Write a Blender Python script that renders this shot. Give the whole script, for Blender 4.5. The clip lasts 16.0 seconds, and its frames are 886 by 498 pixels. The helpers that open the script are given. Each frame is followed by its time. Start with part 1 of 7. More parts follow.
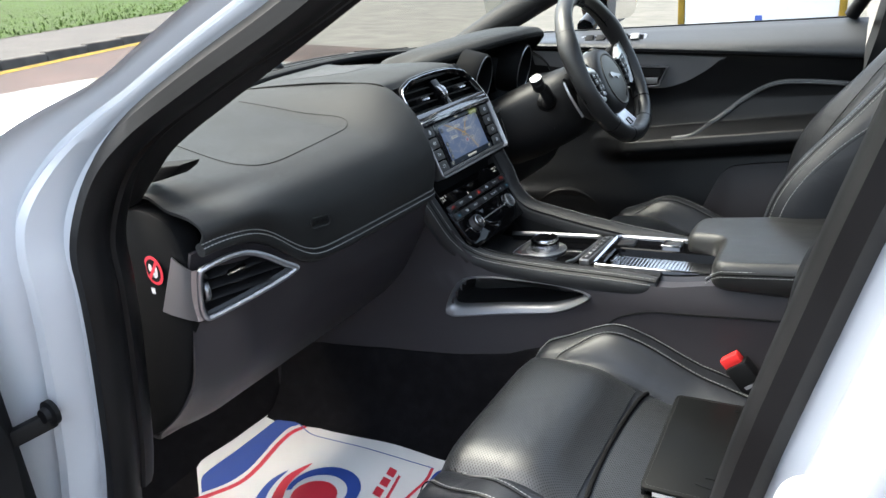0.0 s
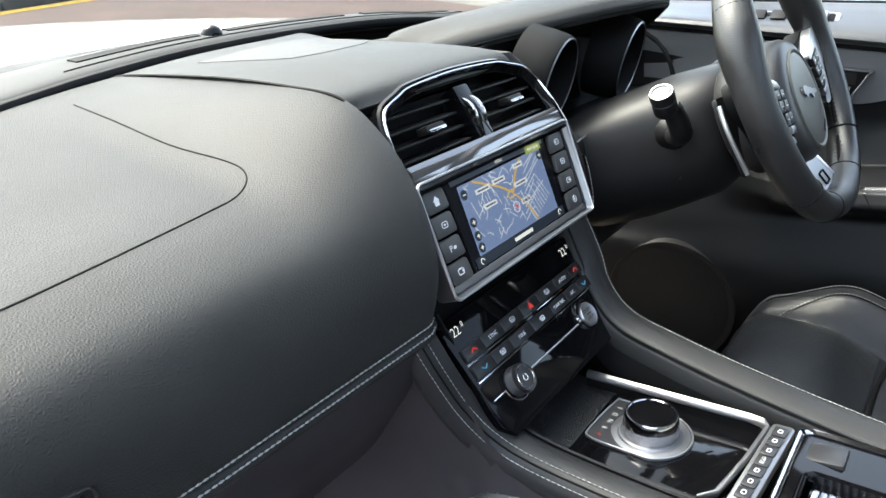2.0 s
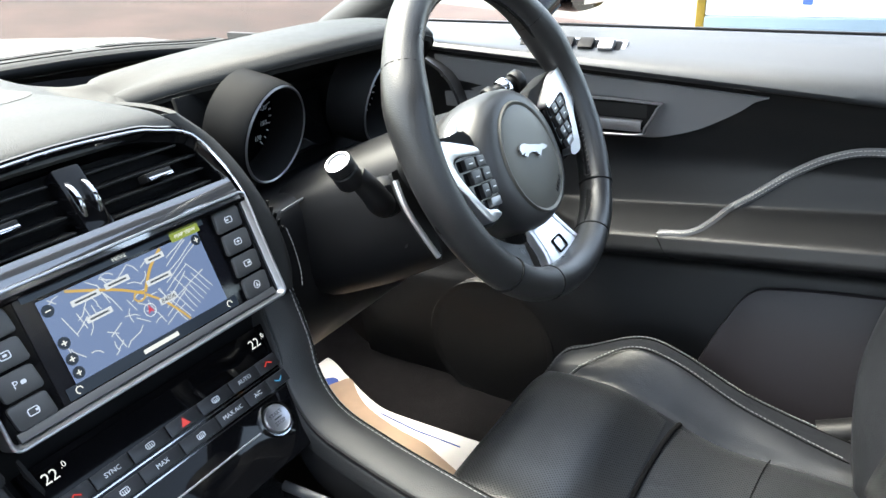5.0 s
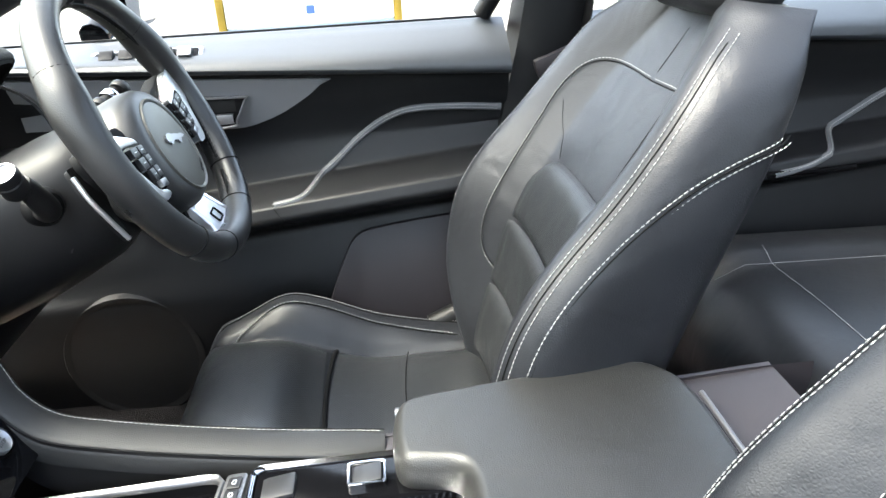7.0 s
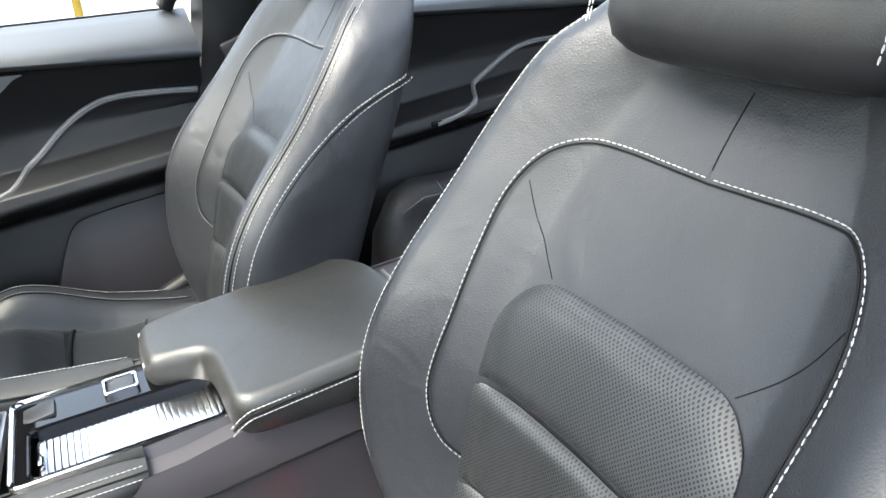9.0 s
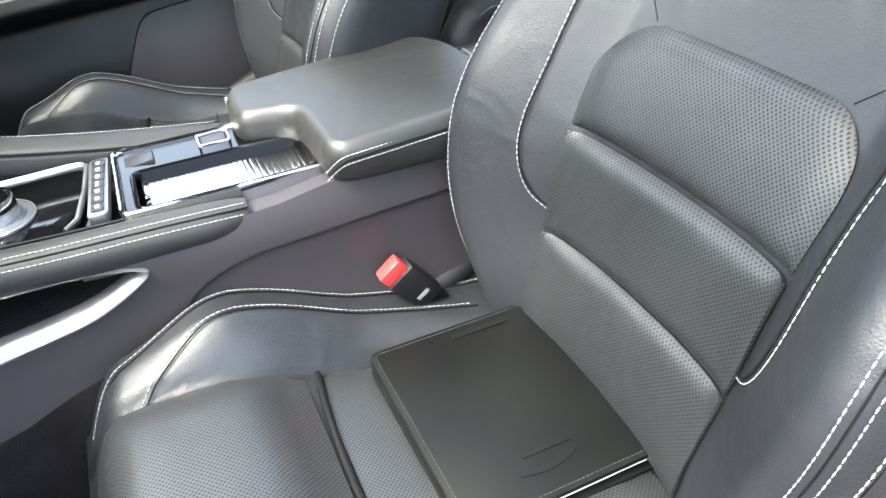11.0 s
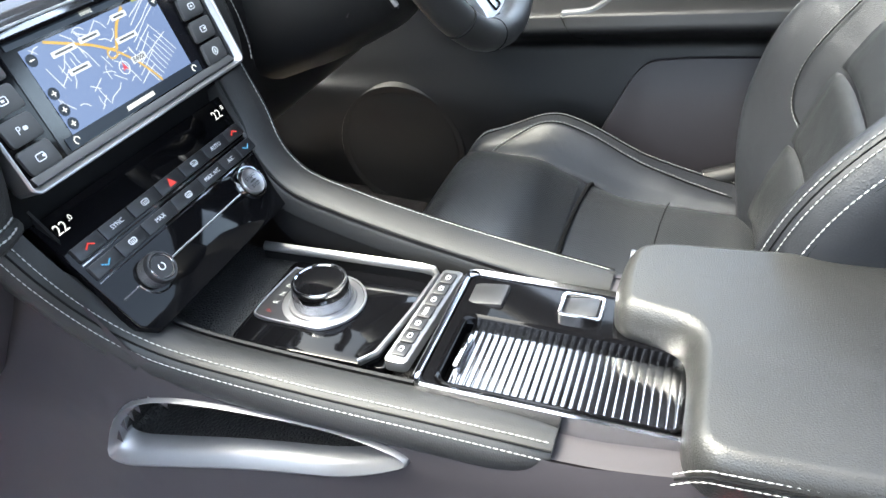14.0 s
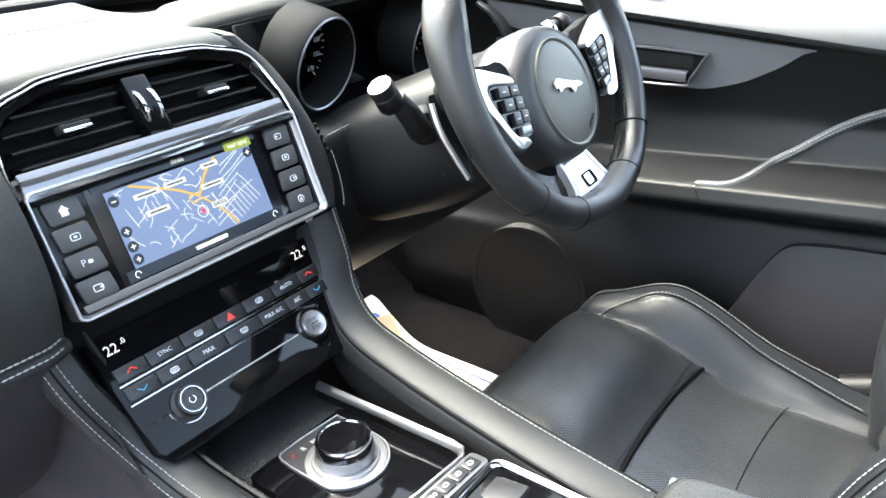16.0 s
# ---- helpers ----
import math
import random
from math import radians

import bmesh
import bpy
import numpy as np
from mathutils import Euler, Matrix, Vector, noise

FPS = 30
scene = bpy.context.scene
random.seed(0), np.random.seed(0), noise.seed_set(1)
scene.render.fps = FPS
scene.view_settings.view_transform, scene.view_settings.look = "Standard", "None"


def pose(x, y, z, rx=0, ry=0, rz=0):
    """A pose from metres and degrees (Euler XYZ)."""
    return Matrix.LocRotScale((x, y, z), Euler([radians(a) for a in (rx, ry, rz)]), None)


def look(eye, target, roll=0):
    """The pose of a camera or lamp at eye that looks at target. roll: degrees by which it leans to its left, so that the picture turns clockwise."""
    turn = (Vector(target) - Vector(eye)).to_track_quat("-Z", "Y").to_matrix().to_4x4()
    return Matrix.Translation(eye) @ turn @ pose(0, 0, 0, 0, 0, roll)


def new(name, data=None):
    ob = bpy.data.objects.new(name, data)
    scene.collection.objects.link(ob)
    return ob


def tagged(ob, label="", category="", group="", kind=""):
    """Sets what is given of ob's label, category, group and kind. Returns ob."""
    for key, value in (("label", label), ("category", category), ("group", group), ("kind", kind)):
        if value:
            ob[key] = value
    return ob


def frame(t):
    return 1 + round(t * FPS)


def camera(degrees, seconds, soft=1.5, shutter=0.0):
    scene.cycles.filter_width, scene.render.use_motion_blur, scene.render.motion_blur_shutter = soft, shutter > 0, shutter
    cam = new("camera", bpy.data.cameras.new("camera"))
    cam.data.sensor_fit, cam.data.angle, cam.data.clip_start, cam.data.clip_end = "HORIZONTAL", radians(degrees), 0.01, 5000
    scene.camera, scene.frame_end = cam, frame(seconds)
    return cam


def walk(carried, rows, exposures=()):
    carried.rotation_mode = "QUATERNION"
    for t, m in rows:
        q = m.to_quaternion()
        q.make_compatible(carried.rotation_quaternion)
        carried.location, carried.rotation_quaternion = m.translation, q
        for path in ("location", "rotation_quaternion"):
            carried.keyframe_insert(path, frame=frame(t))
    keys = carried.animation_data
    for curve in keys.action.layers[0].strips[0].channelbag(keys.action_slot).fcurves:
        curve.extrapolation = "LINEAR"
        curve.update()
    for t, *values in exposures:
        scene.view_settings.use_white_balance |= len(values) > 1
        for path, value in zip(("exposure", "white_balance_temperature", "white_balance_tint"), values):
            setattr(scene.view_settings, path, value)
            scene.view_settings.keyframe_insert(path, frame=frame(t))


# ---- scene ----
cam = camera(62.1, 16.0)
PATH = [
    (0, (0.662, -1.209, 1.329), (-0.314, 0.394, 0.639), -5.5),
    (0.5, (0.583, -1.039, 1.312), (-0.444, 0.513, 0.582), -4.5),
    (1, (0.484, -0.9, 1.299), (-0.573, 0.618, 0.539), -3.7),
    (1.5, (0.382, -0.745, 1.292), (-0.689, 0.757, 0.52), -2.9),
    (2, (0.342, -0.578, 1.282), (-0.756, 0.899, 0.498), -2.5),
    (2.5, (0.34, -0.454, 1.285), (-0.795, 0.987, 0.487), -1.8),
    (3, (0.365, -0.36, 1.292), (-0.803, 1.045, 0.478), -1.0),
    (3.2, (0.378, -0.328, 1.3), (-0.803, 1.057, 0.472), -0.9),
    (5.3, (0.485, -0.312, 1.313), (-0.394, 1.287, 0.494), -3.0),
    (5.5, (0.485, -0.325, 1.313), (-0.313, 1.313, 0.49), -3.2),
    (6, (0.464, -0.377, 1.31), (-0.063, 1.37, 0.491), -3.4),
    (6.5, (0.435, -0.444, 1.309), (0.217, 1.368, 0.491), -3.5),
    (7, (0.421, -0.503, 1.312), (0.554, 1.318, 0.496), -3.3),
    (7.5, (0.422, -0.542, 1.311), (0.839, 1.236, 0.494), -3.1),
    (8, (0.427, -0.605, 1.313), (1.078, 1.103, 0.501), -3.2),
    (8.2, (0.428, -0.639, 1.316), (1.159, 1.038, 0.507), -3.2),
    (10.3, (0.337, -0.755, 1.235), (1.136, 0.789, 0.248), -3.0),
    (10.5, (0.331, -0.756, 1.227), (1.085, 0.78, 0.191), -3.0),
    (11, (0.32, -0.76, 1.21), (0.95, 0.757, 0.07), -3.1),
    (11.5, (0.314, -0.773, 1.198), (0.8, 0.729, -0.031), -3.1),
    (12, (0.334, -0.743, 1.192), (0.661, 0.767, -0.077), -2.3),
    (12.5, (0.362, -0.633, 1.196), (0.494, 0.89, -0.093), -2.0),
    (13, (0.38, -0.538, 1.21), (0.308, 1.0, -0.066), -1.2),
    (13.5, (0.411, -0.484, 1.223), (0.072, 1.069, 0.008), -1.8),
    (14, (0.438, -0.447, 1.25), (-0.138, 1.086, 0.101), -2.4),
    (14.5, (0.466, -0.412, 1.261), (-0.299, 1.098, 0.196), -2.7),
    (15, (0.492, -0.384, 1.27), (-0.415, 1.095, 0.276), -2.6),
    (15.5, (0.517, -0.36, 1.278), (-0.489, 1.092, 0.341), -2.1),
    (16, (0.532, -0.346, 1.294), (-0.549, 1.079, 0.399), -1.5),
]
EXPOSURES = [(t, e, 6450, 4) for t, e in ((0, 2.42), (0.5, 2.9), (1, 3.05), (1.5, 3.1), (2, 3.15), (3, 3.27), (5.5, 3.47), (7, 3.6), (8, 3.55), (10.5, 3.85), (12, 4.05), (13, 3.95), (14, 4.0), (16, 4.03))]
walk(cam, [(t, look(eye, target, roll)) for t, eye, target, roll in PATH], EXPOSURES)

# ---- world and light ----
world = bpy.data.worlds.new("world")
scene.world = world
world.use_nodes = True
sky = world.node_tree.nodes.new("ShaderNodeTexSky")
sky.sky_type, sky.sun_disc = "NISHITA", False
sky.sun_elevation, sky.sun_rotation = radians(58), radians(262)
sky.air_density, sky.dust_density = 1.0, 6.0
haze = world.node_tree.nodes.new("ShaderNodeHueSaturation")
haze.inputs["Saturation"].default_value = 0.72
world.node_tree.links.new(sky.outputs[0], haze.inputs["Color"])
world.node_tree.links.new(haze.outputs[0], world.node_tree.nodes["Background"].inputs[0])
world.node_tree.nodes["Background"].inputs[1].default_value = 0.25

sun = new("sun", bpy.data.lights.new("sun", "SUN"))
sun.data.energy, sun.data.angle, sun.data.color = 1.2, radians(32), (1.0, 0.95, 0.86)
sun.matrix_world = look((-1.7, -0.25, 2.8), (0, 0, 0))


# ---- builders ----
def spl(pts, n=8, closed=False):
    """A smooth curve through the given points: n steps a span."""
    p = [np.array(q, float) for q in pts]
    m = len(p)
    out = []
    for i in range(m if closed else m - 1):
        if closed:
            a, b, c, d = p[i - 1], p[i], p[(i + 1) % m], p[(i + 2) % m]
        else:
            b, c = p[i], p[i + 1]
            a = p[i - 1] if i else 2 * b - c
            d = p[i + 2] if i + 2 < m else 2 * c - b
        for k in range(n):
            t = k / n
            out.append(0.5 * (2 * b + (c - a) * t + (2 * a - 5 * b + 4 * c - d) * t * t + (3 * b - a - 3 * c + d) * t ** 3))
    if not closed:
        out.append(p[-1])
    return out


def ramp(x, xs, ys):
    """Smooth table lookup with no overshoot between the entries."""
    if x <= xs[0]:
        return ys[0]
    if x >= xs[-1]:
        return ys[-1]
    i = next(k for k in range(len(xs) - 1) if x <= xs[k + 1])
    d = [(ys[k + 1] - ys[k]) / (xs[k + 1] - xs[k]) for k in range(len(xs) - 1)]
    s = [0.0 if (k in (0, len(d)) or d[k - 1] * d[k] <= 0) else 2 * d[k - 1] * d[k] / (d[k - 1] + d[k]) for k in range(len(xs))]
    h, t = xs[i + 1] - xs[i], (x - xs[i]) / (xs[i + 1] - xs[i])
    return ys[i] * (1 + 2 * t) * (1 - t) ** 2 + h * s[i] * t * (1 - t) ** 2 + ys[i + 1] * t * t * (3 - 2 * t) + h * s[i + 1] * t * t * (t - 1)


def ease(t):
    t = min(1.0, max(0.0, t))
    return t * t * (3 - 2 * t)


def even(path, step, closed=False):
    """Points at even steps along a polyline."""
    p = [Vector(q) for q in path]
    if closed:
        p.append(p[0])
    out, left = [p[0].copy()], step
    for a, b in zip(p, p[1:]):
        d = (b - a).length
        while d > left:
            a = a + (b - a) * (left / d)
            out.append(a.copy())
            d, left = (b - a).length, step
        left -= d
    return out


def thing(name, label, category, at=(0, 0, 0), group="", kind=""):
    ob = new(name)
    ob.empty_display_size = 0.05
    ob.location = at
    return tagged(ob, label, category, group, kind)


def part(name, bm, mat, parent=None, label="", sharp=38):
    """Links a bmesh as one mesh object, under a thing or under a part."""
    bmesh.ops.remove_doubles(bm, verts=bm.verts, dist=1e-6)
    bmesh.ops.recalc_face_normals(bm, faces=bm.faces)
    for f in bm.faces:
        f.smooth = True
    for e in bm.edges:
        e.smooth = e.calc_face_angle(0.0) < radians(sharp)
    me = bpy.data.meshes.new(name)
    bm.to_mesh(me)
    bm.free()
    me.materials.append(mat)
    ob = new(name, me)
    if parent:
        ob.parent = parent
        if parent.type == "EMPTY":
            ob.matrix_parent_inverse = Matrix.Translation(parent.location).inverted()
    return tagged(ob, label, "", "", "stuff" if name.endswith("stitching") else "")


def structure(name, bm, mat, label, category, sharp=38):
    return tagged(part(name, bm, mat, None, "", sharp), label, category, "", "structure")


def grid(rows, closed=False, around=False, caps=False, bm=None):
    """A sheet through rows of points; closed: each row is a ring; around: the last row joins the first."""
    bm = bm or bmesh.new()
    vs = [[bm.verts.new(p) for p in r] for r in rows]
    pairs = list(zip(vs, vs[1:])) + ([(vs[-1], vs[0])] if around else [])
    for a, b in pairs:
        k = len(a)
        for i in range(k if closed else k - 1):
            j = (i + 1) % k
            try:
                bm.faces.new((a[i], a[j], b[j], b[i]))
            except ValueError:
                pass
    if caps and closed:
        bm.faces.new(vs[0])
        bm.faces.new(vs[-1][::-1])
    return bm


def thick(bm, d):
    """Gives a sheet a thickness d against its normals."""
    bmesh.ops.recalc_face_normals(bm, faces=bm.faces)
    bmesh.ops.solidify(bm, geom=bm.faces[:] + bm.edges[:] + bm.verts[:], thickness=d)
    return bm


def sweep(path, r, seg=8, closed=False, flat=1.0, bm=None, caps=True):
    """A tube along a path. r: a radius or a function of 0..1."""
    p = [Vector(q) for q in path]
    n = len(p)
    rows, side = [], None
    for i, q in enumerate(p):
        a = p[i - 1] if (i or closed) else p[0]
        b = p[(i + 1) % n] if (i < n - 1 or closed) else p[-1]
        t = (b - a).normalized()
        if side is None:
            side = t.orthogonal().normalized()
        side = (side - t * side.dot(t)).normalized()
        up = t.cross(side)
        rad = r(i / max(1, n - 1)) if callable(r) else r
        rows.append([q + side * (math.cos(k * math.tau / seg) * rad) + up * (math.sin(k * math.tau / seg) * rad * flat) for k in range(seg)])
    return grid(rows, True, closed, caps and not closed, bm)


def face(o, lean=0.0, turn=0.0):
    """A plane to build on: u across the car to the driver's side, v up the face, n out of it to the rear; lean tips it back."""
    return Matrix.Translation(o) @ Matrix.Rotation(radians(turn), 4, "Z") @ Matrix.Rotation(-radians(lean), 4, "Y") @ Matrix(((0, 0, 1, 0), (1, 0, 0, 0), (0, 1, 0, 0), (0, 0, 0, 1)))


def flat_up(o, turn=0.0, tip=0.0):
    """A plane to build on that lies flat: u to the rear, v to the driver's side."""
    return Matrix.Translation(o) @ Matrix.Rotation(radians(tip), 4, "Y") @ Matrix.Rotation(radians(turn), 4, "Z")


def rrect(w, h, r, n=5, cx=0.0, cy=0.0):
    out = []
    for sx, sy, a in ((1, 1, 0), (-1, 1, 90), (-1, -1, 180), (1, -1, 270)):
        for k in range(n + 1):
            t = radians(a + 90 * k / n)
            out.append((cx + sx * (w / 2 - r) + r * math.cos(t), cy + sy * (h / 2 - r) + r * math.sin(t)))
    return out


def circle(r, n=32, cx=0.0, cy=0.0):
    return [(cx + r * math.cos(k * math.tau / n), cy + r * math.sin(k * math.tau / n)) for k in range(n)]


def inset2(outline, d):
    """The outline moved inwards by d (counter-clockwise outlines)."""
    out, n = [], len(outline)
    for i in range(n):
        a, b, c = (Vector(outline[j % n]) for j in (i - 1, i, i + 1))
        e, f = (b - a), (c - b)
        if e.length < 1e-9 or f.length < 1e-9:
            out.append(tuple(b))
            continue
        e, f = e.normalized(), f.normalized()
        na, nb = Vector((-e.y, e.x)), Vector((-f.y, f.x))
        m = (na + nb)
        m = m.normalized() / max(0.5, m.normalized().dot(na)) if m.length > 1e-6 else na
        out.append((b.x + m.x * d, b.y + m.y * d))
    return out


def slab(outline, m, depth, bev=0.0, n0=0.0, bm=None):
    """A plate on plane m: from height n0 down by depth, with a rounded upper edge."""
    bm = bm or bmesh.new()
    if bev:
        rings = [(0.0, n0 - depth), (0.0, n0 - bev), (bev * 0.3, n0 - bev * 0.3), (bev, n0)]
    else:
        rings = [(0.0, n0 - depth), (0.0, n0)]
    vs = []
    for d, h in rings:
        o = inset2(outline, d) if d else outline
        vs.append([bm.verts.new(m @ Vector((x, y, h))) for x, y in o])
    k = len(outline)
    for a, b in zip(vs, vs[1:]):
        for i in range(k):
            bm.faces.new((a[i], a[(i + 1) % k], b[(i + 1) % k], b[i]))
    bm.faces.new(vs[-1])
    bm.faces.new(vs[0][::-1])
    return bm


def rim(outer, inner, m, depth, bev=0.001, n0=0.0, ni=None, bm=None):
    """A frame with a hole on plane m; both outlines have the same count. ni: the height of the inner edge."""
    bm = bm or bmesh.new()
    ni = n0 if ni is None else ni
    rows = []
    for pts, h in ((outer, n0 - depth), (outer, n0 - bev), (inset2(outer, bev), n0), (inset2(inner, -bev), ni), (inner, ni - bev), (inner, n0 - depth)):
        rows.append([m @ Vector((x, y, h)) for x, y in pts])
    return grid(rows, True, True, False, bm)


def lathe(profile, m, seg=32, bm=None, caps=True):
    """Profile of (radius, height), turned round the n axis of plane m."""
    rows = [[m @ Vector((r * math.cos(k * math.tau / seg), r * math.sin(k * math.tau / seg), h)) for k in range(seg)] for r, h in profile]
    return grid(rows, True, False, caps, bm)


def box(sx, sy, sz, m, bev=0.0, bm=None, seg=2):
    own = bmesh.new()
    bmesh.ops.create_cube(own, size=1.0, matrix=Matrix.Diagonal((sx, sy, sz, 1)))
    if bev:
        bmesh.ops.bevel(own, geom=own.edges[:], offset=bev, segments=seg, affect="EDGES", profile=0.6)
    own.transform(m)
    if bm is None:
        return own
    tmp = bpy.data.meshes.new("tmp")
    own.to_mesh(tmp)
    own.free()
    bm.from_mesh(tmp)
    bpy.data.meshes.remove(tmp)
    return bm


def thread(path, gap=0.0052, length=0.0044, r=0.00062, bm=None, slant=0.0, lift=None):
    """A row of single stitches along a path."""
    bm = bm or bmesh.new()
    p = even(path, gap)
    for a, b in zip(p, p[1:]):
        t = (b - a)
        if t.length < 1e-6:
            continue
        t.normalize()
        side = t.cross(Vector((0, 0, 1)))
        side = side.normalized() if side.length > 1e-3 else Vector((1, 0, 0))
        t2 = (t + side * slant).normalized()
        up = t2.cross(side).normalized()
        e, f = a - t2 * length / 2, a + t2 * length / 2
        rows = []
        for q, s in ((e, 0.45), (a, 1.0), (f, 0.45)):
            rows.append([q + side * (math.cos(k * 1.2566) * r * s) + up * (math.sin(k * 1.2566) * r * s) for k in range(5)])
        grid(rows, True, False, True, bm)
    return bm


def shift2(path, normal, d):
    """The path moved sideways by d, in the surface with that normal."""
    p = [Vector(q) for q in path]
    out = []
    for i, q in enumerate(p):
        t = (p[min(i + 1, len(p) - 1)] - p[max(i - 1, 0)])
        n = Vector(normal(q) if callable(normal) else normal)
        out.append(q + t.cross(n).normalized() * d)
    return out


def letters(name, text, size, m, mat, parent, depth=0.0002, align="CENTER"):
    cu = bpy.data.curves.new("letters", "FONT")
    cu.body, cu.size, cu.extrude, cu.align_x, cu.align_y = text, size, depth, align, "CENTER"
    cu.resolution_u = 2
    tmp = bpy.data.objects.new("letters", cu)
    me = bpy.data.meshes.new_from_object(tmp)
    bpy.data.objects.remove(tmp)
    me.transform(m)
    me.materials.clear()
    me.materials.append(mat)
    ob = new(name, me)
    ob.parent = parent
    if parent.type == "EMPTY":
        ob.matrix_parent_inverse = Matrix.Translation(parent.location).inverted()
    return ob


# ---- materials ----
def base_mat(name, color, rough=0.5, metal=0.0, spec=0.5, coat=0.0):
    m = bpy.data.materials.new(name)
    m.use_nodes = True
    b = m.node_tree.nodes["Principled BSDF"]
    b.inputs["Base Color"].default_value = (*color, 1)
    b.inputs["Roughness"].default_value = rough
    b.inputs["Metallic"].default_value = metal
    b.inputs["Specular IOR Level"].default_value = spec
    b.inputs["Coat Weight"].default_value = coat
    b.inputs["Coat Roughness"].default_value = 0.04
    return m


def surface(name, color, rough=0.5, metal=0.0, spec=0.5, coat=0.0, vary=0.15, big=6.0, fine=900.0, bump=0.15, depth=0.0004, rvary=0.12, cells=False, stretch=(1, 1, 1), wave=0.0):
    """A surface with colour and gloss that vary at two scales, and a fine relief."""
    m = base_mat(name, color, rough, metal, spec, coat)
    nt = m.node_tree
    b = nt.nodes["Principled BSDF"]
    co = nt.nodes.new("ShaderNodeTexCoord")
    mp = nt.nodes.new("ShaderNodeMapping")
    mp.inputs["Scale"].default_value = stretch
    nt.links.new(co.outputs["Object"], mp.inputs[0])
    n1 = nt.nodes.new("ShaderNodeTexNoise")
    n1.inputs["Scale"].default_value, n1.inputs["Detail"].default_value = big, 5
    nt.links.new(co.outputs["Object"], n1.inputs["Vector"])
    if cells:
        n2 = nt.nodes.new("ShaderNodeTexVoronoi")
        n2.feature = "DISTANCE_TO_EDGE"
        n2.inputs["Scale"].default_value = fine
        out2 = n2.outputs["Distance"]
    else:
        n2 = nt.nodes.new("ShaderNodeTexNoise")
        n2.inputs["Scale"].default_value, n2.inputs["Detail"].default_value = fine, 3
        out2 = n2.outputs[0]
    nt.links.new(mp.outputs[0], n2.inputs["Vector"])
    cr = nt.nodes.new("ShaderNodeMapRange")
    cr.inputs[1].default_value, cr.inputs[2].default_value = 0.3, 0.7
    cr.inputs[3].default_value, cr.inputs[4].default_value = 1 - vary, 1 + vary
    nt.links.new(n1.outputs[0], cr.inputs[0])
    mx = nt.nodes.new("ShaderNodeVectorMath")
    mx.operation = "SCALE"
    mx.inputs[0].default_value = color
    nt.links.new(cr.outputs[0], mx.inputs["Scale"])
    nt.links.new(mx.outputs[0], b.inputs["Base Color"])
    rr = nt.nodes.new("ShaderNodeMapRange")
    rr.inputs[1].default_value, rr.inputs[2].default_value = 0.3, 0.7
    rr.inputs[3].default_value, rr.inputs[4].default_value = max(0.0, rough - rvary * rough), rough + rvary * rough
    nt.links.new(n1.outputs[0], rr.inputs[0])
    nt.links.new(rr.outputs[0], b.inputs["Roughness"])
    if bump:
        bp = nt.nodes.new("ShaderNodeBump")
        bp.inputs["Strength"].default_value, bp.inputs["Distance"].default_value = bump, depth
        nt.links.new(out2, bp.inputs["Height"])
        nt.links.new(bp.outputs[0], b.inputs["Normal"])
        if wave:
            n3 = nt.nodes.new("ShaderNodeTexNoise")
            n3.inputs["Scale"].default_value, n3.inputs["Detail"].default_value = 16, 2
            n3.inputs["Distortion"].default_value = 0.6
            nt.links.new(co.outputs["Object"], n3.inputs["Vector"])
            bw = nt.nodes.new("ShaderNodeBump")
            bw.inputs["Strength"].default_value, bw.inputs["Distance"].default_value = wave, 0.006
            nt.links.new(n3.outputs[0], bw.inputs["Height"])
            nt.links.new(bw.outputs[0], bp.inputs["Normal"])
    return m


def glow(name, color, strength):
    m = base_mat(name, (0, 0, 0), 0.4)
    b = m.node_tree.nodes["Principled BSDF"]
    b.inputs["Emission Color"].default_value = (*color, 1)
    b.inputs["Emission Strength"].default_value = strength
    return m


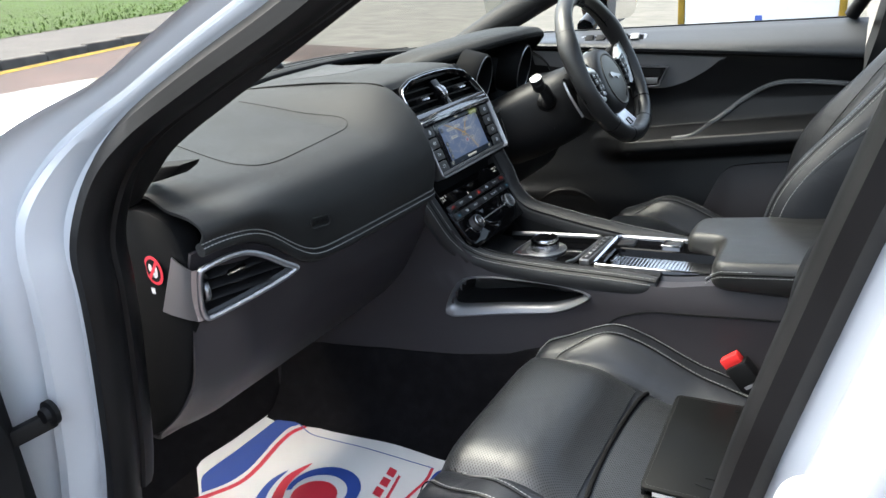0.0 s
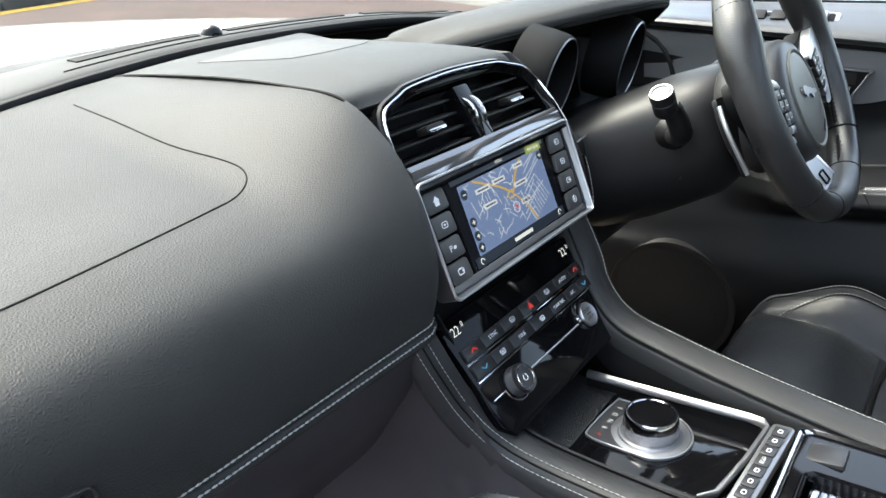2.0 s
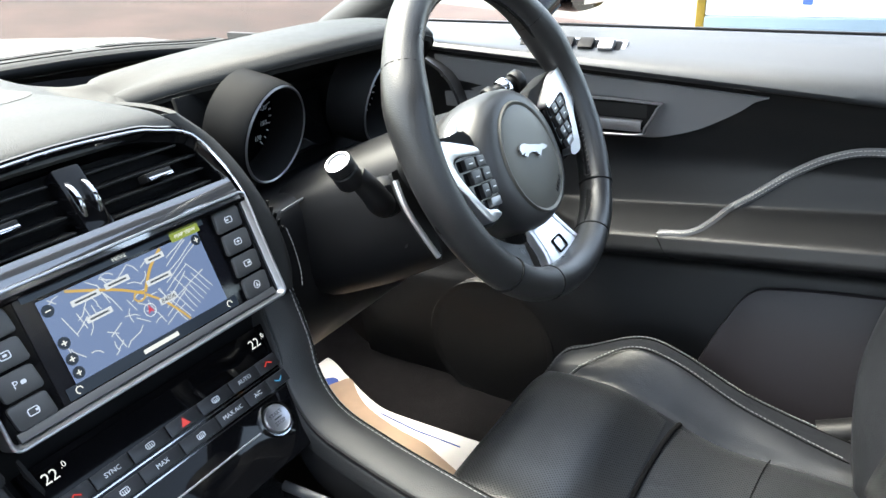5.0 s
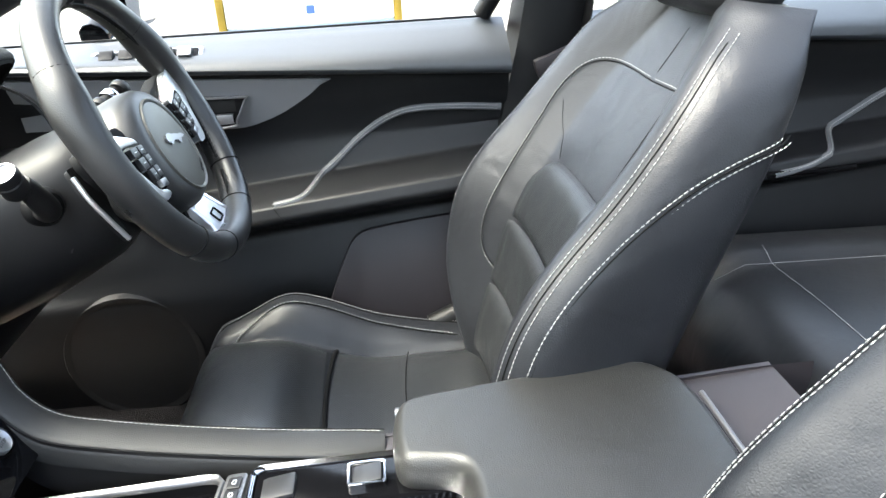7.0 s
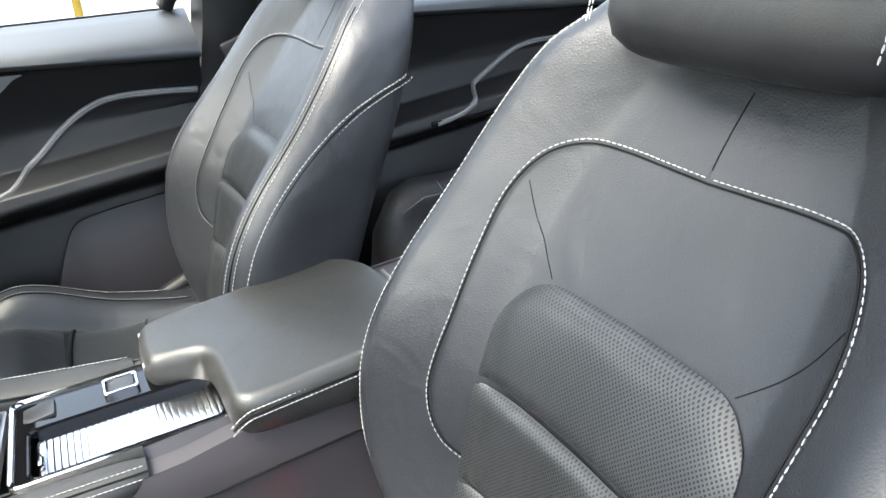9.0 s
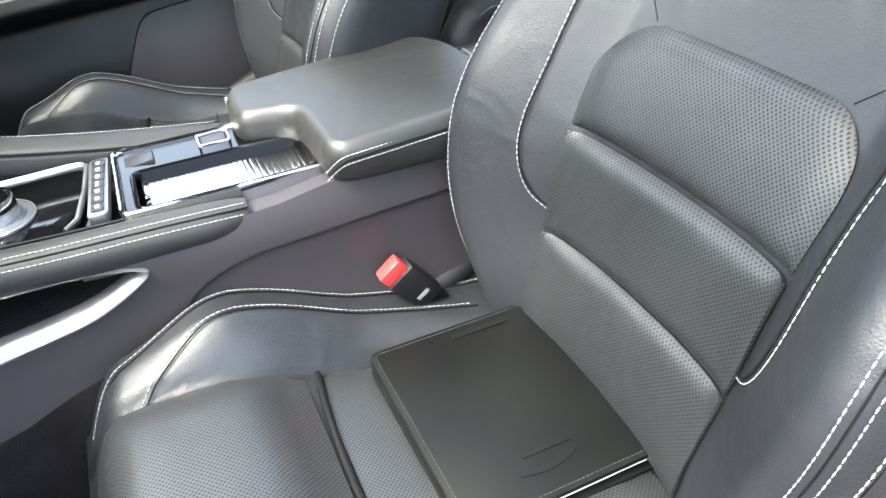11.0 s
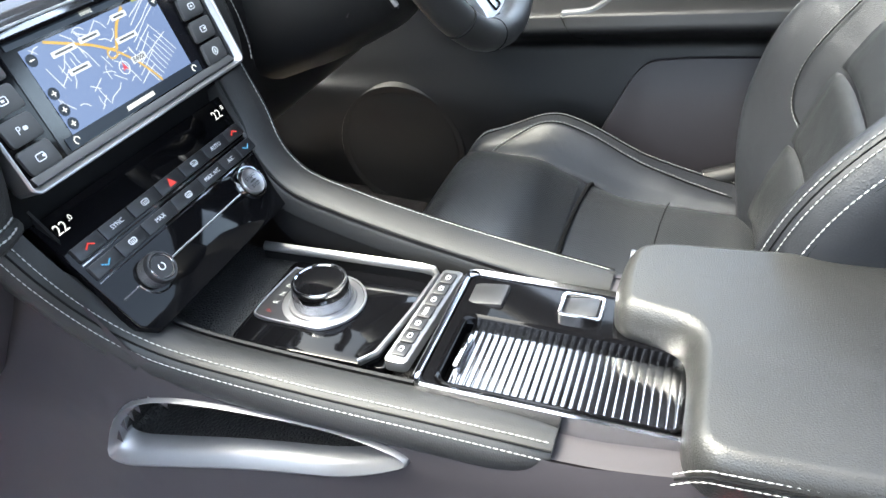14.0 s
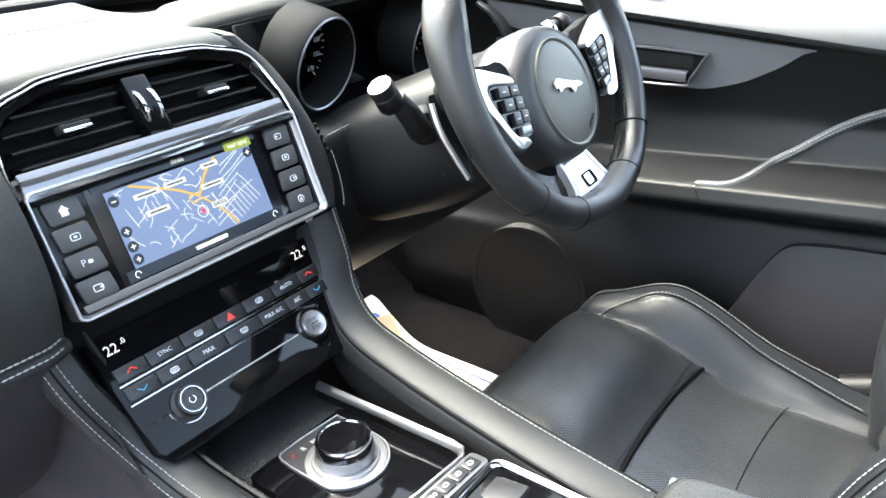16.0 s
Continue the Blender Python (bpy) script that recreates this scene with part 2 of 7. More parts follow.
def perforated(name, color, rough, pitch, plane, spec=0.5):
    """Leather with staggered rows of punched holes and a fine rib between them."""
    m = surface(name, color, rough, spec=spec, vary=0.16, big=7, fine=700, wave=0.3)
    nt = m.node_tree
    b = nt.nodes["Principled BSDF"]
    co = nt.nodes.new("ShaderNodeTexCoord")
    sp = nt.nodes.new("ShaderNodeSeparateXYZ")
    cb = nt.nodes.new("ShaderNodeCombineXYZ")
    nt.links.new(co.outputs["Object"], sp.inputs[0])
    nt.links.new(sp.outputs["Y"], cb.inputs["X"])
    nt.links.new(sp.outputs["Z" if plane == "back" else "X"], cb.inputs["Y"])
    mp = nt.nodes.new("ShaderNodeMapping")
    mp.inputs["Rotation"].default_value = (0, 0, radians(45))
    mp.inputs["Scale"].default_value = (1 / pitch, 1 / pitch, 1)
    nt.links.new(cb.outputs[0], mp.inputs[0])
    v = nt.nodes.new("ShaderNodeTexVoronoi")
    v.voronoi_dimensions = "2D"
    v.inputs["Scale"].default_value, v.inputs["Randomness"].default_value = 1.0, 0.0
    nt.links.new(mp.outputs[0], v.inputs["Vector"])
    hole = nt.nodes.new("ShaderNodeMapRange")
    hole.inputs[1].default_value, hole.inputs[2].default_value = 0.20, 0.36
    hole.inputs[3].default_value, hole.inputs[4].default_value = 0.38, 1.0
    nt.links.new(v.outputs["Distance"], hole.inputs[0])
    mul = nt.nodes.new("ShaderNodeVectorMath")
    mul.operation = "SCALE"
    nt.links.new(b.inputs["Base Color"].links[0].from_socket, mul.inputs[0])
    nt.links.new(hole.outputs[0], mul.inputs["Scale"])
    nt.links.new(mul.outputs[0], b.inputs["Base Color"])
    gl = nt.nodes.new("ShaderNodeMath")
    gl.operation = "MULTIPLY"
    gl.inputs[1].default_value = spec
    nt.links.new(hole.outputs[0], gl.inputs[0])
    nt.links.new(gl.outputs[0], b.inputs["Specular IOR Level"])
    bp = nt.nodes.new("ShaderNodeBump")
    bp.inputs["Strength"].default_value, bp.inputs["Distance"].default_value = 0.5, 0.00035
    nt.links.new(hole.outputs[0], bp.inputs["Height"])
    nt.links.new(b.inputs["Normal"].links[0].from_socket, bp.inputs["Normal"])
    nt.links.new(bp.outputs[0], b.inputs["Normal"])
    return m


LEATHER = surface("black leather", (0.0125, 0.013, 0.0145), 0.42, spec=0.42, vary=0.2, big=5, fine=420, bump=0.25, depth=0.0006, cells=True, wave=0.35)
DASH = surface("black grained dash leather", (0.0250, 0.0251, 0.0250), 0.53, spec=0.16, vary=0.28, big=5, fine=430, bump=0.55, depth=0.0009, cells=True, rvary=0.18)
ARMLEATHER = surface("pebbled black leather", (0.0155, 0.0155, 0.0152), 0.40, spec=0.46, vary=0.15, big=6, fine=460, bump=0.5, depth=0.0007, cells=True, wave=0.3)
SEATSIDE = surface("black seat side leather", (0.0110, 0.0120, 0.0148), 0.43, spec=0.42, vary=0.22, big=7, fine=380, bump=0.4, depth=0.0008, cells=True, wave=0.5)
# same leather twice: the cushion's copy is lightened for sky light falling on it
RIBS_LIT = perforated("perforated black leather, lit tone", (0.0225, 0.0237, 0.0257), 0.34, 0.0031, "flat", 0.6)
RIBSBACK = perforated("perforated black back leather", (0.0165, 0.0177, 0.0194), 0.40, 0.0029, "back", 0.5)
GLOVE = surface("charcoal glovebox plastic", (0.0300, 0.0262, 0.0295), 0.5, spec=0.4, vary=0.1, big=3, fine=1500, bump=0.25, depth=0.0003)
PLASTIC = surface("black moulded plastic", (0.0060, 0.0059, 0.0064), 0.47, spec=0.26, vary=0.1, big=9, fine=1500, bump=0.2, depth=0.0003)
SOFT = surface("charcoal soft plastic", (0.0225, 0.0196, 0.0224), 0.5, spec=0.36, vary=0.08, big=3, fine=1600, bump=0.2, depth=0.0003)
DARK = surface("matt black plastic", (0.0025, 0.0025, 0.0028), 0.7, spec=0.15, vary=0.15, fine=900)
GLOSS = surface("piano black", (0.0025, 0.0025, 0.003), 0.05, vary=0.0, bump=0.0, rvary=0.5, spec=0.20)
CLKEY = surface("dark satin keys", (0.012, 0.012, 0.0135), 0.36, vary=0.04, fine=1200, bump=0.1)
SILVER = surface("satin silver trim", (0.24, 0.24, 0.25), 0.34, metal=0.9, vary=0.05, big=12, fine=600, bump=0.05)
SATIN = surface("satin aluminium", (0.38, 0.38, 0.40), 0.32, metal=0.9, vary=0.05, big=12, fine=600, bump=0.05)
CHROME = surface("bright chrome", (0.5, 0.5, 0.52), 0.10, metal=1.0, vary=0.02, bump=0.0)
GREYTRIM = surface("grey textured trim", (0.17, 0.17, 0.178), 0.5, vary=0.06, big=5, fine=520, bump=0.35, depth=0.0004, cells=True)
BELTPAD = surface("grey-black belt pad", (0.020, 0.023, 0.027), 0.42, vary=0.12, big=4, fine=520, bump=0.25, depth=0.0005, cells=True)
STITCH = surface("pale grey thread", (0.27, 0.27, 0.265), 0.7, vary=0.1, fine=3000, bump=0.2)
PAINT = surface("white car paint", (0.46, 0.475, 0.50), 0.16, vary=0.02, big=2, bump=0.0, coat=0.8)
RUBBER = surface("black rubber seal", (0.0045, 0.0045, 0.005), 0.5, spec=0.2, vary=0.25, big=14, fine=900)
CARPET = surface("black carpet", (0.0095, 0.0087, 0.0094), 0.95, spec=0.06, vary=0.35, big=40, fine=700, bump=0.9, depth=0.003)
PAPER = surface("white paper", (0.78, 0.74, 0.69), 0.75, vary=0.05, big=8, fine=500, bump=0.12)
CARD = surface("brown card", (0.36, 0.25, 0.17), 0.8, vary=0.12, big=20, fine=400)
BLUEINK = surface("blue print", (0.03, 0.07, 0.30), 0.65, vary=0.08, big=20)
REDINK = surface("red print", (0.62, 0.03, 0.05), 0.6, vary=0.08, big=20)
RED = surface("red buckle plastic", (0.72, 0.03, 0.03), 0.35, vary=0.08, big=30)
STEEL = surface("zinc steel", (0.6, 0.6, 0.62), 0.35, metal=0.9, vary=0.1, big=50)
HEADLINER = surface("dark grey headlining", (0.06, 0.06, 0.06), 0.9, vary=0.06, fine=500)
ASPHALT = surface("reddish worn asphalt", (0.050, 0.037, 0.034), 0.9, spec=0.08, vary=0.3, big=1.2, fine=60, bump=0.8, depth=0.006)
PAVING = surface("grey footway asphalt", (0.050, 0.047, 0.044), 0.9, spec=0.08, vary=0.25, big=1.5, fine=80, bump=0.7, depth=0.005)
KERB = surface("worn concrete kerb", (0.07, 0.066, 0.06), 0.9, spec=0.08, vary=0.3, big=3, fine=90, bump=0.6, depth=0.004)
CONCRETE = surface("pale concrete", (0.10, 0.095, 0.085), 0.9, spec=0.08, vary=0.25, big=2, fine=70, bump=0.5, depth=0.004)
GRASS = surface("grass", (0.026, 0.045, 0.008), 0.9, spec=0.08, vary=0.45, big=5, fine=60, bump=1.0, depth=0.03)
YELLOW = surface("yellow road paint", (0.16, 0.11, 0.02), 0.85, spec=0.08, vary=0.3, big=8, fine=80)
SIGNWHITE = surface("white sign panel", (0.70, 0.71, 0.73), 0.4, vary=0.03, big=3, bump=0.0)
SIGNBLUE = surface("blue-grey sign base", (0.10, 0.14, 0.18), 0.5, vary=0.12, big=4)
LABEL = surface("grey lettering", (0.62, 0.63, 0.65), 0.5, vary=0.0, bump=0.0)
MIRROR = base_mat("mirror glass", (0.8, 0.8, 0.8), 0.02, 1.0)


def car_glass(name, tint):
    """Thin car glass: lets tinted light through and mirrors a little."""
    m = base_mat(name, (0.0, 0.0, 0.0), 0.02)
    nt = m.node_tree
    clear = nt.nodes.new("ShaderNodeBsdfTransparent")
    clear.inputs[0].default_value = (*tint, 1)
    mix = nt.nodes.new("ShaderNodeMixShader")
    mix.inputs[0].default_value = 0.08
    nt.links.new(clear.outputs[0], mix.inputs[1])
    nt.links.new(nt.nodes["Principled BSDF"].outputs[0], mix.inputs[2])
    nt.links.new(mix.outputs[0], nt.nodes["Material Output"].inputs[0])
    return m


TINTED = car_glass("tinted roof glass", (0.50, 0.51, 0.51))
SCREENTINT = car_glass("green-tinted windscreen glass", (0.55, 0.565, 0.55))
SIDETINT = car_glass("side window glass", (0.85, 0.87, 0.86))
DOORTRIM = surface("black soft door trim", (0.0072, 0.0075, 0.0085), 0.47, spec=0.30, vary=0.1, big=5, fine=1300, bump=0.2, depth=0.0003, wave=0.12)
MAPBLUE = glow("map background", (0.22, 0.30, 0.53), 0.078)
MAPROAD = glow("map white road", (0.74, 0.76, 0.80), 0.095)
MAPMAIN = glow("map main road", (0.80, 0.50, 0.10), 0.080)
MAPRED = glow("map arrow", (0.80, 0.05, 0.10), 0.080)
MAPDARK = glow("map dark bar", (0.02, 0.03, 0.05), 0.080)
MAPGREEN = glow("map green tab", (0.45, 0.55, 0.08), 0.060)
LIT = glow("lit white symbol", (0.85, 0.85, 0.82), 0.105)
LITRED = glow("lit red symbol", (0.85, 0.06, 0.05), 0.084)
LITBLUE = glow("lit blue symbol", (0.08, 0.35, 0.65), 0.084)
LITAMBER = glow("lit amber lamp", (0.9, 0.30, 0.03), 0.063)


# ---- ground and street ----
def ground_z(x, y):
    """The street climbs gently ahead of the car."""
    d = max(0.0, -x - 2.2)
    return 0.082 * d - 0.0002 * d * d if d < 200 else 0.082 * 200 - 8


def sheet(name, x0, x1, y0, y1, nx, ny, lift, mat, label, category):
    rows = []
    for i in range(nx + 1):
        x = x0 + (x1 - x0) * i / nx
        rows.append([(x, y0 + (y1 - y0) * j / ny, ground_z(x, 0) + lift) for j in range(ny + 1)])
    return structure(name, grid(rows), mat, label, category)


sheet("ground", -190, 60, -120, 120, 120, 4, -0.02, CONCRETE, "pale worn concrete forecourt under the car", "ground")
sheet("road", -170, 3.0, -30, 9.0, 60, 4, 0.0, ASPHALT, "reddish worn asphalt road surface", "road")
bm = bmesh.new()
for k in range(46):
    y = -12 + k * 0.92
    x = -10.3 - 0.55 * (y - 5) * 0.55
    m = Matrix.Translation((x, y, ground_z(x, y) + 0.05)) @ Matrix.Rotation(radians(16.8), 4, "Z") @ Matrix.Rotation(radians(4.7), 4, "Y")
    box(0.15, 0.95, 0.16, m, 0.02, bm, 1)
structure("kerb", bm, KERB, "row of worn concrete kerb stones along the road", "kerb")
rows_p, rows_g, rows_y = [], [], []
for i in range(25):
    y = -14 + i * 2.0
    x = -10.3 - 0.3025 * (y - 5)
    z = ground_z(x, y)
    rows_p.append([(x - 0.05, y, z + 0.12), (x - 2.3, y, ground_z(x - 2.3, y) + 0.13)])
    rows_g.append([(x - 2.3, y, ground_z(x - 2.3, y) + 0.14), (x - 8, y, ground_z(x - 8, y) + 0.2), (x - 30, y, ground_z(x - 30, y) + 0.3)])
    rows_y.append([(x + 0.30, y, z + 0.004), (x + 0.38, y, ground_z(x + 0.38, y) + 0.004)])
structure("pavement", grid(rows_p), PAVING, "grey asphalt footway behind the kerb", "pavement")
structure("lawn", grid(rows_g), GRASS, "sunlit green grass verge", "grass")
structure("road_line", grid(rows_y), YELLOW, "faded yellow no-parking line beside the kerb", "road marking")
bm = bmesh.new()
rng = random.Random(5)
for k in range(2600):
    y = rng.uniform(-2, 18)
    x = -10.3 - 0.3025 * (y - 5) - 2.3 - rng.random() ** 1.5 * 5
    z = ground_z(x, y) + 0.13
    a, h = rng.uniform(0, math.tau), rng.uniform(0.04, 0.10)
    w = rng.uniform(0.015, 0.03)
    d = Vector((math.cos(a) * w, math.sin(a) * w, 0))
    o = Vector((x, y, z))
    tip = o + Vector((rng.uniform(-0.04, 0.04), rng.uniform(-0.04, 0.04), h))
    bm.faces.new([bm.verts.new(q) for q in (o - d, o + d, tip)])
tagged(part("grass_blades", bm, GRASS), "tufts of green grass on the verge", "grass", "", "stuff")


# ---- car body ----
body = thing("car_body", "white painted car body with its front passenger door open", "car", (0, 0, 0))


def lean(p):
    """The windscreen pillar leans inwards towards the roof."""
    return 0.038 * ease((p[1] - 1.06) / 0.18) * ease((0.52 - p[0]) / 0.1)


def side(pts, y):
    return [(p[0], y + lean(p), p[1]) for p in pts]


APERTURE = spl([(0.40, 1.402), (0.235, 1.325), (0.11, 1.272), (0.005, 1.222), (-0.055, 1.172), (-0.085, 1.10), (-0.090, 1.030), (-0.104, 0.941), (-0.135, 0.80), (-0.165, 0.70),
                (-0.19, 0.56), (-0.12, 0.46), (0.02, 0.43), (0.30, 0.42), (0.47, 0.44), (0.555, 0.55), (0.585, 0.75), (0.610, 0.944), (0.660, 1.136), (0.697, 1.264), (0.715, 1.37), (0.66, 1.44), (0.54, 1.44)], 6, True)
n_ap = len(APERTURE)
mid = Vector((0.28, 0.95))


def grown(d, dz=0.0):
    """The door opening's outline, moved outwards by d."""
    out = []
    for i, p in enumerate(APERTURE):
        t = Vector(APERTURE[(i + 1) % n_ap]) - Vector(APERTURE[i - 1])
        n = Vector((t.y, -t.x)).normalized()
        if n.dot(Vector(p) - mid) < 0:
            n = -n
        out.append((p[0] + n.x * d, p[1] + n.y * d + dz))
    return out


def reach(p):
    """How far the painted flange spreads: narrow on the windscreen pillar, broad at hinge and latch."""
    return 1.0 - 0.62 * on_pillar(p)


def on_pillar(p):
    return ease((p[1] - 1.10) / 0.14) * ease((0.50 - p[0]) / 0.1)


def flange_ring(d, y):
    return [(p[0] + (q[0] - p[0]) * reach(p), -0.745 + lean(p) + (y + 0.745) * (1.0 - 0.80 * on_pillar(p)), p[1] + (q[1] - p[1]) * reach(p)) for p, q in zip(APERTURE, grown(d))]


flange = [flange_ring(d, y) for d, y in ((0.0, -0.745), (0.012, -0.752), (0.022, -0.756), (0.030, -0.772), (0.040, -0.790), (0.050, -0.794), (0.060, -0.783), (0.068, -0.782), (0.080, -0.803), (0.092, -0.812), (0.106, -0.826), (0.112, -0.842), (0.112, -0.86))]
part("door_aperture", grid(flange, True), PAINT, body, "white painted pressed-steel door opening")
seal = [side(grown(d), y) for d, y in ((0.004, -0.742), (0.006, -0.757), (-0.004, -0.768), (-0.018, -0.769), (-0.024, -0.760), (-0.026, -0.745), (-0.024, -0.735), (-0.018, -0.725))]
part("door_seal", grid(seal, True), RUBBER, body, "black rubber weather seal round the door opening")
inner = [side(grown(d), y) for d, y in ((-0.018, -0.730), (-0.024, -0.724), (-0.022, -0.712), (-0.012, -0.700))]
order = sorted((i for i in range(n_ap) if APERTURE[i][1] > 0.62 and APERTURE[i][0] > 0.52), key=lambda i: APERTURE[i][1])
part("pillar_trim", grid([[r[i] for r in inner] for i in order]), PLASTIC, body, "grey-black plastic pillar trim")
order = sorted((i for i in range(n_ap) if APERTURE[i][0] < 0.42 and APERTURE[i][1] > 0.72), key=lambda i: APERTURE[i][1])
part("pillar_trim", grid([[r[i] for r in inner] for i in order]), RUBBER, body, "black plastic windscreen pillar trim")
# sill, rear quarter and wing skins
rows = [[(x, -0.86, 0.0 + z), (x, -0.93, z - 0.04), (x, -0.95, z - 0.2)] for x, z in ((-1.2, 0.40), (0.0, 0.40), (0.8, 0.40), (1.9, 0.40))]
part("sill", thick(grid(rows), 0.02), PAINT, body)
rows = [[(x0, -0.86 - b, z) for x0, b in ((0.80 + (z - 0.5) * 0.1, 0.0), (0.88 + (z - 0.5) * 0.1, 0.05), (1.2, 0.08), (2.0, 0.08))] for z in (0.4, 0.6, 0.8, 1.0, 1.2)]
part("rear_quarter", thick(grid(rows), 0.02), PAINT, body)
wing = []
for i in range(13):
    x = -0.30 - i * 0.12
    zt = 1.10 - 0.012 * i - 0.0009 * i * i
    wing.append([(x, -0.86, 0.42), (x, -0.93, 0.6), (x, -0.945, 0.85), (x, -0.93, zt - 0.09), (x, -0.86, zt - 0.015), (x, -0.78, zt + 0.0)])
part("wing", thick(grid(wing), 0.012), PAINT, body, "white front wing")
bonnet = []
for i in range(13):
    y = -0.80 + i * 1.6 / 12
    b = 1 - (y / 0.8) ** 2
    bonnet.append([(-0.52 - 0.16 * b, y, 1.095 + 0.055 * b), (-0.75, y, 1.095 + 0.06 * b), (-1.0, y, 1.10 + 0.06 * b), (-1.3, y, 1.085 + 0.065 * b), (-1.6, y, 1.04 + 0.065 * b), (-1.8, y, 0.93 + 0.04 * b)])
part("bonnet", thick(grid(bonnet), 0.012), PAINT, body, "white bonnet seen through the windscreen")
# windscreen and its surround
glass = []
for i in range(17):
    y = -0.70 + i * 1.4 / 16
    b = 1 - (y / 0.70) ** 2
    lo = Vector((-0.37 - 0.20 * b, y, 1.135 + 0.025 * b))
    hi = Vector((0.36 - 0.06 * b, y * 0.86, 1.43 + 0.04 * b))
    glass.append([lo.lerp(hi, k / 6) for k in range(7)])
part("windscreen", grid(glass), SCREENTINT, body, "clear windscreen")
cowl = [[(r[0].x + dx, r[0].y, r[0].z + dz) for dx, dz in ((0.035, -0.004), (-0.015, 0.006), (-0.045, 0.002), (-0.07, -0.02))] for r in glass]
part("cowl", thick(grid(cowl), 0.01), RUBBER, body, "black windscreen base seal")
path = spl([(-0.46, 0.735, 1.09), (-0.30, 0.73, 1.18), (-0.10, 0.715, 1.275), (0.15, 0.69, 1.385), (0.38, 0.65, 1.465)], 6)
part("windscreen_pillar", sweep(path, 0.045, 12, False, 0.8), PLASTIC, body)
# roof and its lining, with a fixed glass panel
def roof_z(x, y):
    b = 1 - (y / 0.66) ** 2
    return ramp(x, (0.24, 0.7, 1.3, 2.2), (1.435, 1.475, 1.47, 1.40)) + ramp(x, (0.24, 0.7, 2.2), (0.045, 0.06, 0.05)) * b


xr = [0.24 + 0.049 * i for i in range(41)]
yr = [-0.66 + 0.066 * i for i in range(21)]


def roof_sheet(drop):
    bm = grid([[Vector((x + (0.06 * (y / 0.66) ** 2 if x < 0.3 else 0), y, roof_z(x, y) - drop)) for y in yr] for x in xr])
    bmesh.ops.delete(bm, geom=[f for f in bm.faces if 0.46 < f.calc_center_median().x < 1.62 and abs(f.calc_center_median().y) < 0.46], context="FACES")
    return thick(bm, 0.008)


part("roof", roof_sheet(0.0), PAINT, body)
part("roof_lining", roof_sheet(0.035), HEADLINER, body, "dark grey cloth roof lining")
part("roof_glass", grid([[Vector((x, y, roof_z(x, y) + 0.002)) for y in (-0.47, -0.24, 0.0, 0.24, 0.47)] for x in (0.45, 0.75, 1.05, 1.35, 1.63)]), TINTED, body, "dark-tinted fixed glass roof panel")
for sgn in (-1, 1):
    part("roof_rail", sweep(spl([(0.32, sgn * 0.66, 1.42), (0.8, sgn * 0.68, 1.45), (1.5, sgn * 0.66, 1.44), (2.2, sgn * 0.60, 1.38)], 5), 0.035, 10), HEADLINER, body)
for sgn in (-1, 1):
    part("rear_side_trim", box(0.62, 0.02, 1.02, Matrix.Translation((1.98, sgn * 0.735, 0.95)), 0.006), DARK, body)
part("tailgate", box(0.05, 1.3, 1.0, Matrix.Translation((2.22, 0, 0.92)), 0.01), PLASTIC, body)
# check strap with its bolt, and the door latch striker
strap = part("check_strap", box(0.012, 0.15, 0.022, Matrix.Translation((-0.185, -0.865, 0.865)) @ Matrix.Rotation(radians(-25), 4, "Z") @ Matrix.Rotation(radians(10), 4, "X"), 0.003), RUBBER, body, "black steel door check strap")
part("bolt", lathe([(0.016, 0), (0.016, 0.006), (0.010, 0.008), (0.009, 0.014), (0.004, 0.014)], Matrix.Translation((-0.150, -0.80, 0.888)) @ Matrix.Rotation(radians(90), 4, "X"), 20), RUBBER, strap)
mm = Matrix.Translation((0.672, -0.775, 0.985)) @ Matrix.Rotation(radians(90), 4, "X") @ Matrix.Rotation(radians(-20), 4, "Z")
plate = part("striker_plate", slab(rrect(0.085, 0.05, 0.022), mm, 0.004, 0.0015, 0.004), PAINT, body)
part("screw", lathe([(0.015, 0.004), (0.015, 0.008), (0.011, 0.011), (0.006, 0.011), (0.005, 0.006)], mm @ Matrix.Translation((-0.02, 0, 0)), 20), STEEL, plate, "steel star-head screw")
part("striker_bar", sweep([mm @ Vector(p) for p in ((0.01, -0.012, 0.0), (0.01, -0.012, 0.03), (0.034, -0.012, 0.03), (0.034, -0.012, 0.0))], 0.005, 8), STEEL, plate)
# wide black inner trim of the near windscreen pillar, with a fin at its foot
outer = spl([(0.46, -0.690, 1.43), (0.30, -0.698, 1.362), (0.18, -0.700, 1.297), (0.10, -0.702, 1.262), (0.0, -0.704, 1.214), (-0.06, -0.706, 1.165), (-0.10, -0.708, 1.105)], 5)
inner_e = spl([(0.46, -0.648, 1.430), (0.30, -0.655, 1.343), (0.182, -0.660, 1.283), (0.105, -0.660, 1.245), (0.0, -0.660, 1.192), (-0.049, -0.660, 1.157), (-0.095, -0.662, 1.118)], 5)
rows = [[Vector(p).lerp(Vector(q), k / 5) + Vector((0.006, 0, 0.003)) * math.sin(math.pi * k / 5) for k in range(6)] for p, q in zip(outer, inner_e)]
part("pillar_trim", thick(grid(rows), 0.010), RUBBER, body, "black plastic windscreen pillar trim")
part("pillar_fin", slab([(-0.105, 1.126), (-0.062, 1.134), (-0.039, 1.140), (-0.020, 1.150), (-0.014, 1.1565), (-0.072, 1.151), (-0.110, 1.150)], Matrix(((1, 0, 0, 0), (0, 0, -1, -0.650), (0, 1, 0, 0), (0, 0, 0, 1))), 0.030, 0.002, 0.003), DARK, body, "black fin at the foot of the windscreen pillar")
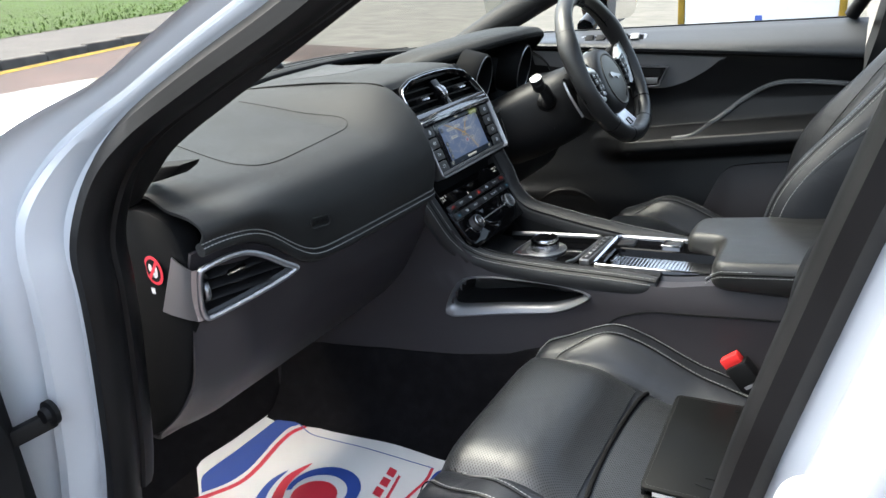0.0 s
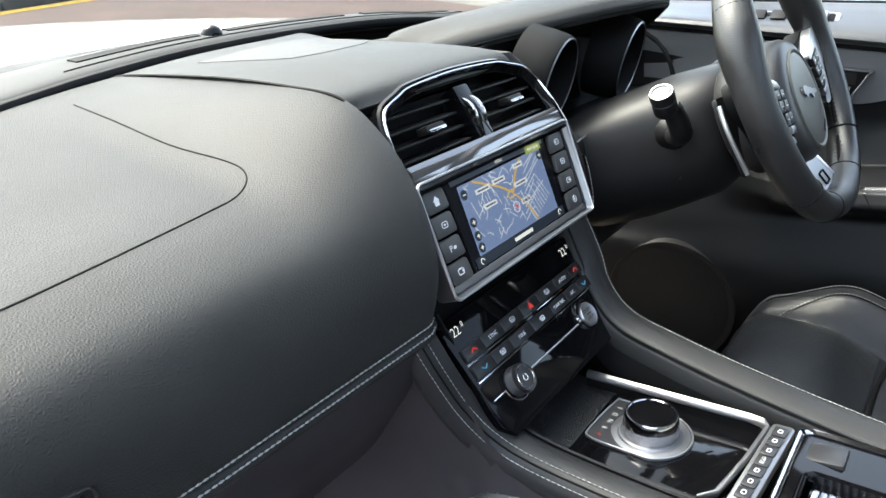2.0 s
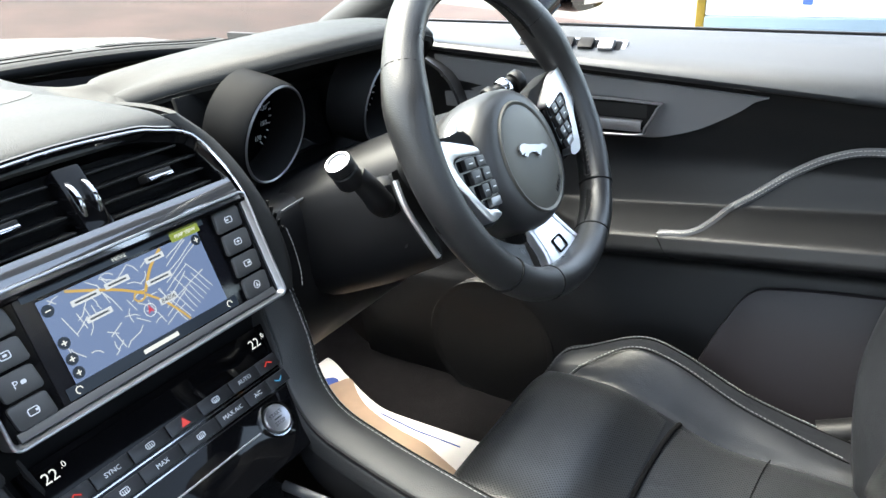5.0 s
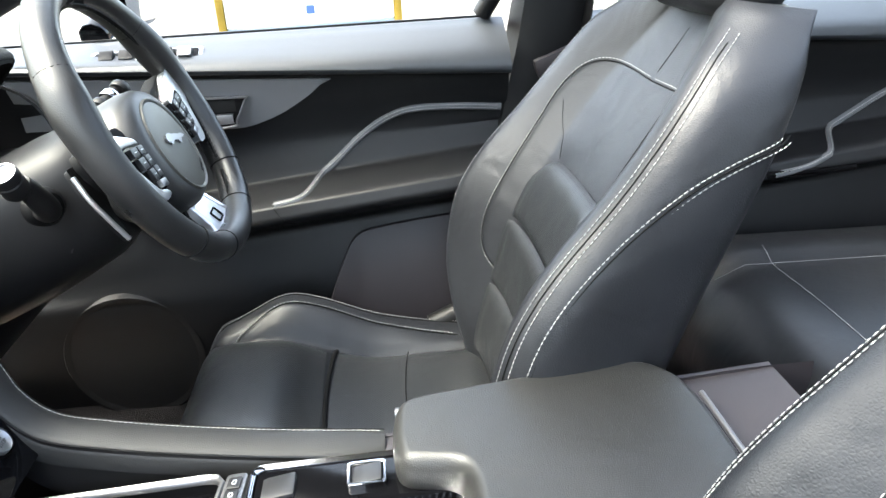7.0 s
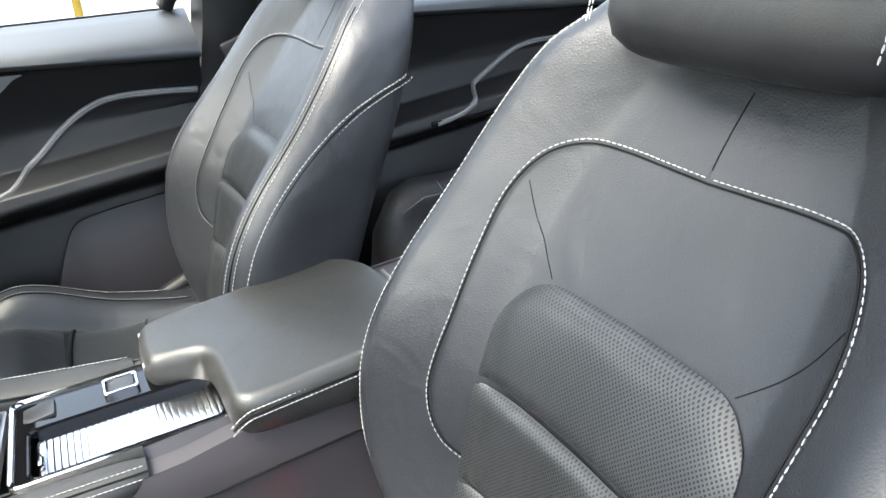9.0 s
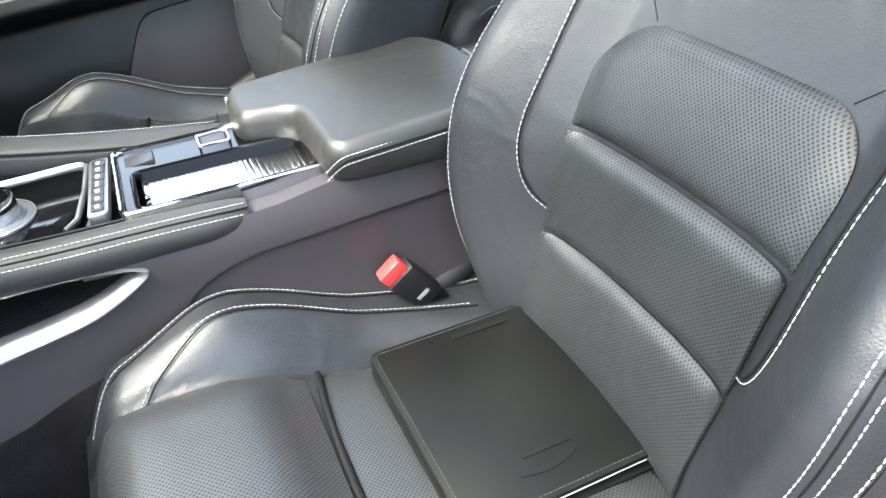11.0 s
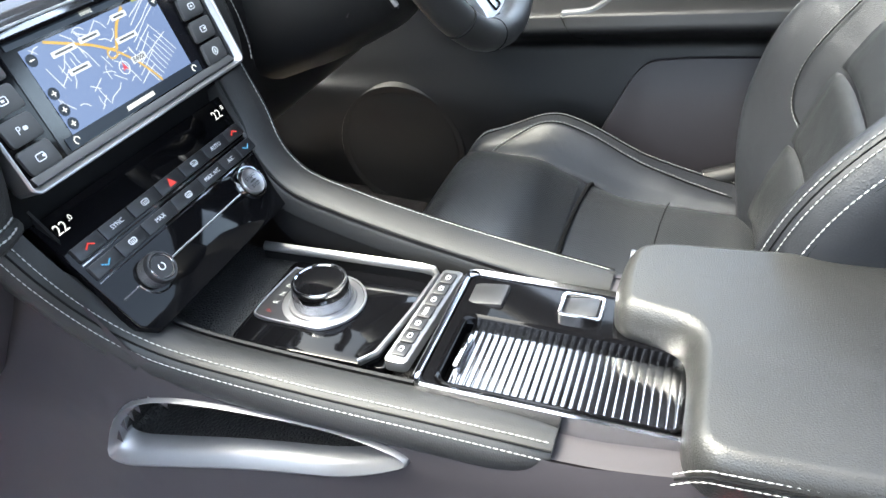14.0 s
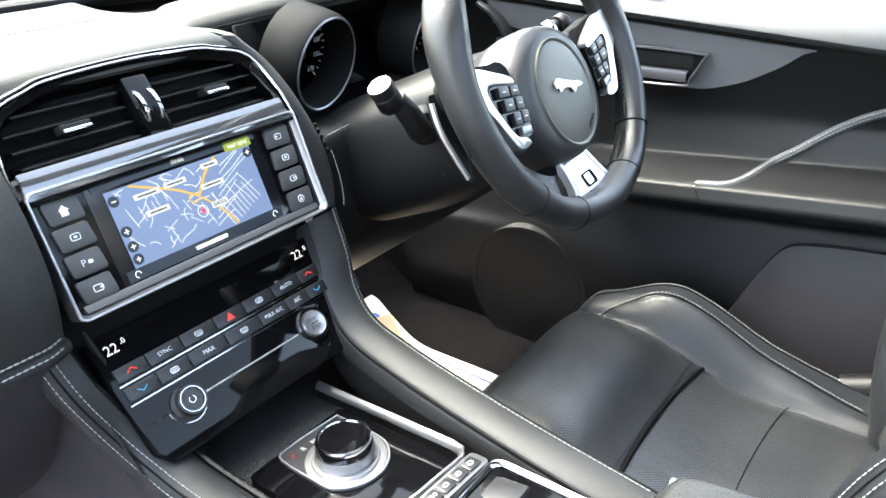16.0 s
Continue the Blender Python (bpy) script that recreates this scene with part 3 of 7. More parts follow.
part("bulkhead", thick(grid([[(-0.62, y, 0.45), (-0.60, y, 0.80), (-0.56 - 0.10 * (1 - (y / 0.74) ** 2), y, 1.125)] for y in [-0.74 + 0.074 * i for i in range(21)]]), 0.01), DARK, body)
part("kick_panel", box(0.50, 0.012, 0.70, Matrix.Translation((-0.42, 0.752, 0.78)), 0.003), PLASTIC, body)
# floor pan with carpet
rows = []
for i in range(33):
    x = -0.75 + i * 0.09
    toe = max(0.0, -x - 0.40)
    row = []
    for k in range(41):
        y = -0.74 + k * 0.037
        z = 0.50 + toe * 0.85
        tun = ease((0.21 - abs(y)) / 0.10) * 0.14
        row.append((x, y, z + tun + 0.006 * noise.noise((x * 9, y * 9, 0))))
    rows.append(row)
structure("floor", thick(grid(rows), 0.02), CARPET, "black carpet over the car floor and tunnel", "carpet")


# ---- open passenger door ----
open_door = thing("passenger_door", "white front passenger door standing wide open with black trim", "car door", (-0.25, -0.88, 0.4))
dm0 = Matrix.Translation((-0.215, -0.865, 0.0)) @ Matrix.Rotation(radians(-72), 4, "Z")
rows = []
for i in range(9):
    u = 0.02 + 0.11 * i
    rows.append([dm0 @ Vector((u, 0.03, 0.42)), dm0 @ Vector((u, 0.055, 0.7)), dm0 @ Vector((u, 0.075, 0.89)), dm0 @ Vector((u, 0.04, 0.95)), dm0 @ Vector((u, 0.05, 1.09)), dm0 @ Vector((u, 0.02, 1.15))])
part("door_trim", grid([spl(r, 4) for r in rows]), PLASTIC, open_door, "black inner trim")
rows = [[dm0 @ Vector((u, -0.03, 0.40)), dm0 @ Vector((u, -0.07, 0.75)), dm0 @ Vector((u, -0.05, 1.0)), dm0 @ Vector((u, 0.0, 1.155))] for u in (-0.02, 0.3, 0.6, 0.92)]
part("door_skin", thick(grid([spl(r, 4) for r in rows]), 0.01), PAINT, open_door, "white outer skin")
part("door_edge", box(0.03, 0.10, 0.70, dm0 @ Matrix.Translation((0.0, 0.0, 0.77)), 0.008), RUBBER, open_door, "black hinge edge with seal")

# added low wall, never in view: limits low sky light on the open-door side
bm = box(26.0, 0.3, 1.8, Matrix.Translation((6.0, -6.5, 0.8)))
structure("unseen_wall", bm, surface("brown rendered wall", (0.16, 0.13, 0.11), 0.9, vary=0.2, big=1.5, fine=60, bump=0.5, depth=0.004), "added low brown wall, unseen, that limits light from the open-door side", "wall")


# ---- dashboard ----
dash = thing("dashboard", "black leather-covered car dashboard with white stitching", "dashboard", (-0.2, 0, 0.95))
ZB_Y, ZB_Z = (-0.70, -0.672, -0.62, -0.57, -0.53, -0.495, -0.46, -0.34, -0.13), (1.060, 1.062, 1.064, 1.052, 1.022, 0.996, 0.986, 0.983, 0.981)


def pad_edge(y):
    return sum(ramp(y + d, ZB_Y, ZB_Z) for d in (-0.018, -0.009, 0.0, 0.009, 0.018)) / 5


GAP_Y = (-0.70, -0.66, -0.60, -0.57, -0.536, -0.504, -0.447, -0.40, -0.27, -0.145, 0.0, 0.12, 0.24, 0.36, 0.50)
GAP_X = (-0.13, -0.13, -0.140, -0.172, -0.218, -0.255, -0.300, -0.325, -0.376, -0.412, -0.435, -0.442, -0.438, -0.425, -0.39)
GAP_Z = (1.112, 1.116, 1.128, 1.132, 1.135, 1.138, 1.142, 1.146, 1.152, 1.159, 1.164, 1.165, 1.164, 1.160, 1.150)


def gap(y):
    """Where the pads end before the windscreen: (x, z)."""
    d = (-0.02, -0.01, 0.0, 0.01, 0.02)
    return sum(ramp(y + k, GAP_Y, GAP_X) for k in d) / 5, sum(ramp(y + k, GAP_Y, GAP_Z) for k in d) / 5


def pad_profile(y):
    zb = pad_edge(y)
    h = 1.10 - zb
    end = 0.75 * ease((-0.60 - y) / 0.06)
    gx, gz = gap(y)
    k = (gx + 0.04) / -0.285
    side_up = ease((y + 0.27) / 0.15)
    rear_up = ease((y + 0.38) / 0.26)
    z5, z6 = 1.113 - 0.004 * end, 1.1215 - 0.006 * end
    pts = [(0.010, zb), (0.018, zb + 0.30 * h), (0.016, zb + 0.60 * h), (0.0, zb + 0.87 * h + 0.012 * side_up), (-0.032, 1.102 + 0.036 * side_up), (-0.04 - 0.035 * k, z5 + 0.053 * side_up), (-0.04 - 0.11 * k, z6 + 0.040 * side_up + 0.008 * rear_up), (gx + 0.020, gz), (gx + 0.001, gz - 0.008)]
    round_in = 0.012 * ease((y + 0.158) / 0.030)
    out = []
    for x, z in spl(pts, 6):
        front = 1.0 - ease((-x - 0.02) / 0.08)
        out.append(Vector((x - (0.012 * ease((z - 1.05) / 0.06) + 0.012) * end * front - round_in * front, y, z)))
    return out


ys = [-0.658 + 0.0088 * i for i in range(60)]
part("passenger_pad", thick(grid([pad_profile(y) for y in ys]), 0.004), DASH, dash, "smooth black leather pad over the passenger airbag")


def on_pad(y, i):
    """A place on the pad: i counts along the profile."""
    p = pad_profile(y)
    i = max(0.0, min(len(p) - 1.001, i))
    k = int(i)
    return p[k].lerp(p[k + 1], i - k)


lip = [Vector((0.004 - 0.009 * ease((-0.60 - y) / 0.06) - 0.012 * ease((y + 0.158) / 0.030), y, pad_edge(y) - 0.0075)) for y in ys]
part("pad_lip", sweep(lip, 0.0085, 10), DASH, dash)
part("pad_stitching", thread([q + Vector((0.0092, 0, 0.004)) for q in lip], 0.0052, 0.0044, 0.0009, bm=thread([on_pad(y, 0.7) + Vector((0.0010, 0, 0)) for y in ys], 0.0052, 0.0044, 0.0009)), STITCH, dash, "double row of pale stitching")
# seam of the airbag door
def pad_top(x, y):
    """The pad's upper surface above (x, y)."""
    p = [q for q in pad_profile(y)[14:]]
    return Vector((x, y, float(np.interp(-x, [-q.x for q in p], [q.z for q in p]))))


seam = [pad_top(x, y) + Vector((0, 0, 0.0002)) for x, y in spl([(-0.335, -0.229), (-0.26, -0.232), (-0.189, -0.235), (-0.125, -0.231), (-0.098, -0.234), (-0.083, -0.250), (-0.075, -0.288), (-0.062, -0.375), (-0.054, -0.448), (-0.059, -0.484), (-0.075, -0.500), (-0.105, -0.505), (-0.190, -0.493), (-0.255, -0.480)], 8)]
part("airbag_seam", sweep(seam, 0.0007, 6), DARK, dash, "fine pressed seam of the airbag cover")
# raised word plate
o = on_pad(-0.468, 7.6)
u = (on_pad(-0.450, 7.6) - on_pad(-0.486, 7.6)).normalized()
v = on_pad(-0.468, 9.0) - on_pad(-0.468, 6.2)
v = (v - u * v.dot(u)).normalized()
w = u.cross(v)
m = Matrix((u, v, w)).transposed().to_4x4()
m.translation = o + w * 0.0006
badge = part("airbag_plate", rim(rrect(0.043, 0.0155, 0.0075), rrect(0.040, 0.0125, 0.0062), m, 0.004, 0.0005, 0.0016, 0.0006), DASH, dash)
letters("airbag_word", "AIRBAG", 0.0092, m @ Matrix.Translation((0, 0, 0.0004)), PLASTIC, badge, 0.0004)

edge_p = pad_profile(-0.1388)
part("pad_return", grid([[q, q + Vector((-0.02, 0.006, -0.012)), q + Vector((-0.06, 0.012, -0.05))] for q in edge_p]), DASH, dash)
# centre pad over the middle vents
def centre_profile(y):
    b = 1 - (y / 0.16) ** 2
    drop = 0.045 * ease((y - 0.10) / 0.06) ** 1.5
    gx, gz = gap(y)
    pts = [(-0.064 - 0.012 * (1 - b), 1.150 + 0.006 * b - drop), (-0.085, 1.163 + 0.006 * b - drop), (-0.14, 1.167 + 0.006 * b - drop), (-0.24, 1.168 + 0.004 * b - drop * 0.6), (gx + 0.020, gz + 0.001), (gx + 0.001, gz - 0.008)]
    return [Vector((x, y, z)) for x, z in spl(pts, 6)]


part("centre_pad", thick(grid([centre_profile(-0.1395 + 0.009 * i) for i in range(34)]), 0.004), DASH, dash, "black leather centre dashboard pad")
part("pad_seam", sweep([q + Vector((0, -0.001, -0.0006)) for q in centre_profile(-0.1395)], 0.0014, 6), DARK, dash)
# speaker grille in the centre pad
rows = []
for i in range(17):
    y = -0.080 + i * 0.0123
    x1 = ramp(y, (-0.080, -0.060, -0.042, 0.0, 0.06, 0.10, 0.117), (-0.338, -0.272, -0.238, -0.232, -0.240, -0.258, -0.285))
    x0 = ramp(y, (-0.080, 0.0, 0.10, 0.117), (-0.345, -0.362, -0.370, -0.300))
    rows.append([Vector((x0 + (x1 - x0) * k / 4, y, 0)) for k in range(5)])
for r in rows:
    for q in r:
        c = centre_profile(q.y)
        q.z = float(np.interp(-q.x, [-p.x for p in c], [p.z for p in c])) + 0.0006
GRILLE = surface("fine speaker mesh", (0.020, 0.020, 0.022), 0.6, vary=0.1, fine=520, bump=0.9, depth=0.0012, cells=True)
part("speaker_grille", thick(grid(rows), 0.001), GRILLE, dash, "black perforated centre speaker grille")

# demister panel along the windscreen, sweeping round the end of the pad
def shelf(y, k):
    """A place on the panel: k runs from the gasket (0) to the glass (1)."""
    gx, gz = gap(y)
    rear = -0.40 - 0.155 * (1 - (y / 0.72) ** 2)
    f = gx - 0.010
    x = f + (rear - f) * k
    return Vector((x, y, gz + ramp(k, (0.0, 0.08, 0.25, 0.5, 0.75, 1.0), (0.004, 0.008, 0.011, 0.0125, 0.010, -0.004))))


shelf_y = [-0.69 + 0.0235 * i for i in range(52)]
rows = [[shelf(y, 0.0) + Vector((0.002, 0, -0.014)), shelf(y, 0.0) + Vector((0.001, 0, -0.004))] + [shelf(y, k) for k in (0.02, 0.06, 0.12, 0.25, 0.4, 0.55, 0.7, 0.85, 1.0)] + [shelf(y, 1.0) + Vector((-0.06, 0, -0.03))] for y in shelf_y]
PANEL = surface("grey-black soft panel", (0.024, 0.024, 0.0235), 0.6, spec=0.20, vary=0.12, big=4, fine=700, bump=0.3, depth=0.0005, cells=True)
part("demister_panel", thick(grid(rows), 0.006), PANEL, dash, "grey-black panel at the foot of the windscreen")
for y0, y1 in ((-0.150, 0.030), (0.078, 0.290), (0.33, 0.50)):
    top, low, edge = [], [], []
    for j in range(13):
        y = y0 + (y1 - y0) * j / 12
        a, b = shelf(y, 0.32), shelf(y, 0.47)
        top.append(a + Vector((0, 0, 0.0012)))
        low.append(b + Vector((0, 0, 0.0016)))
    slot = part("demister_slot", thick(grid([top, low]), 0.002), DARK, dash, "narrow black demister slot")
    ring = [shelf(y0 - 0.03 + (y1 - y0 + 0.05) * j / 12, 0.16) + Vector((0, 0, 0.0003)) for j in range(13)]
    part("slot_seam", sweep(ring, 0.0008, 5), DARK, slot)
# black rubber gasket between the pads and the panel
part("gasket", sweep([Vector((gap(y)[0] - 0.0045, y, gap(y)[1] - 0.0005)) for y in [-0.672 + 0.0115 * j for j in range(100)]], 0.0078, 10, False, 0.9), DARK, dash, "thick black rubber gasket")
sensor_m = Matrix.Translation((-0.482, 0.048, 1.1765))
part("light_sensor", lathe([(0.014, -0.006), (0.0135, 0.002), (0.011, 0.007), (0.006, 0.0105), (0.001, 0.0115)], sensor_m, 20), GLOSS, dash, "small domed black light sensor")

# lower dash below the pad, with the glovebox
def low_profile(y):
    zb = pad_edge(y) - 0.016
    side_in = 0.03 * ease((-0.58 - y) / 0.075)
    pts = [(-0.004 - side_in, zb), (-0.020 - side_in, zb - 0.045), (-0.046 - side_in, 0.875), (-0.085 - side_in, 0.815), (-0.145 - side_in, 0.762), (-0.20, 0.748), (-0.34, 0.78)]
    return [Vector((x, y, z)) for x, z in spl(pts, 5)]


part("glovebox_panel", thick(grid([low_profile(-0.652 + 0.0091 * i) for i in range(56)]), 0.005), GLOVE, dash, "charcoal plastic lower dash with glovebox")
part("chrome_edge", sweep([low_profile(y)[0] + Vector((0.0045, 0, 0.0005)) for y in [-0.50 + 0.01 * i for i in range(31)]], 0.0012, 6), SILVER, dash)
def on_low(y, z, out):
    p = low_profile(y)[:22]
    return Vector((float(np.interp(-z, [-q.z for q in p], [q.x for q in p])) + out, y, z))


arc = spl([(-0.344, 0.902), (-0.324, 0.892), (-0.274, 0.887), (-0.245, 0.892), (-0.231, 0.905), (-0.225, 0.928)], 5)
top_edge = spl([(-0.342, 0.905), (-0.330, 0.916), (-0.295, 0.928), (-0.262, 0.932), (-0.24, 0.932), (-0.226, 0.929)], 5)
# nearly flush dark patch paints the shade inside the pull's recess
rows = [[on_low(*(a_ + (b_ - a_) * k / 6), 0.0012 - (0.0 if k in (0, 6) else 0.0008)) for k in range(7)] for a_, b_ in zip(arc, top_edge)]
pull_p = part("glovebox_pull", thick(grid(rows), 0.0015), PLASTIC, dash, "glovebox pull with its recess shade as a dark patch")
part("pull_lip", sweep([on_low(y, z, 0.0018) for y, z in arc], 0.0014, 6), SOFT, pull_p)
# lighter band paints the light on the recess floor
rows = [[on_low(*(a_ + (b_ - a_) * k / 3 * 0.42), 0.0020) for k in range(4)] for a_, b_ in zip(arc[2:-4], top_edge[2:-4])]
part("pull_lit_band", grid(rows), SOFT, pull_p)
m = face((-0.0225, -0.275, 0.920), -20)
bt = part("glovebox_button", lathe([(0.0085, -0.004), (0.0085, 0.003), (0.007, 0.0045), (0.001, 0.005)], m, 20), PLASTIC, dash)
part("button_rim", sweep([m @ Vector((x, y, 0.0035)) for x, y in circle(0.0082, 18)], 0.0006, 5, True), SILVER, bt)

# end panel by the door, with the airbag warning sticker
outline = [(-0.062, 1.085), (-0.042, 1.050), (-0.040, 1.01), (-0.055, 0.94), (-0.10, 0.83), (-0.17, 0.76), (-0.21, 0.75), (-0.235, 0.80), (-0.24, 0.95), (-0.20, 1.04), (-0.13, 1.095)]
em = Matrix(((1, 0, 0, 0), (0, 0, -1, -0.648), (0, 1, 0, 0), (0, 0, 0, 1)))
part("end_panel", slab([tuple(p)[:2] for p in spl(outline[::-1], 4, True)], em, 0.03, 0.006, 0.008), DARK, dash, "black dashboard end panel")
sm = Matrix.Translation((-0.098, -0.6575, 1.019)) @ Matrix.Rotation(radians(-8), 4, "Z") @ Matrix(((1, 0, 0, 0), (0, 0, -1, 0), (0, 1, 0, 0), (0, 0, 0, 1)))
sticker = part("warning_sticker", slab(circle(0.0195, 28), sm, 0.001, 0, 0.0008), REDINK, dash, "round red-ringed black airbag warning sticker")
part("sticker_face", slab(circle(0.0152, 28), sm, 0.0006, 0, 0.0011), DARK, sticker, "black field of the sticker")
part("sticker_shape", slab([tuple(p) for p in spl([(0.002, -0.010), (0.008, -0.006), (0.010, 0.004), (0.006, 0.006), (0.003, -0.002), (-0.002, -0.004)], 3, True)], sm, 0.0005, 0, 0.0014), LABEL, sticker, "pale grey figure")
part("sticker_shape", slab([tuple(p) for p in spl([(-0.008, -0.002), (-0.003, 0.0), (-0.002, 0.006), (-0.006, 0.008), (-0.009, 0.003)], 3, True)], sm, 0.0005, 0, 0.0014), LABEL, sticker, "pale grey figure")
part("sticker_bar", slab(rrect(0.033, 0.0045, 0.001), sm @ Matrix.Rotation(radians(48), 4, "Z"), 0.0006, 0, 0.0018), REDINK, sticker)
part("sticker_tag", slab(rrect(0.008, 0.008, 0.0005, 2, -0.012, -0.030), sm, 0.0006, 0, 0.0008), LABEL, sticker)

# side air vent with its silver surround
vm = Matrix.Translation((-0.002, -0.605, 1.013)) @ Matrix.Rotation(radians(-22), 4, "Z") @ Matrix.Rotation(radians(8), 4, "Y") @ Matrix(((0, 0, 1, 0), (1, 0, 0, 0), (0, 1, 0, 0), (0, 0, 0, 1)))
side_vent = thing("side_vent", "side air vent with a satin silver surround", "air vent", (-0.02, -0.60, 0.98))
v_out = [tuple(p) for p in spl([(-0.048, 0.019), (-0.016, 0.0255), (0.010, 0.0235), (0.035, 0.011), (0.057, -0.006), (0.074, -0.0175), (0.078, -0.023), (0.072, -0.029), (0.048, -0.037), (-0.001, -0.048), (-0.046, -0.0555), (-0.055, -0.053), (-0.0605, -0.042), (-0.060, -0.012), (-0.056, 0.012)], 4, True)][::-1]
v_mid, v_in, v_deep = inset2(v_out, 0.0036), inset2(v_out, 0.0062), inset2(v_out, 0.0100)
part("vent_surround", sweep([vm @ Vector((x, y, 0.003)) for x, y in v_mid], 0.0039, 10, True), SATIN, side_vent, "thin satin silver vent rim")
part("vent_funnel", grid([[vm @ Vector((x, y, h)) for x, y in ring] for ring, h in ((v_mid, 0.002), (v_in, -0.001), (v_deep, -0.004), (v_deep, -0.030))], True), CLKEY, side_vent)
top_l, low_l = vm @ Vector((-0.056, 0.017, 0.004)), vm @ Vector((-0.0575, -0.0525, 0.004))
top_r, low_r = Vector((-0.058, -0.659, 1.041)), Vector((-0.098, -0.659, 0.963))
rows = []
for i in range(7):
    a, b = top_l.lerp(low_l, i / 6), top_r.lerp(low_r, i / 6)
    a = a + (vm.to_3x3() @ Vector((-0.0035, 0, 0))) * math.sin(math.pi * i / 6)
    rows.append([a + Vector((0.0, 0, 0)), a + Vector((-0.004, -0.005, 0.0)), a.lerp(b, 0.3) + Vector((0, -0.006, 0)), a.lerp(b, 0.7) + Vector((0, -0.004, 0)), b])
part("vent_wing", thick(grid(rows), 0.002), SATIN, side_vent, "satin silver cheek of the vent")
part("vent_duct", slab(v_deep, vm, 0.002, 0, -0.030), DARK, side_vent)
for y, xa, xb in ((0.0035, -0.040, 0.030), (-0.0115, -0.041, 0.056), (-0.0265, -0.041, 0.058)):
    rows = [[vm @ Vector((x, yy + 0.004, -0.018)), vm @ Vector((x, yy + 0.0005, -0.003)), vm @ Vector((x, yy - 0.0012, -0.0015)), vm @ Vector((x, yy - 0.0020, -0.003)), vm @ Vector((x, yy + 0.0005, -0.018))] for x, yy in [(xa + (xb - xa) * j / 6, y - 0.004 + 0.0) for j in range(7)]]
    part("slat", grid(rows), PLASTIC, side_vent)
rows = [[vm @ Vector((x, yy + 0.003, -0.004)), vm @ Vector((x, yy + 0.0012, 0.001)), vm @ Vector((x, yy - 0.001, 0.0014)), vm @ Vector((x, yy - 0.002, -0.002))] for x, yy in ((-0.018, -0.0035), (-0.015, -0.0025), (-0.004, -0.0005), (0.004, 0.0005), (0.007, 0.0005))]
part("vent_tab", thick(grid(rows), 0.002), CHROME, side_vent, "chrome adjusting tab")
part("vent_wheel", lathe([(0.0135, -0.0035), (0.0145, -0.002), (0.0145, 0.002), (0.0135, 0.0035)], vm @ Matrix.Translation((-0.046, -0.019, -0.010)) @ Matrix.Rotation(radians(90), 4, "Y"), 24), SILVER, side_vent, "silver thumb wheel")

# ---- centre stack ----
stack = thing("centre_stack", "piano-black centre stack with vents, touchscreen and climate panel", "centre console", (0, 0, 0.85))
# moulded core behind the panels
core = [[(-0.085, y, 1.14), (-0.06, y, 1.08), (-0.03, y, 1.0), (-0.02, y, 0.955), (0.02, y * 0.82, 0.90), (0.045, y * 0.70, 0.85), (0.0, y * 0.70, 0.80)] for y in (-0.137, -0.05, 0.05, 0.142)]
part("core", thick(grid(core), 0.01), DARK, stack)
am = face((-0.043, 0.0, 1.124), 35)


def arch(w, low, top, r):
    """Outline of the vent arch: straight foot, rounded crown."""
    pts = [(-w / 2 - 0.004, low), (w / 2 + 0.004, low), (w / 2 + 0.001, (low + top) / 2 - 0.01), (w / 2 - r * 0.28, top - r * 0.35), (w / 2 - r, top - 0.002), (w / 4, top + 0.003), (0.0, top + 0.006), (-w / 4, top + 0.003), (-w / 2 + r, top - 0.002), (-w / 2 + r * 0.28, top - r * 0.35), (-w / 2 - 0.001, (low + top) / 2 - 0.01)]
    return [tuple(p) for p in spl([pts[1], *pts[2:], pts[0]], 4)]


a1, a2, a3 = arch(0.272, -0.048, 0.045, 0.045), arch(0.262, -0.043, 0.039, 0.042), arch(0.250, -0.024, 0.033, 0.038)
part("arch_bezel", rim(a1, a2, am, 0.03, 0.002, 0.004, 0.003), GLOSS, stack, "piano-black arched vent bezel")
part("chrome_line", sweep([am @ Vector((x, y, 0.0045)) for x, y in arch(0.263, -0.043, 0.0395, 0.042)], 0.0013, 6), CHROME, stack)
part("vent_frame", rim(a2, a3, am, 0.03, 0.0015, 0.002, -0.002), GLOSS, stack)
part("duct", slab(a3, am, 0.002, 0, -0.034), DARK, stack)
for sgn in (-1, 1):
    for k in range(4):
        y = -0.016 + k * 0.0138
        w = 0.102 - (0.012 if k == 3 else 0.0)
        part("slat", box(w, 0.0022, 0.018, am @ Matrix.Translation((sgn * 0.0675 - sgn * (0.006 if k == 3 else 0), y + 0.001, -0.013)) @ Matrix.Rotation(radians(24), 4, "X"), 0.0009), PLASTIC, stack)
    tab = part("vent_tab", box(0.026, 0.0075, 0.014, am @ Matrix.Translation((sgn * 0.068, 0.002, -0.001)) @ Matrix.Rotation(radians(12), 4, "X"), 0.002), PLASTIC, stack)
    part("tab_chrome", box(0.024, 0.003, 0.003, am @ Matrix.Translation((sgn * 0.068, -0.0015, 0.006)), 0.001), CHROME, tab)
spine = part("vent_spine", box(0.024, 0.056, 0.02, am @ Matrix.Translation((0, 0.004, -0.008)), 0.003), GLOSS, stack)
for sgn in (-1, 1):
    part("thumb_wheel", lathe([(0.0195, -0.0022), (0.0212, -0.0016), (0.0215, 0.0), (0.0212, 0.0016), (0.0195, 0.0022)], am @ Matrix.Translation((sgn * 0.0068, 0.004, -0.013)) @ Matrix.Rotation(radians(90), 4, "Y"), 28), CHROME, spine, "chrome thumb wheel")
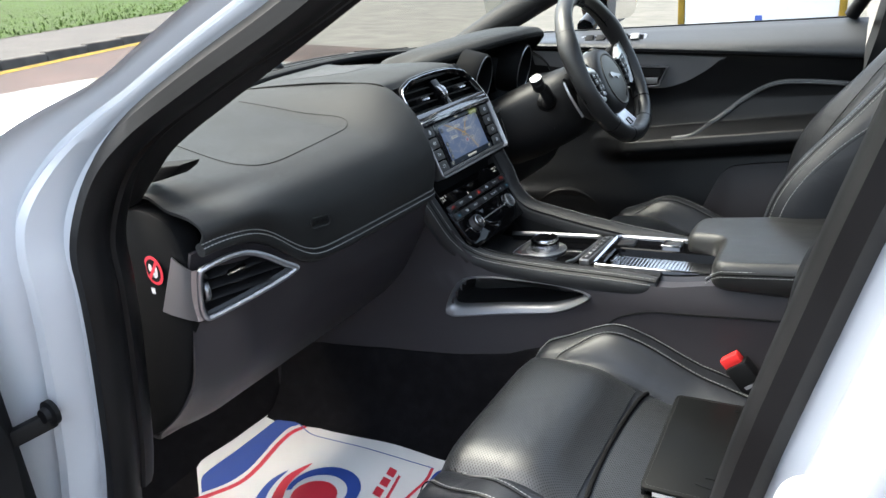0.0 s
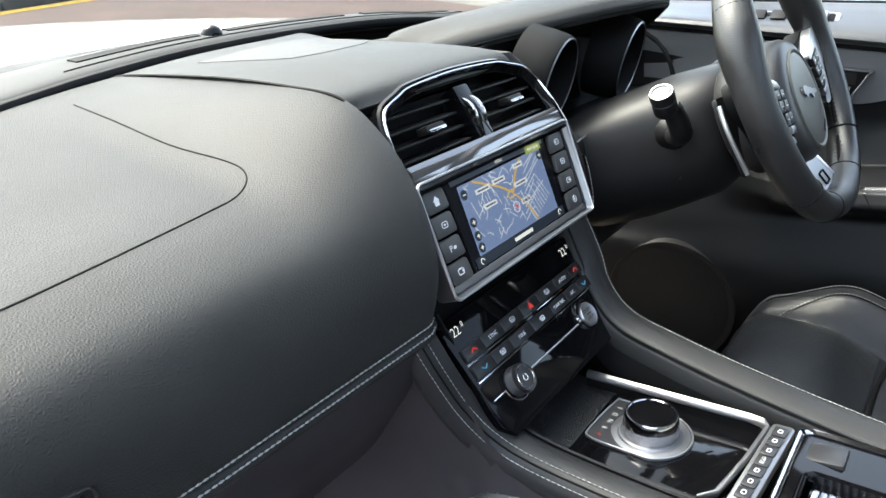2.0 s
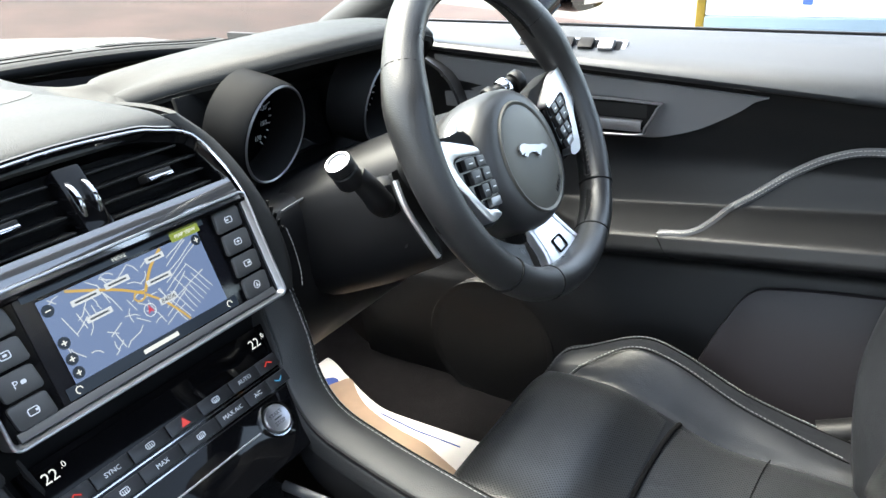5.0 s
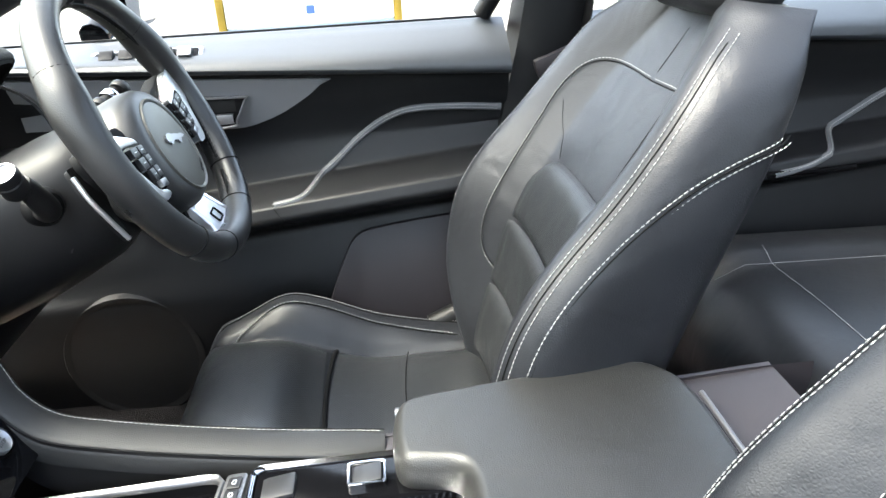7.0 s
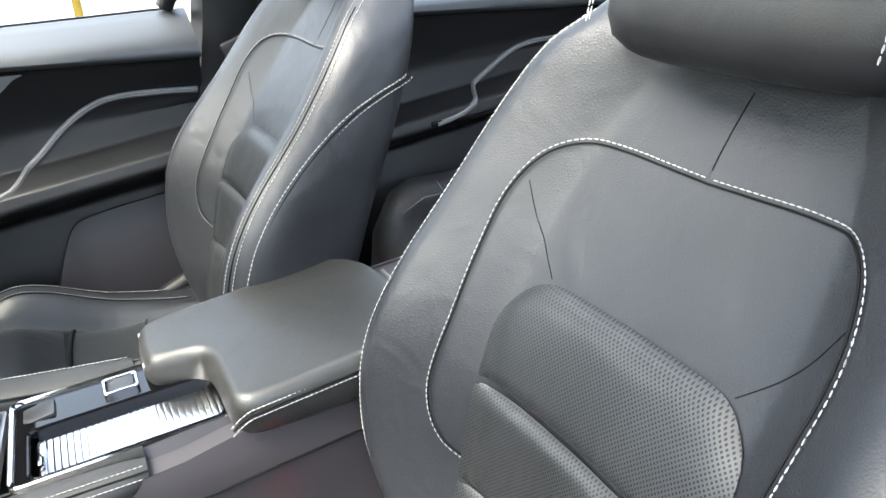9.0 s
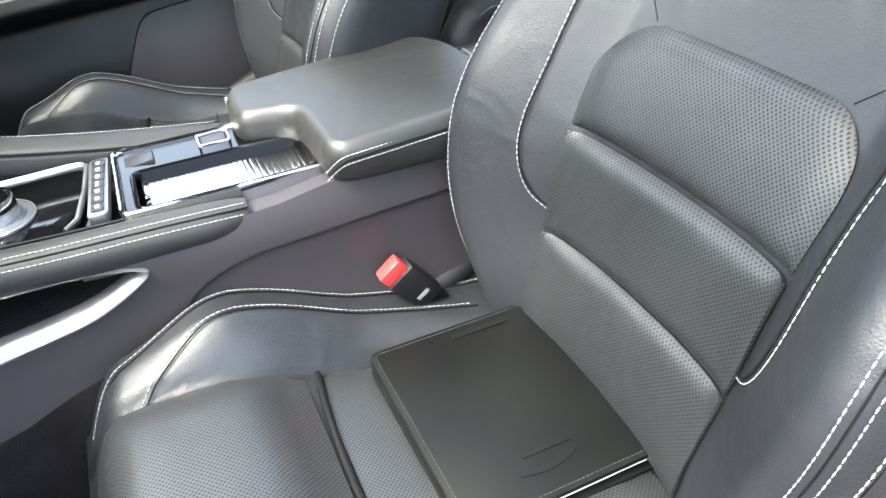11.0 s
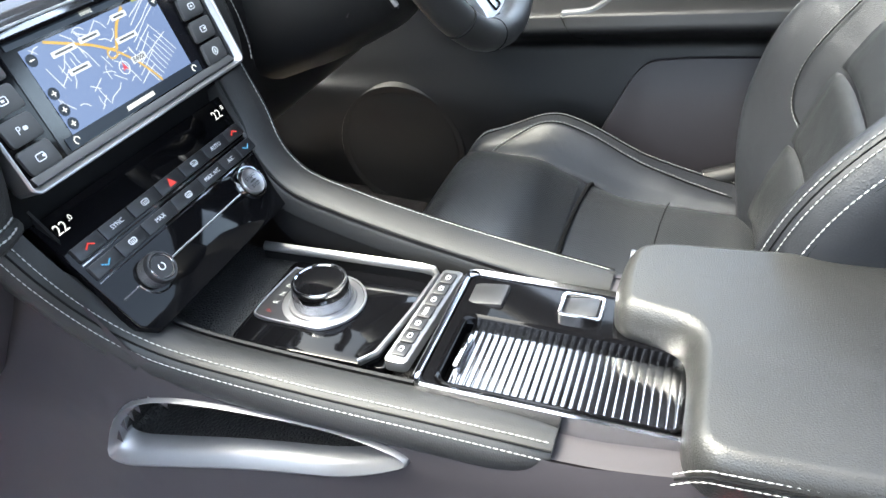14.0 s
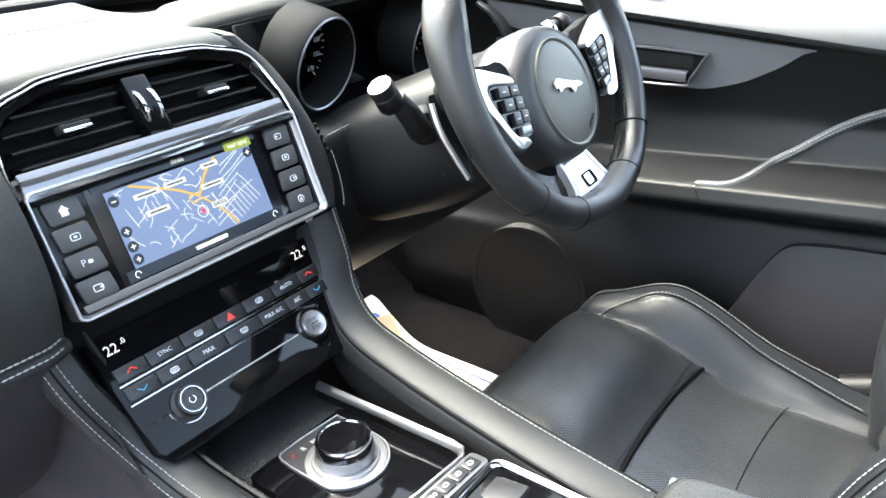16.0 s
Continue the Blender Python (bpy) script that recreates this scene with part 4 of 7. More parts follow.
# gloss band between vents and screen
g = [[am @ Vector((x, -0.0235, 0.0050)), am @ Vector((x, -0.030, 0.0062)), am @ Vector((x * 1.01, -0.038, 0.0050)), am @ Vector((x * 1.02, -0.047, 0.0020))] for x in [-0.128 + 0.016 * i for i in range(17)]]
# piano black given a grey metal tint to stand in for bright window reflections
part("gloss_band", thick(grid(g), 0.004), surface("piano black lifted for reflection", (0.16, 0.16, 0.17), 0.07, metal=0.75, vary=0.0, bump=0.0), stack, "piano-black band below the vents, greyed for its bright reflection")

# gloss edge down the passenger's side of the stack
path = spl([(-0.074, -0.136, 1.150), (-0.052, -0.142, 1.118), (-0.031, -0.143, 1.080), (-0.016, -0.143, 1.030), (-0.010, -0.1425, 1.000), (-0.010, -0.142, 0.978)], 5)
part("side_bezel", thick(grid([[Vector(p) + Vector((-0.020, -0.006, -0.006)), Vector(p) + Vector((-0.002, -0.0045, 0)), Vector(p) + Vector((0.0015, 0.001, 0.0005)), Vector(p) + Vector((-0.001, 0.006, 0.0)), Vector(p) + Vector((-0.010, 0.009, -0.004))] for p in path]), 0.002), GLOSS, stack, "piano-black edge beside the screen")
# touchscreen
sc = face((-0.0055, 0.002, 1.043), 21.5)
o1, i1 = rrect(0.266, 0.104, 0.006), rrect(0.258, 0.096, 0.004)
screen = part("screen_frame", rim(o1, i1, sc, 0.02, 0.0012, 0.009, 0.005), SILVER, stack, "satin silver touchscreen frame")
SCREENPL = surface("dark grey screen plastic", (0.042, 0.042, 0.043), 0.45, vary=0.05, fine=1500)
part("screen_panel", slab(i1, sc, 0.012, 0, 0.001), GLOSS, screen)
part("frame_line", sweep([sc @ Vector((x, y, 0.0095)) for x, y in rrect(0.265, 0.103, 0.006)], 0.0013, 6, True), SATIN, screen)
part("screen_ledge", box(0.250, 0.007, 0.006, sc @ Matrix.Translation((0, -0.0455, 0.002)) @ Matrix.Rotation(radians(-25), 4, "X"), 0.001), SCREENPL, screen)
MW, MH = 0.170, 0.090
dm = sc @ Matrix.Translation((0.0, 0.003, 0.0018))
SCREENGLASS = surface("black screen glass", (0.006, 0.006, 0.008), 0.12, vary=0.0, bump=0.0)
disp = part("display", slab(rrect(MW + 0.006, MH + 0.004, 0.002), dm, 0.002, 0, 0.0), SCREENGLASS, screen, "lit touchscreen with a road map")
part("map", slab(rrect(MW - 0.022, MH * 0.73, 0.0005, 1, 0.0, -0.001), dm, 0.0004, 0, 0.0005), MAPBLUE, disp, "blue-grey road map")


def strip2(bm, pts, w, h):
    """A flat ribbon on the display."""
    p = [Vector(q) for q in pts]
    rows = []
    for i, q in enumerate(p):
        t = (p[min(i + 1, len(p) - 1)] - p[max(i - 1, 0)]).normalized()
        n = Vector((-t.y, t.x))
        rows.append([dm @ Vector((*(q + n * w / 2), h)), dm @ Vector((*(q - n * w / 2), h))])
    return grid(rows, bm=bm)


rng = random.Random(11)
bm = bmesh.new()


def street(x, y, a, n, d, bend):
    pts = [(x, y)]
    for _ in range(n):
        x, y = x + math.cos(a) * d, y + math.sin(a) * d
        if abs(x) > 0.072 or y > 0.031 or y < -0.033:
            break
        pts.append((x, y))
        a += rng.choice((0, 0, bend, -bend))
    if len(pts) > 1:
        strip2(bm, pts, 0.0008, 0.0008)


for k in range(9):
    street(0.030 + 0.0045 * k, -0.033 + 0.002 * k, 2.05 + rng.uniform(-0.06, 0.06), rng.randint(4, 9), 0.0046, 0.08)
    street(0.012 + 0.003 * k, -0.028 + 0.0062 * k, 0.45 + rng.uniform(-0.08, 0.08), rng.randint(4, 8), 0.0060, 0.08)
for k in range(44):
    street(rng.uniform(-0.068, 0.012), rng.uniform(-0.030, 0.029), rng.choice((0.6, 2.1, 1.8, 2.5)) + rng.uniform(-0.2, 0.2), rng.randint(2, 4), rng.uniform(0.003, 0.006), 0.45)
part("street_network", bm, MAPROAD, disp, "white minor roads on the map")
bm = strip2(None, spl([(-0.052, 0.031), (-0.03, 0.022), (-0.012, 0.014), (0.004, 0.004)], 4), 0.0022, 0.0011)
strip2(bm, spl([(0.034, 0.031), (0.020, 0.021), (0.012, 0.012), (0.006, 0.004)], 4), 0.0026, 0.0012)
strip2(bm, spl([(0.006, 0.002), (0.018, -0.010), (0.028, -0.024), (0.033, -0.033)], 4), 0.0020, 0.0011)
strip2(bm, spl([(-0.0 + 0.005 * math.cos(t * 0.7854), 0.003 + 0.004 * math.sin(t * 0.7854)) for t in range(9)], 1), 0.0016, 0.0013)
part("main_road_network", bm, MAPMAIN, disp, "amber main roads on the map")
for x, y, w in ((-0.040, 0.020, 0.024), (-0.012, 0.021, 0.022), (0.026, 0.026, 0.018), (0.022, 0.009, 0.024), (-0.036, 0.004, 0.022)):
    tagm = part("map_tag", slab(rrect(w, 0.0048, 0.0006, 2, x, y), dm, 0.0002, 0, 0.0016), MAPROAD, disp)
    part("tag_bar", slab(rrect(w - 0.006, 0.0014, 0.0003, 1, x, y), dm, 0.0002, 0, 0.0019), SCREENPL, tagm)
letters("map_word", "B4006", 0.0056, dm @ Matrix.Translation((0.022, -0.009, 0.0019)), MAPDARK, part("map_tag", slab(rrect(0.017, 0.0055, 0.0006, 2, 0.022, -0.009), dm, 0.0002, 0, 0.0016), MAPROAD, disp), 0.0001)
arrow = bmesh.new()
arrow.faces.new([arrow.verts.new(dm @ Vector(p)) for p in ((0.003, -0.006, 0.002), (0.0058, -0.013, 0.002), (0.003, -0.0115, 0.002), (0.0002, -0.013, 0.002))])
part("map_arrow", arrow, MAPRED, disp)
part("map_disc", sweep([dm @ Vector((x, y, 0.0014)) for x, y in circle(0.0052, 18, 0.003, -0.0105)], 0.0004, 5, True), MAPROAD, disp)
bar = part("map_footer", slab(rrect(MW - 0.004, 0.0095, 0.0005, 1, 0, -0.0385), dm, 0.0003, 0, 0.0009), MAPDARK, disp)
part("footer_bar", slab(rrect(0.034, 0.0036, 0.0004, 1, 0.0, -0.0385), dm, 0.0002, 0, 0.0012), LIT, bar)
bar = part("map_header", slab(rrect(MW - 0.004, 0.008, 0.0005, 1, 0, 0.0385), dm, 0.0003, 0, 0.0009), MAPDARK, disp)
letters("clock", "10:02", 0.0062, dm @ Matrix.Translation((-0.002, 0.0382, 0.0012)), LIT, bar, 0.0001)
tabp = part("map_tab", slab(rrect(0.030, 0.0075, 0.0008, 2, 0.062, 0.0345), dm, 0.0003, 0, 0.0014), MAPGREEN, disp)
letters("tab_word", "MAP VIEW", 0.0048, dm @ Matrix.Translation((0.062, 0.0345, 0.0017)), LIT, tabp, 0.0001)
for x, y in ((-0.069, 0.023), (-0.069, -0.003), (-0.069, -0.016), (-0.069, -0.027), (0.069, 0.025)):
    b = part("map_button", slab(circle(0.0047, 18, x, y), dm, 0.0003, 0, 0.0016), MAPDARK, disp)
    part("button_mark", slab(rrect(0.0045, 0.0010, 0.0003, 1, x, y), dm, 0.0002, 0, 0.0020), LIT, b)
    if (x, y) != (-0.069, 0.023):
        part("button_mark", slab(rrect(0.0010, 0.0045, 0.0003, 1, x, y), dm, 0.0002, 0, 0.0022), LIT, b)
for x in (-0.074, 0.074):
    part("corner_mark", sweep([dm @ Vector((x + 0.0028 * math.cos(t * 0.9), -0.0385 + 0.0028 * math.sin(t * 0.9), 0.0012)) for t in range(6)], 0.0005, 5), LIT, disp)
# screen keys
for sgn in (-1, 1):
    for k in range(4):
        y = 0.0325 - k * 0.0215
        x = sgn * 0.1085
        key = part("screen_key", slab([(px + 0.10 * (py - y) * sgn, py) for px, py in rrect(0.029, 0.0188, 0.003, 3, x, y)], sc, 0.006, 0.001, 0.0042), SCREENPL, screen, "dark grey screen key")
        km = sc @ Matrix.Translation((x, y, 0.0044))
        if sgn < 0 and k == 0:
            bm = bmesh.new()
            bm.faces.new([bm.verts.new(km @ Vector(p)) for p in ((-0.0045, 0.0, 0), (0.0045, 0.0, 0), (0, 0.0045, 0))])
            slab(rrect(0.006, 0.0045, 0.0003, 1, 0, -0.002), km, 0.0002, 0, 0.0001, bm)
            part("key_symbol", bm, LABEL, key)
        elif sgn < 0 and k == 2:
            letters("key_symbol", "P", 0.008, km @ Matrix.Translation((-0.0025, 0, 0)), LABEL, key, 0.0001)
            part("key_symbol", slab(rrect(0.004, 0.003, 0.001, 2, 0.003, 0), km, 0.0002, 0, 0.0001), LABEL, key)
        elif k == 3 and sgn > 0:
            bm = sweep([km @ Vector((0.0035 * math.cos(t * 0.6283), 0.0035 * math.sin(t * 0.6283), 0)) for t in range(10)], 0.0004, 5, True)
            bm.faces.new([bm.verts.new(km @ Vector(p)) for p in ((-0.0016, -0.0018, 0), (0.0016, -0.0018, 0), (0, 0.0024, 0))])
            part("key_symbol", bm, LABEL, key)
        else:
            bm = sweep([km @ Vector((*p, 0)) for p in rrect(0.0075, 0.005, 0.0012, 2)], 0.00045, 5, True)
            slab(rrect(0.003, 0.0018, 0.0004, 1, 0.0015 * (k - 1), 0.0), km, 0.0002, 0, 0.0001, bm)
            part("key_symbol", bm, LABEL, key)

# climate panel
cl = face((0.022, 0.0, 0.925), 39)
co = [(-0.124, 0.048), (-0.118, -0.06), (-0.108, -0.074), (0.108, -0.074), (0.118, -0.06), (0.126, 0.048)]
cpanel = part("climate_panel", slab(co, cl, 0.02, 0.002, 0.0), GLOSS, stack, "piano-black climate control panel")
for x in (-0.1025, 0.107):
    letters("temperature", "22", 0.0125, cl @ Matrix.Translation((x - 0.003, 0.034, 0.0003)), LIT, cpanel, 0.0001)
    letters("temperature", ".0", 0.007, cl @ Matrix.Translation((x + 0.0085, 0.037, 0.0003)), LIT, cpanel, 0.0001)
row1 = (("chev", 0.030, 1), ("SYNC", 0.034, 0), ("demist", 0.036, 0), ("hazard", 0.034, 0), ("seat", 0.036, 0), ("AUTO", 0.034, 0), ("chev", 0.026, 1))
row2 = (("chev", 0.030, -1), ("car", 0.032, 0), ("MAX", 0.040, 0), ("fan", 0.040, 0), ("MAX A/C", 0.034, 0), ("A/C", 0.028, 0), ("chev", 0.026, -1))
for v, row in ((0.0115, row1), (-0.0065, row2)):
    part("chrome_line", box(0.232, 0.0012, 0.001, cl @ Matrix.Translation((0.0, v - 0.0088, 0.0005)), 0), CHROME, cpanel)
    x = -0.116
    for word, w, dirn in row:
        key = part("climate_key", slab(rrect(w - 0.0008, 0.0125, 0.001, 2, x + w / 2, v), cl, 0.004, 0.0008, 0.0035), CLKEY, cpanel, "dark satin climate key")
        km = cl @ Matrix.Translation((x + w / 2, v, 0.0037))
        if word == "chev":
            part("key_symbol", sweep([km @ Vector((dx, -dirn * abs(dx) * 0.7 + dirn * 0.002, 0)) for dx in (-0.0045, 0.0, 0.0045)], 0.0007, 5), LITRED if dirn > 0 else LITBLUE, key)
        elif word == "hazard":
            bm = bmesh.new()
            bm.faces.new([bm.verts.new(km @ Vector(p)) for p in ((-0.0045, -0.0035, 0), (0.0045, -0.0035, 0), (0, 0.0042, 0))])
            part("key_symbol", bm, LITRED, key, "red hazard triangle")
        elif word in ("demist", "seat", "car", "fan"):
            bm = sweep([km @ Vector((*p, 0)) for p in rrect(0.0075, 0.0042, 0.0014, 2)], 0.0004, 5, True)
            for d in (-0.0018, 0.0, 0.0018):
                slab(rrect(0.0007, 0.004, 0.0002, 1, d, -0.0008), km, 0.0002, 0, 0.0001, bm)
            part("key_symbol", bm, LABEL, key)
        else:
            letters("key_word", word, 0.0056, km, LABEL, key, 0.0001)
        x += w
for x, v in ((-0.028, 0.0028), (0.062, 0.0028)):
    part("warning_lamp", slab(rrect(0.005, 0.0012, 0.0004, 1, x, v), cl, 0.001, 0, 0.0006), LITAMBER, cpanel)
part("chrome_line", sweep([cl @ Vector((x, v, 0.0006)) for x, v in ((-0.112, -0.0365), (-0.100, -0.0365), (-0.092, -0.0365))], 0.0008, 6), CHROME, cpanel)
part("chrome_line", sweep([cl @ Vector((x, v, 0.0006)) for x, v in ((-0.058, -0.037), (0.0, -0.037), (0.055, -0.037))], 0.0010, 6), SATIN, cpanel)
part("chrome_line", sweep([cl @ Vector((-0.075 + 0.0175 * math.cos(radians(a)), -0.036 + 0.0175 * math.sin(radians(a)), 0.0006)) for a in range(-180, 5, 10)], 0.0008, 6), CHROME, cpanel)
km = cl @ Matrix.Translation((-0.075, -0.036, 0))
knob = part("volume_knob", lathe([(0.0140, 0.0), (0.0140, 0.013), (0.0130, 0.0155), (0.0098, 0.0155), (0.0094, 0.0145), (0.001, 0.0145)], km, 40), CLKEY, cpanel, "dark knurled volume knob")
part("knob_ring", lathe([(0.0100, 0.0153), (0.0104, 0.0160), (0.0112, 0.0160), (0.0116, 0.0153)], km, 32, caps=False), CHROME, knob)
part("knurl", lathe([(0.0140 + 0.0004, 0.002), (0.0144, 0.012)], km, 60, caps=False), surface("knurled metal", (0.16, 0.16, 0.17), 0.35, metal=0.8, fine=1500, bump=0.9, depth=0.001), knob)
part("key_symbol", sweep([km @ Vector((0.003 * math.cos(radians(a)), 0.003 * math.sin(radians(a)), 0.0148)) for a in range(-240, 70, 30)], 0.0004, 5), LABEL, knob)
km = cl @ Matrix.Translation((0.076, -0.035, 0))
start = part("start_button", lathe([(0.0135, 0.0), (0.0135, 0.004), (0.0125, 0.0055), (0.0118, 0.005), (0.001, 0.0048)], km, 36), SATIN, cpanel, "round silver engine start button")
letters("start_word", "START", 0.0052, km @ Matrix.Translation((0, 0.0040, 0.0052)), SCREENPL, start, 0.0001)
letters("start_word", "STOP", 0.0052, km @ Matrix.Translation((0, -0.0045, 0.0052)), SCREENPL, start, 0.0001)
part("start_lamp", slab(rrect(0.009, 0.0012, 0.0004, 1, 0, 0), km, 0.0003, 0, 0.0054), SCREENPL, start)
part("button_ring", lathe([(0.0150, 0.0), (0.0150, 0.0035), (0.0165, 0.0035), (0.0175, 0.0)], km, 36, caps=False), CHROME, start)

# leather surround down the driver's side of the stack
path = spl([(-0.095, 0.128, 1.150), (-0.072, 0.146, 1.122), (-0.045, 0.155, 1.085), (-0.024, 0.162, 1.04), (-0.014, 0.163, 1.0), (-0.010, 0.158, 0.975)], 6)
flank_out = spl([(-0.235, 0.176, 1.150), (-0.170, 0.196, 1.118), (-0.115, 0.205, 1.075), (-0.080, 0.206, 1.035), (-0.055, 0.200, 1.0), (-0.045, 0.190, 0.972)], 6)
rows = []
for p, q in zip(path, flank_out):
    p, q = Vector(p), Vector(q)
    rows.append(spl([p + Vector((-0.006, -0.019, 0.0)), p + Vector((0.008, -0.012, 0.012)), p + Vector((0.013, 0.003, 0.012)), p.lerp(q, 0.35) + Vector((0.012, 0.004, 0.010)), p.lerp(q, 0.7) + Vector((0.004, 0.003, 0.005)), q], 4))
part("stack_flank", thick(grid(rows), 0.004), DASH, stack, "black leather side of the centre stack")
part("side_stitching", thread([q + np.array((0.014, 0.016, 0)) for q in path[18:]]), STITCH, stack)
for k in range(5):
    part("microphone_slot", box(0.003, 0.003, 0.010 - 0.0012 * abs(k - 2), Matrix.Translation((-0.030 + 0.004 * k, 0.176, 1.065 - 0.006 * k)) @ Matrix.Rotation(radians(20), 4, "Y"), 0.001), DARK, stack)


# ---- centre console ----
console = thing("centre_console", "charcoal centre console with leather-trimmed edges and side pocket", "centre console", (0.3, 0, 0.5))


def wall_y(x, z):
    """Half-width of the console: it flares towards the dash and the floor."""
    return 0.120 + 0.034 * ease((0.24 - x) / 0.30) + 0.035 * ease((0.78 - z) / 0.25) + 0.03 * ease((-x) / 0.3) - 0.012 * ease((z - 0.80) / 0.05)


def console_top(x):
    return ramp(x, (-0.4, -0.02, 0.02, 0.045, 0.09, 0.20, 0.39, 0.46, 0.62, 0.80), (0.97, 0.955, 0.925, 0.872, 0.845, 0.838, 0.832, 0.842, 0.862, 0.875))


POCKET = [tuple(p) for p in spl([(0.02, 0.760), (0.045, 0.806), (0.085, 0.818), (0.16, 0.816), (0.24, 0.811), (0.272, 0.803), (0.260, 0.790), (0.225, 0.772), (0.19, 0.764), (0.12, 0.757), (0.06, 0.750), (0.03, 0.748)], 4, True)]
for sgn in (-1, 1):
    rows = []
    for i in range(49):
        x = -0.38 + i * 0.0255
        zt = console_top(x)
        rows.append([Vector((x, sgn * wall_y(x, 0.50 + (zt - 0.50) * k / 16), 0.50 + (zt - 0.50) * k / 16)) for k in range(17)])
    bm = grid(rows)
    if sgn < 0:
        # the opening of the side pocket
        def inside(p):
            hit, n = False, len(POCKET)
            for i in range(n):
                (x1, z1), (x2, z2) = POCKET[i], POCKET[i - 1]
                if (z1 > p.z) != (z2 > p.z) and p.x < (x2 - x1) * (p.z - z1) / (z2 - z1) + x1:
                    hit = not hit
            return hit
        bmesh.ops.subdivide_edges(bm, edges=[e for e in bm.edges if -0.02 < e.verts[0].co.x < 0.32 and 0.70 < e.verts[0].co.z < 0.85], cuts=2, use_grid_fill=True)
        bmesh.ops.delete(bm, geom=[f for f in bm.faces if inside(f.calc_center_median())], context="FACES")
    part("side_wall", bm, SOFT, console, "charcoal soft-plastic console side")


def on_wall(x, z, out=0.0):
    return Vector((x, -wall_y(x, z) - out, z))


# silver frame of the side pocket
cx, cz = 0.145, 0.786
def scaled(s, t):
    return [(cx + (x - cx) * s, cz + (z - cz) * t + 0.006 * (1.1 - t) / 0.3) for x, z in POCKET]
rows = [[on_wall(x, z, d) for x, z in scaled(a, b)] for a, b, d in ((1.065, 1.16, -0.002), (1.06, 1.14, 0.003), (1.045, 1.08, 0.0045), (0.985, 0.90, 0.001), (0.96, 0.82, -0.004), (0.955, 0.80, -0.016))]
part("pocket_frame", grid(rows, True), surface("soft silver paint", (0.22, 0.22, 0.232), 0.42, metal=0.8, vary=0.06, big=10, fine=800, bump=0.05), console, "satin silver frame round the side pocket")
rows = [[on_wall(x, z, -0.010) for x, z in scaled(0.96, 0.84)], [on_wall(x, z, -0.085) for x, z in scaled(0.93, 0.8)]]
lining = grid(rows, True)
lining.verts.ensure_lookup_table()
lining.faces.new([lining.verts[len(rows[0]) + i] for i in range(len(rows[0]))])
part("pocket_lining", lining, surface("ribbed rubber mat", (0.004, 0.004, 0.0045), 0.6, fine=260, bump=1.0, depth=0.002, cells=True), console, "black pocket lining with raised pattern")
# shut line between upper and lower console sides, sweeping up behind the seat
shut = [on_wall(x, z, 0.0006) for x, z in spl([(0.24, 0.62), (0.30, 0.745), (0.36, 0.785), (0.45, 0.795), (0.60, 0.806), (0.78, 0.82)], 6)]
part("shut_line", sweep(shut, 0.0016, 6), DARK, console)

# carpet that laps up the lower console sides
for sgn in (-1, 1):
    rows = []
    for k in range(27):
        x = -0.36 + 0.026 * k
        zt = ramp(x, (-0.36, 0.0, 0.12, 0.20, 0.32), (0.66, 0.668, 0.678, 0.700, 0.715))
        w = wall_y(x, zt) + 0.002
        rows.append([Vector((x, sgn * y, z + 0.002 * noise.noise((x * 30, y * 30, sgn)))) for y, z in spl([(w - 0.004, zt), (w + 0.004, zt - 0.006), (w + 0.018, zt - 0.05), (w + 0.035, 0.56), (w + 0.07, 0.522), (w + 0.13, 0.508)], 3)])
    structure("carpet", thick(grid(rows), 0.004), CARPET, "black carpet lapping up the console side", "carpet")
# leather rails from the stack along both sides
RAIL = surface("black rail leather", (0.0150, 0.0152, 0.0160), 0.52, spec=0.34, vary=0.18, big=8, fine=480, bump=0.4, depth=0.0006, cells=True)
def rail_rows(sgn):
    top = [(-0.005, 0.975, 0.150), (0.014, 0.935, 0.142), (0.030, 0.895, 0.128), (0.055, 0.866, 0.117), (0.10, 0.852, 0.112), (0.20, 0.845, 0.108), (0.30, 0.842, 0.104), (0.385, 0.838, 0.100)]
    if sgn > 0:
        top = [(-0.005, 0.978, 0.160), (0.022, 0.940, 0.148), (0.042, 0.908, 0.136), (0.075, 0.884, 0.127), (0.13, 0.872, 0.121), (0.20, 0.859, 0.118), (0.29, 0.846, 0.115), (0.395, 0.834, 0.112)]
    pts = spl(top, 6)
    rows, centre = [], []
    for i, (x, z, y) in enumerate(pts):
        a, b = pts[max(i - 1, 0)], pts[min(i + 1, len(pts) - 1)]
        t = Vector((b[0] - a[0], 0, b[1] - a[1])).normalized()
        n = Vector((-t.z, 0, t.x))
        if n.x < 0:
            n = -n
        if abs(t.x) > 0.98:
            n = Vector((0, 0, 1))
        n = Vector((-t.z, 0, t.x)) if t.x > 0 else n
        o = Vector((x, sgn * y, z))
        w = Vector((0, sgn, 0))
        end = (1.0, 0.95, 0.86, 0.62)[max(0, i - len(pts) + 4)]
        inn = 0.030 - 0.014 * ease((z - 0.88) / 0.06) if sgn < 0 else 0.034
        sec = [(-inn, -0.026), (-inn, -0.010), (-inn + 0.003, -0.004), (-inn + 0.010, 0.0), (-0.010, 0.0035), (0.002, 0.003), (0.009, 0.0), (0.0145, -0.006), (0.0165, -0.013), (0.0165, -0.022), (0.012, -0.030), (-0.01, -0.032)]
        rows.append([o + w * (u * end) + n * (v * end) for u, v in sec])
        centre.append((o, w, n))
    return rows, centre


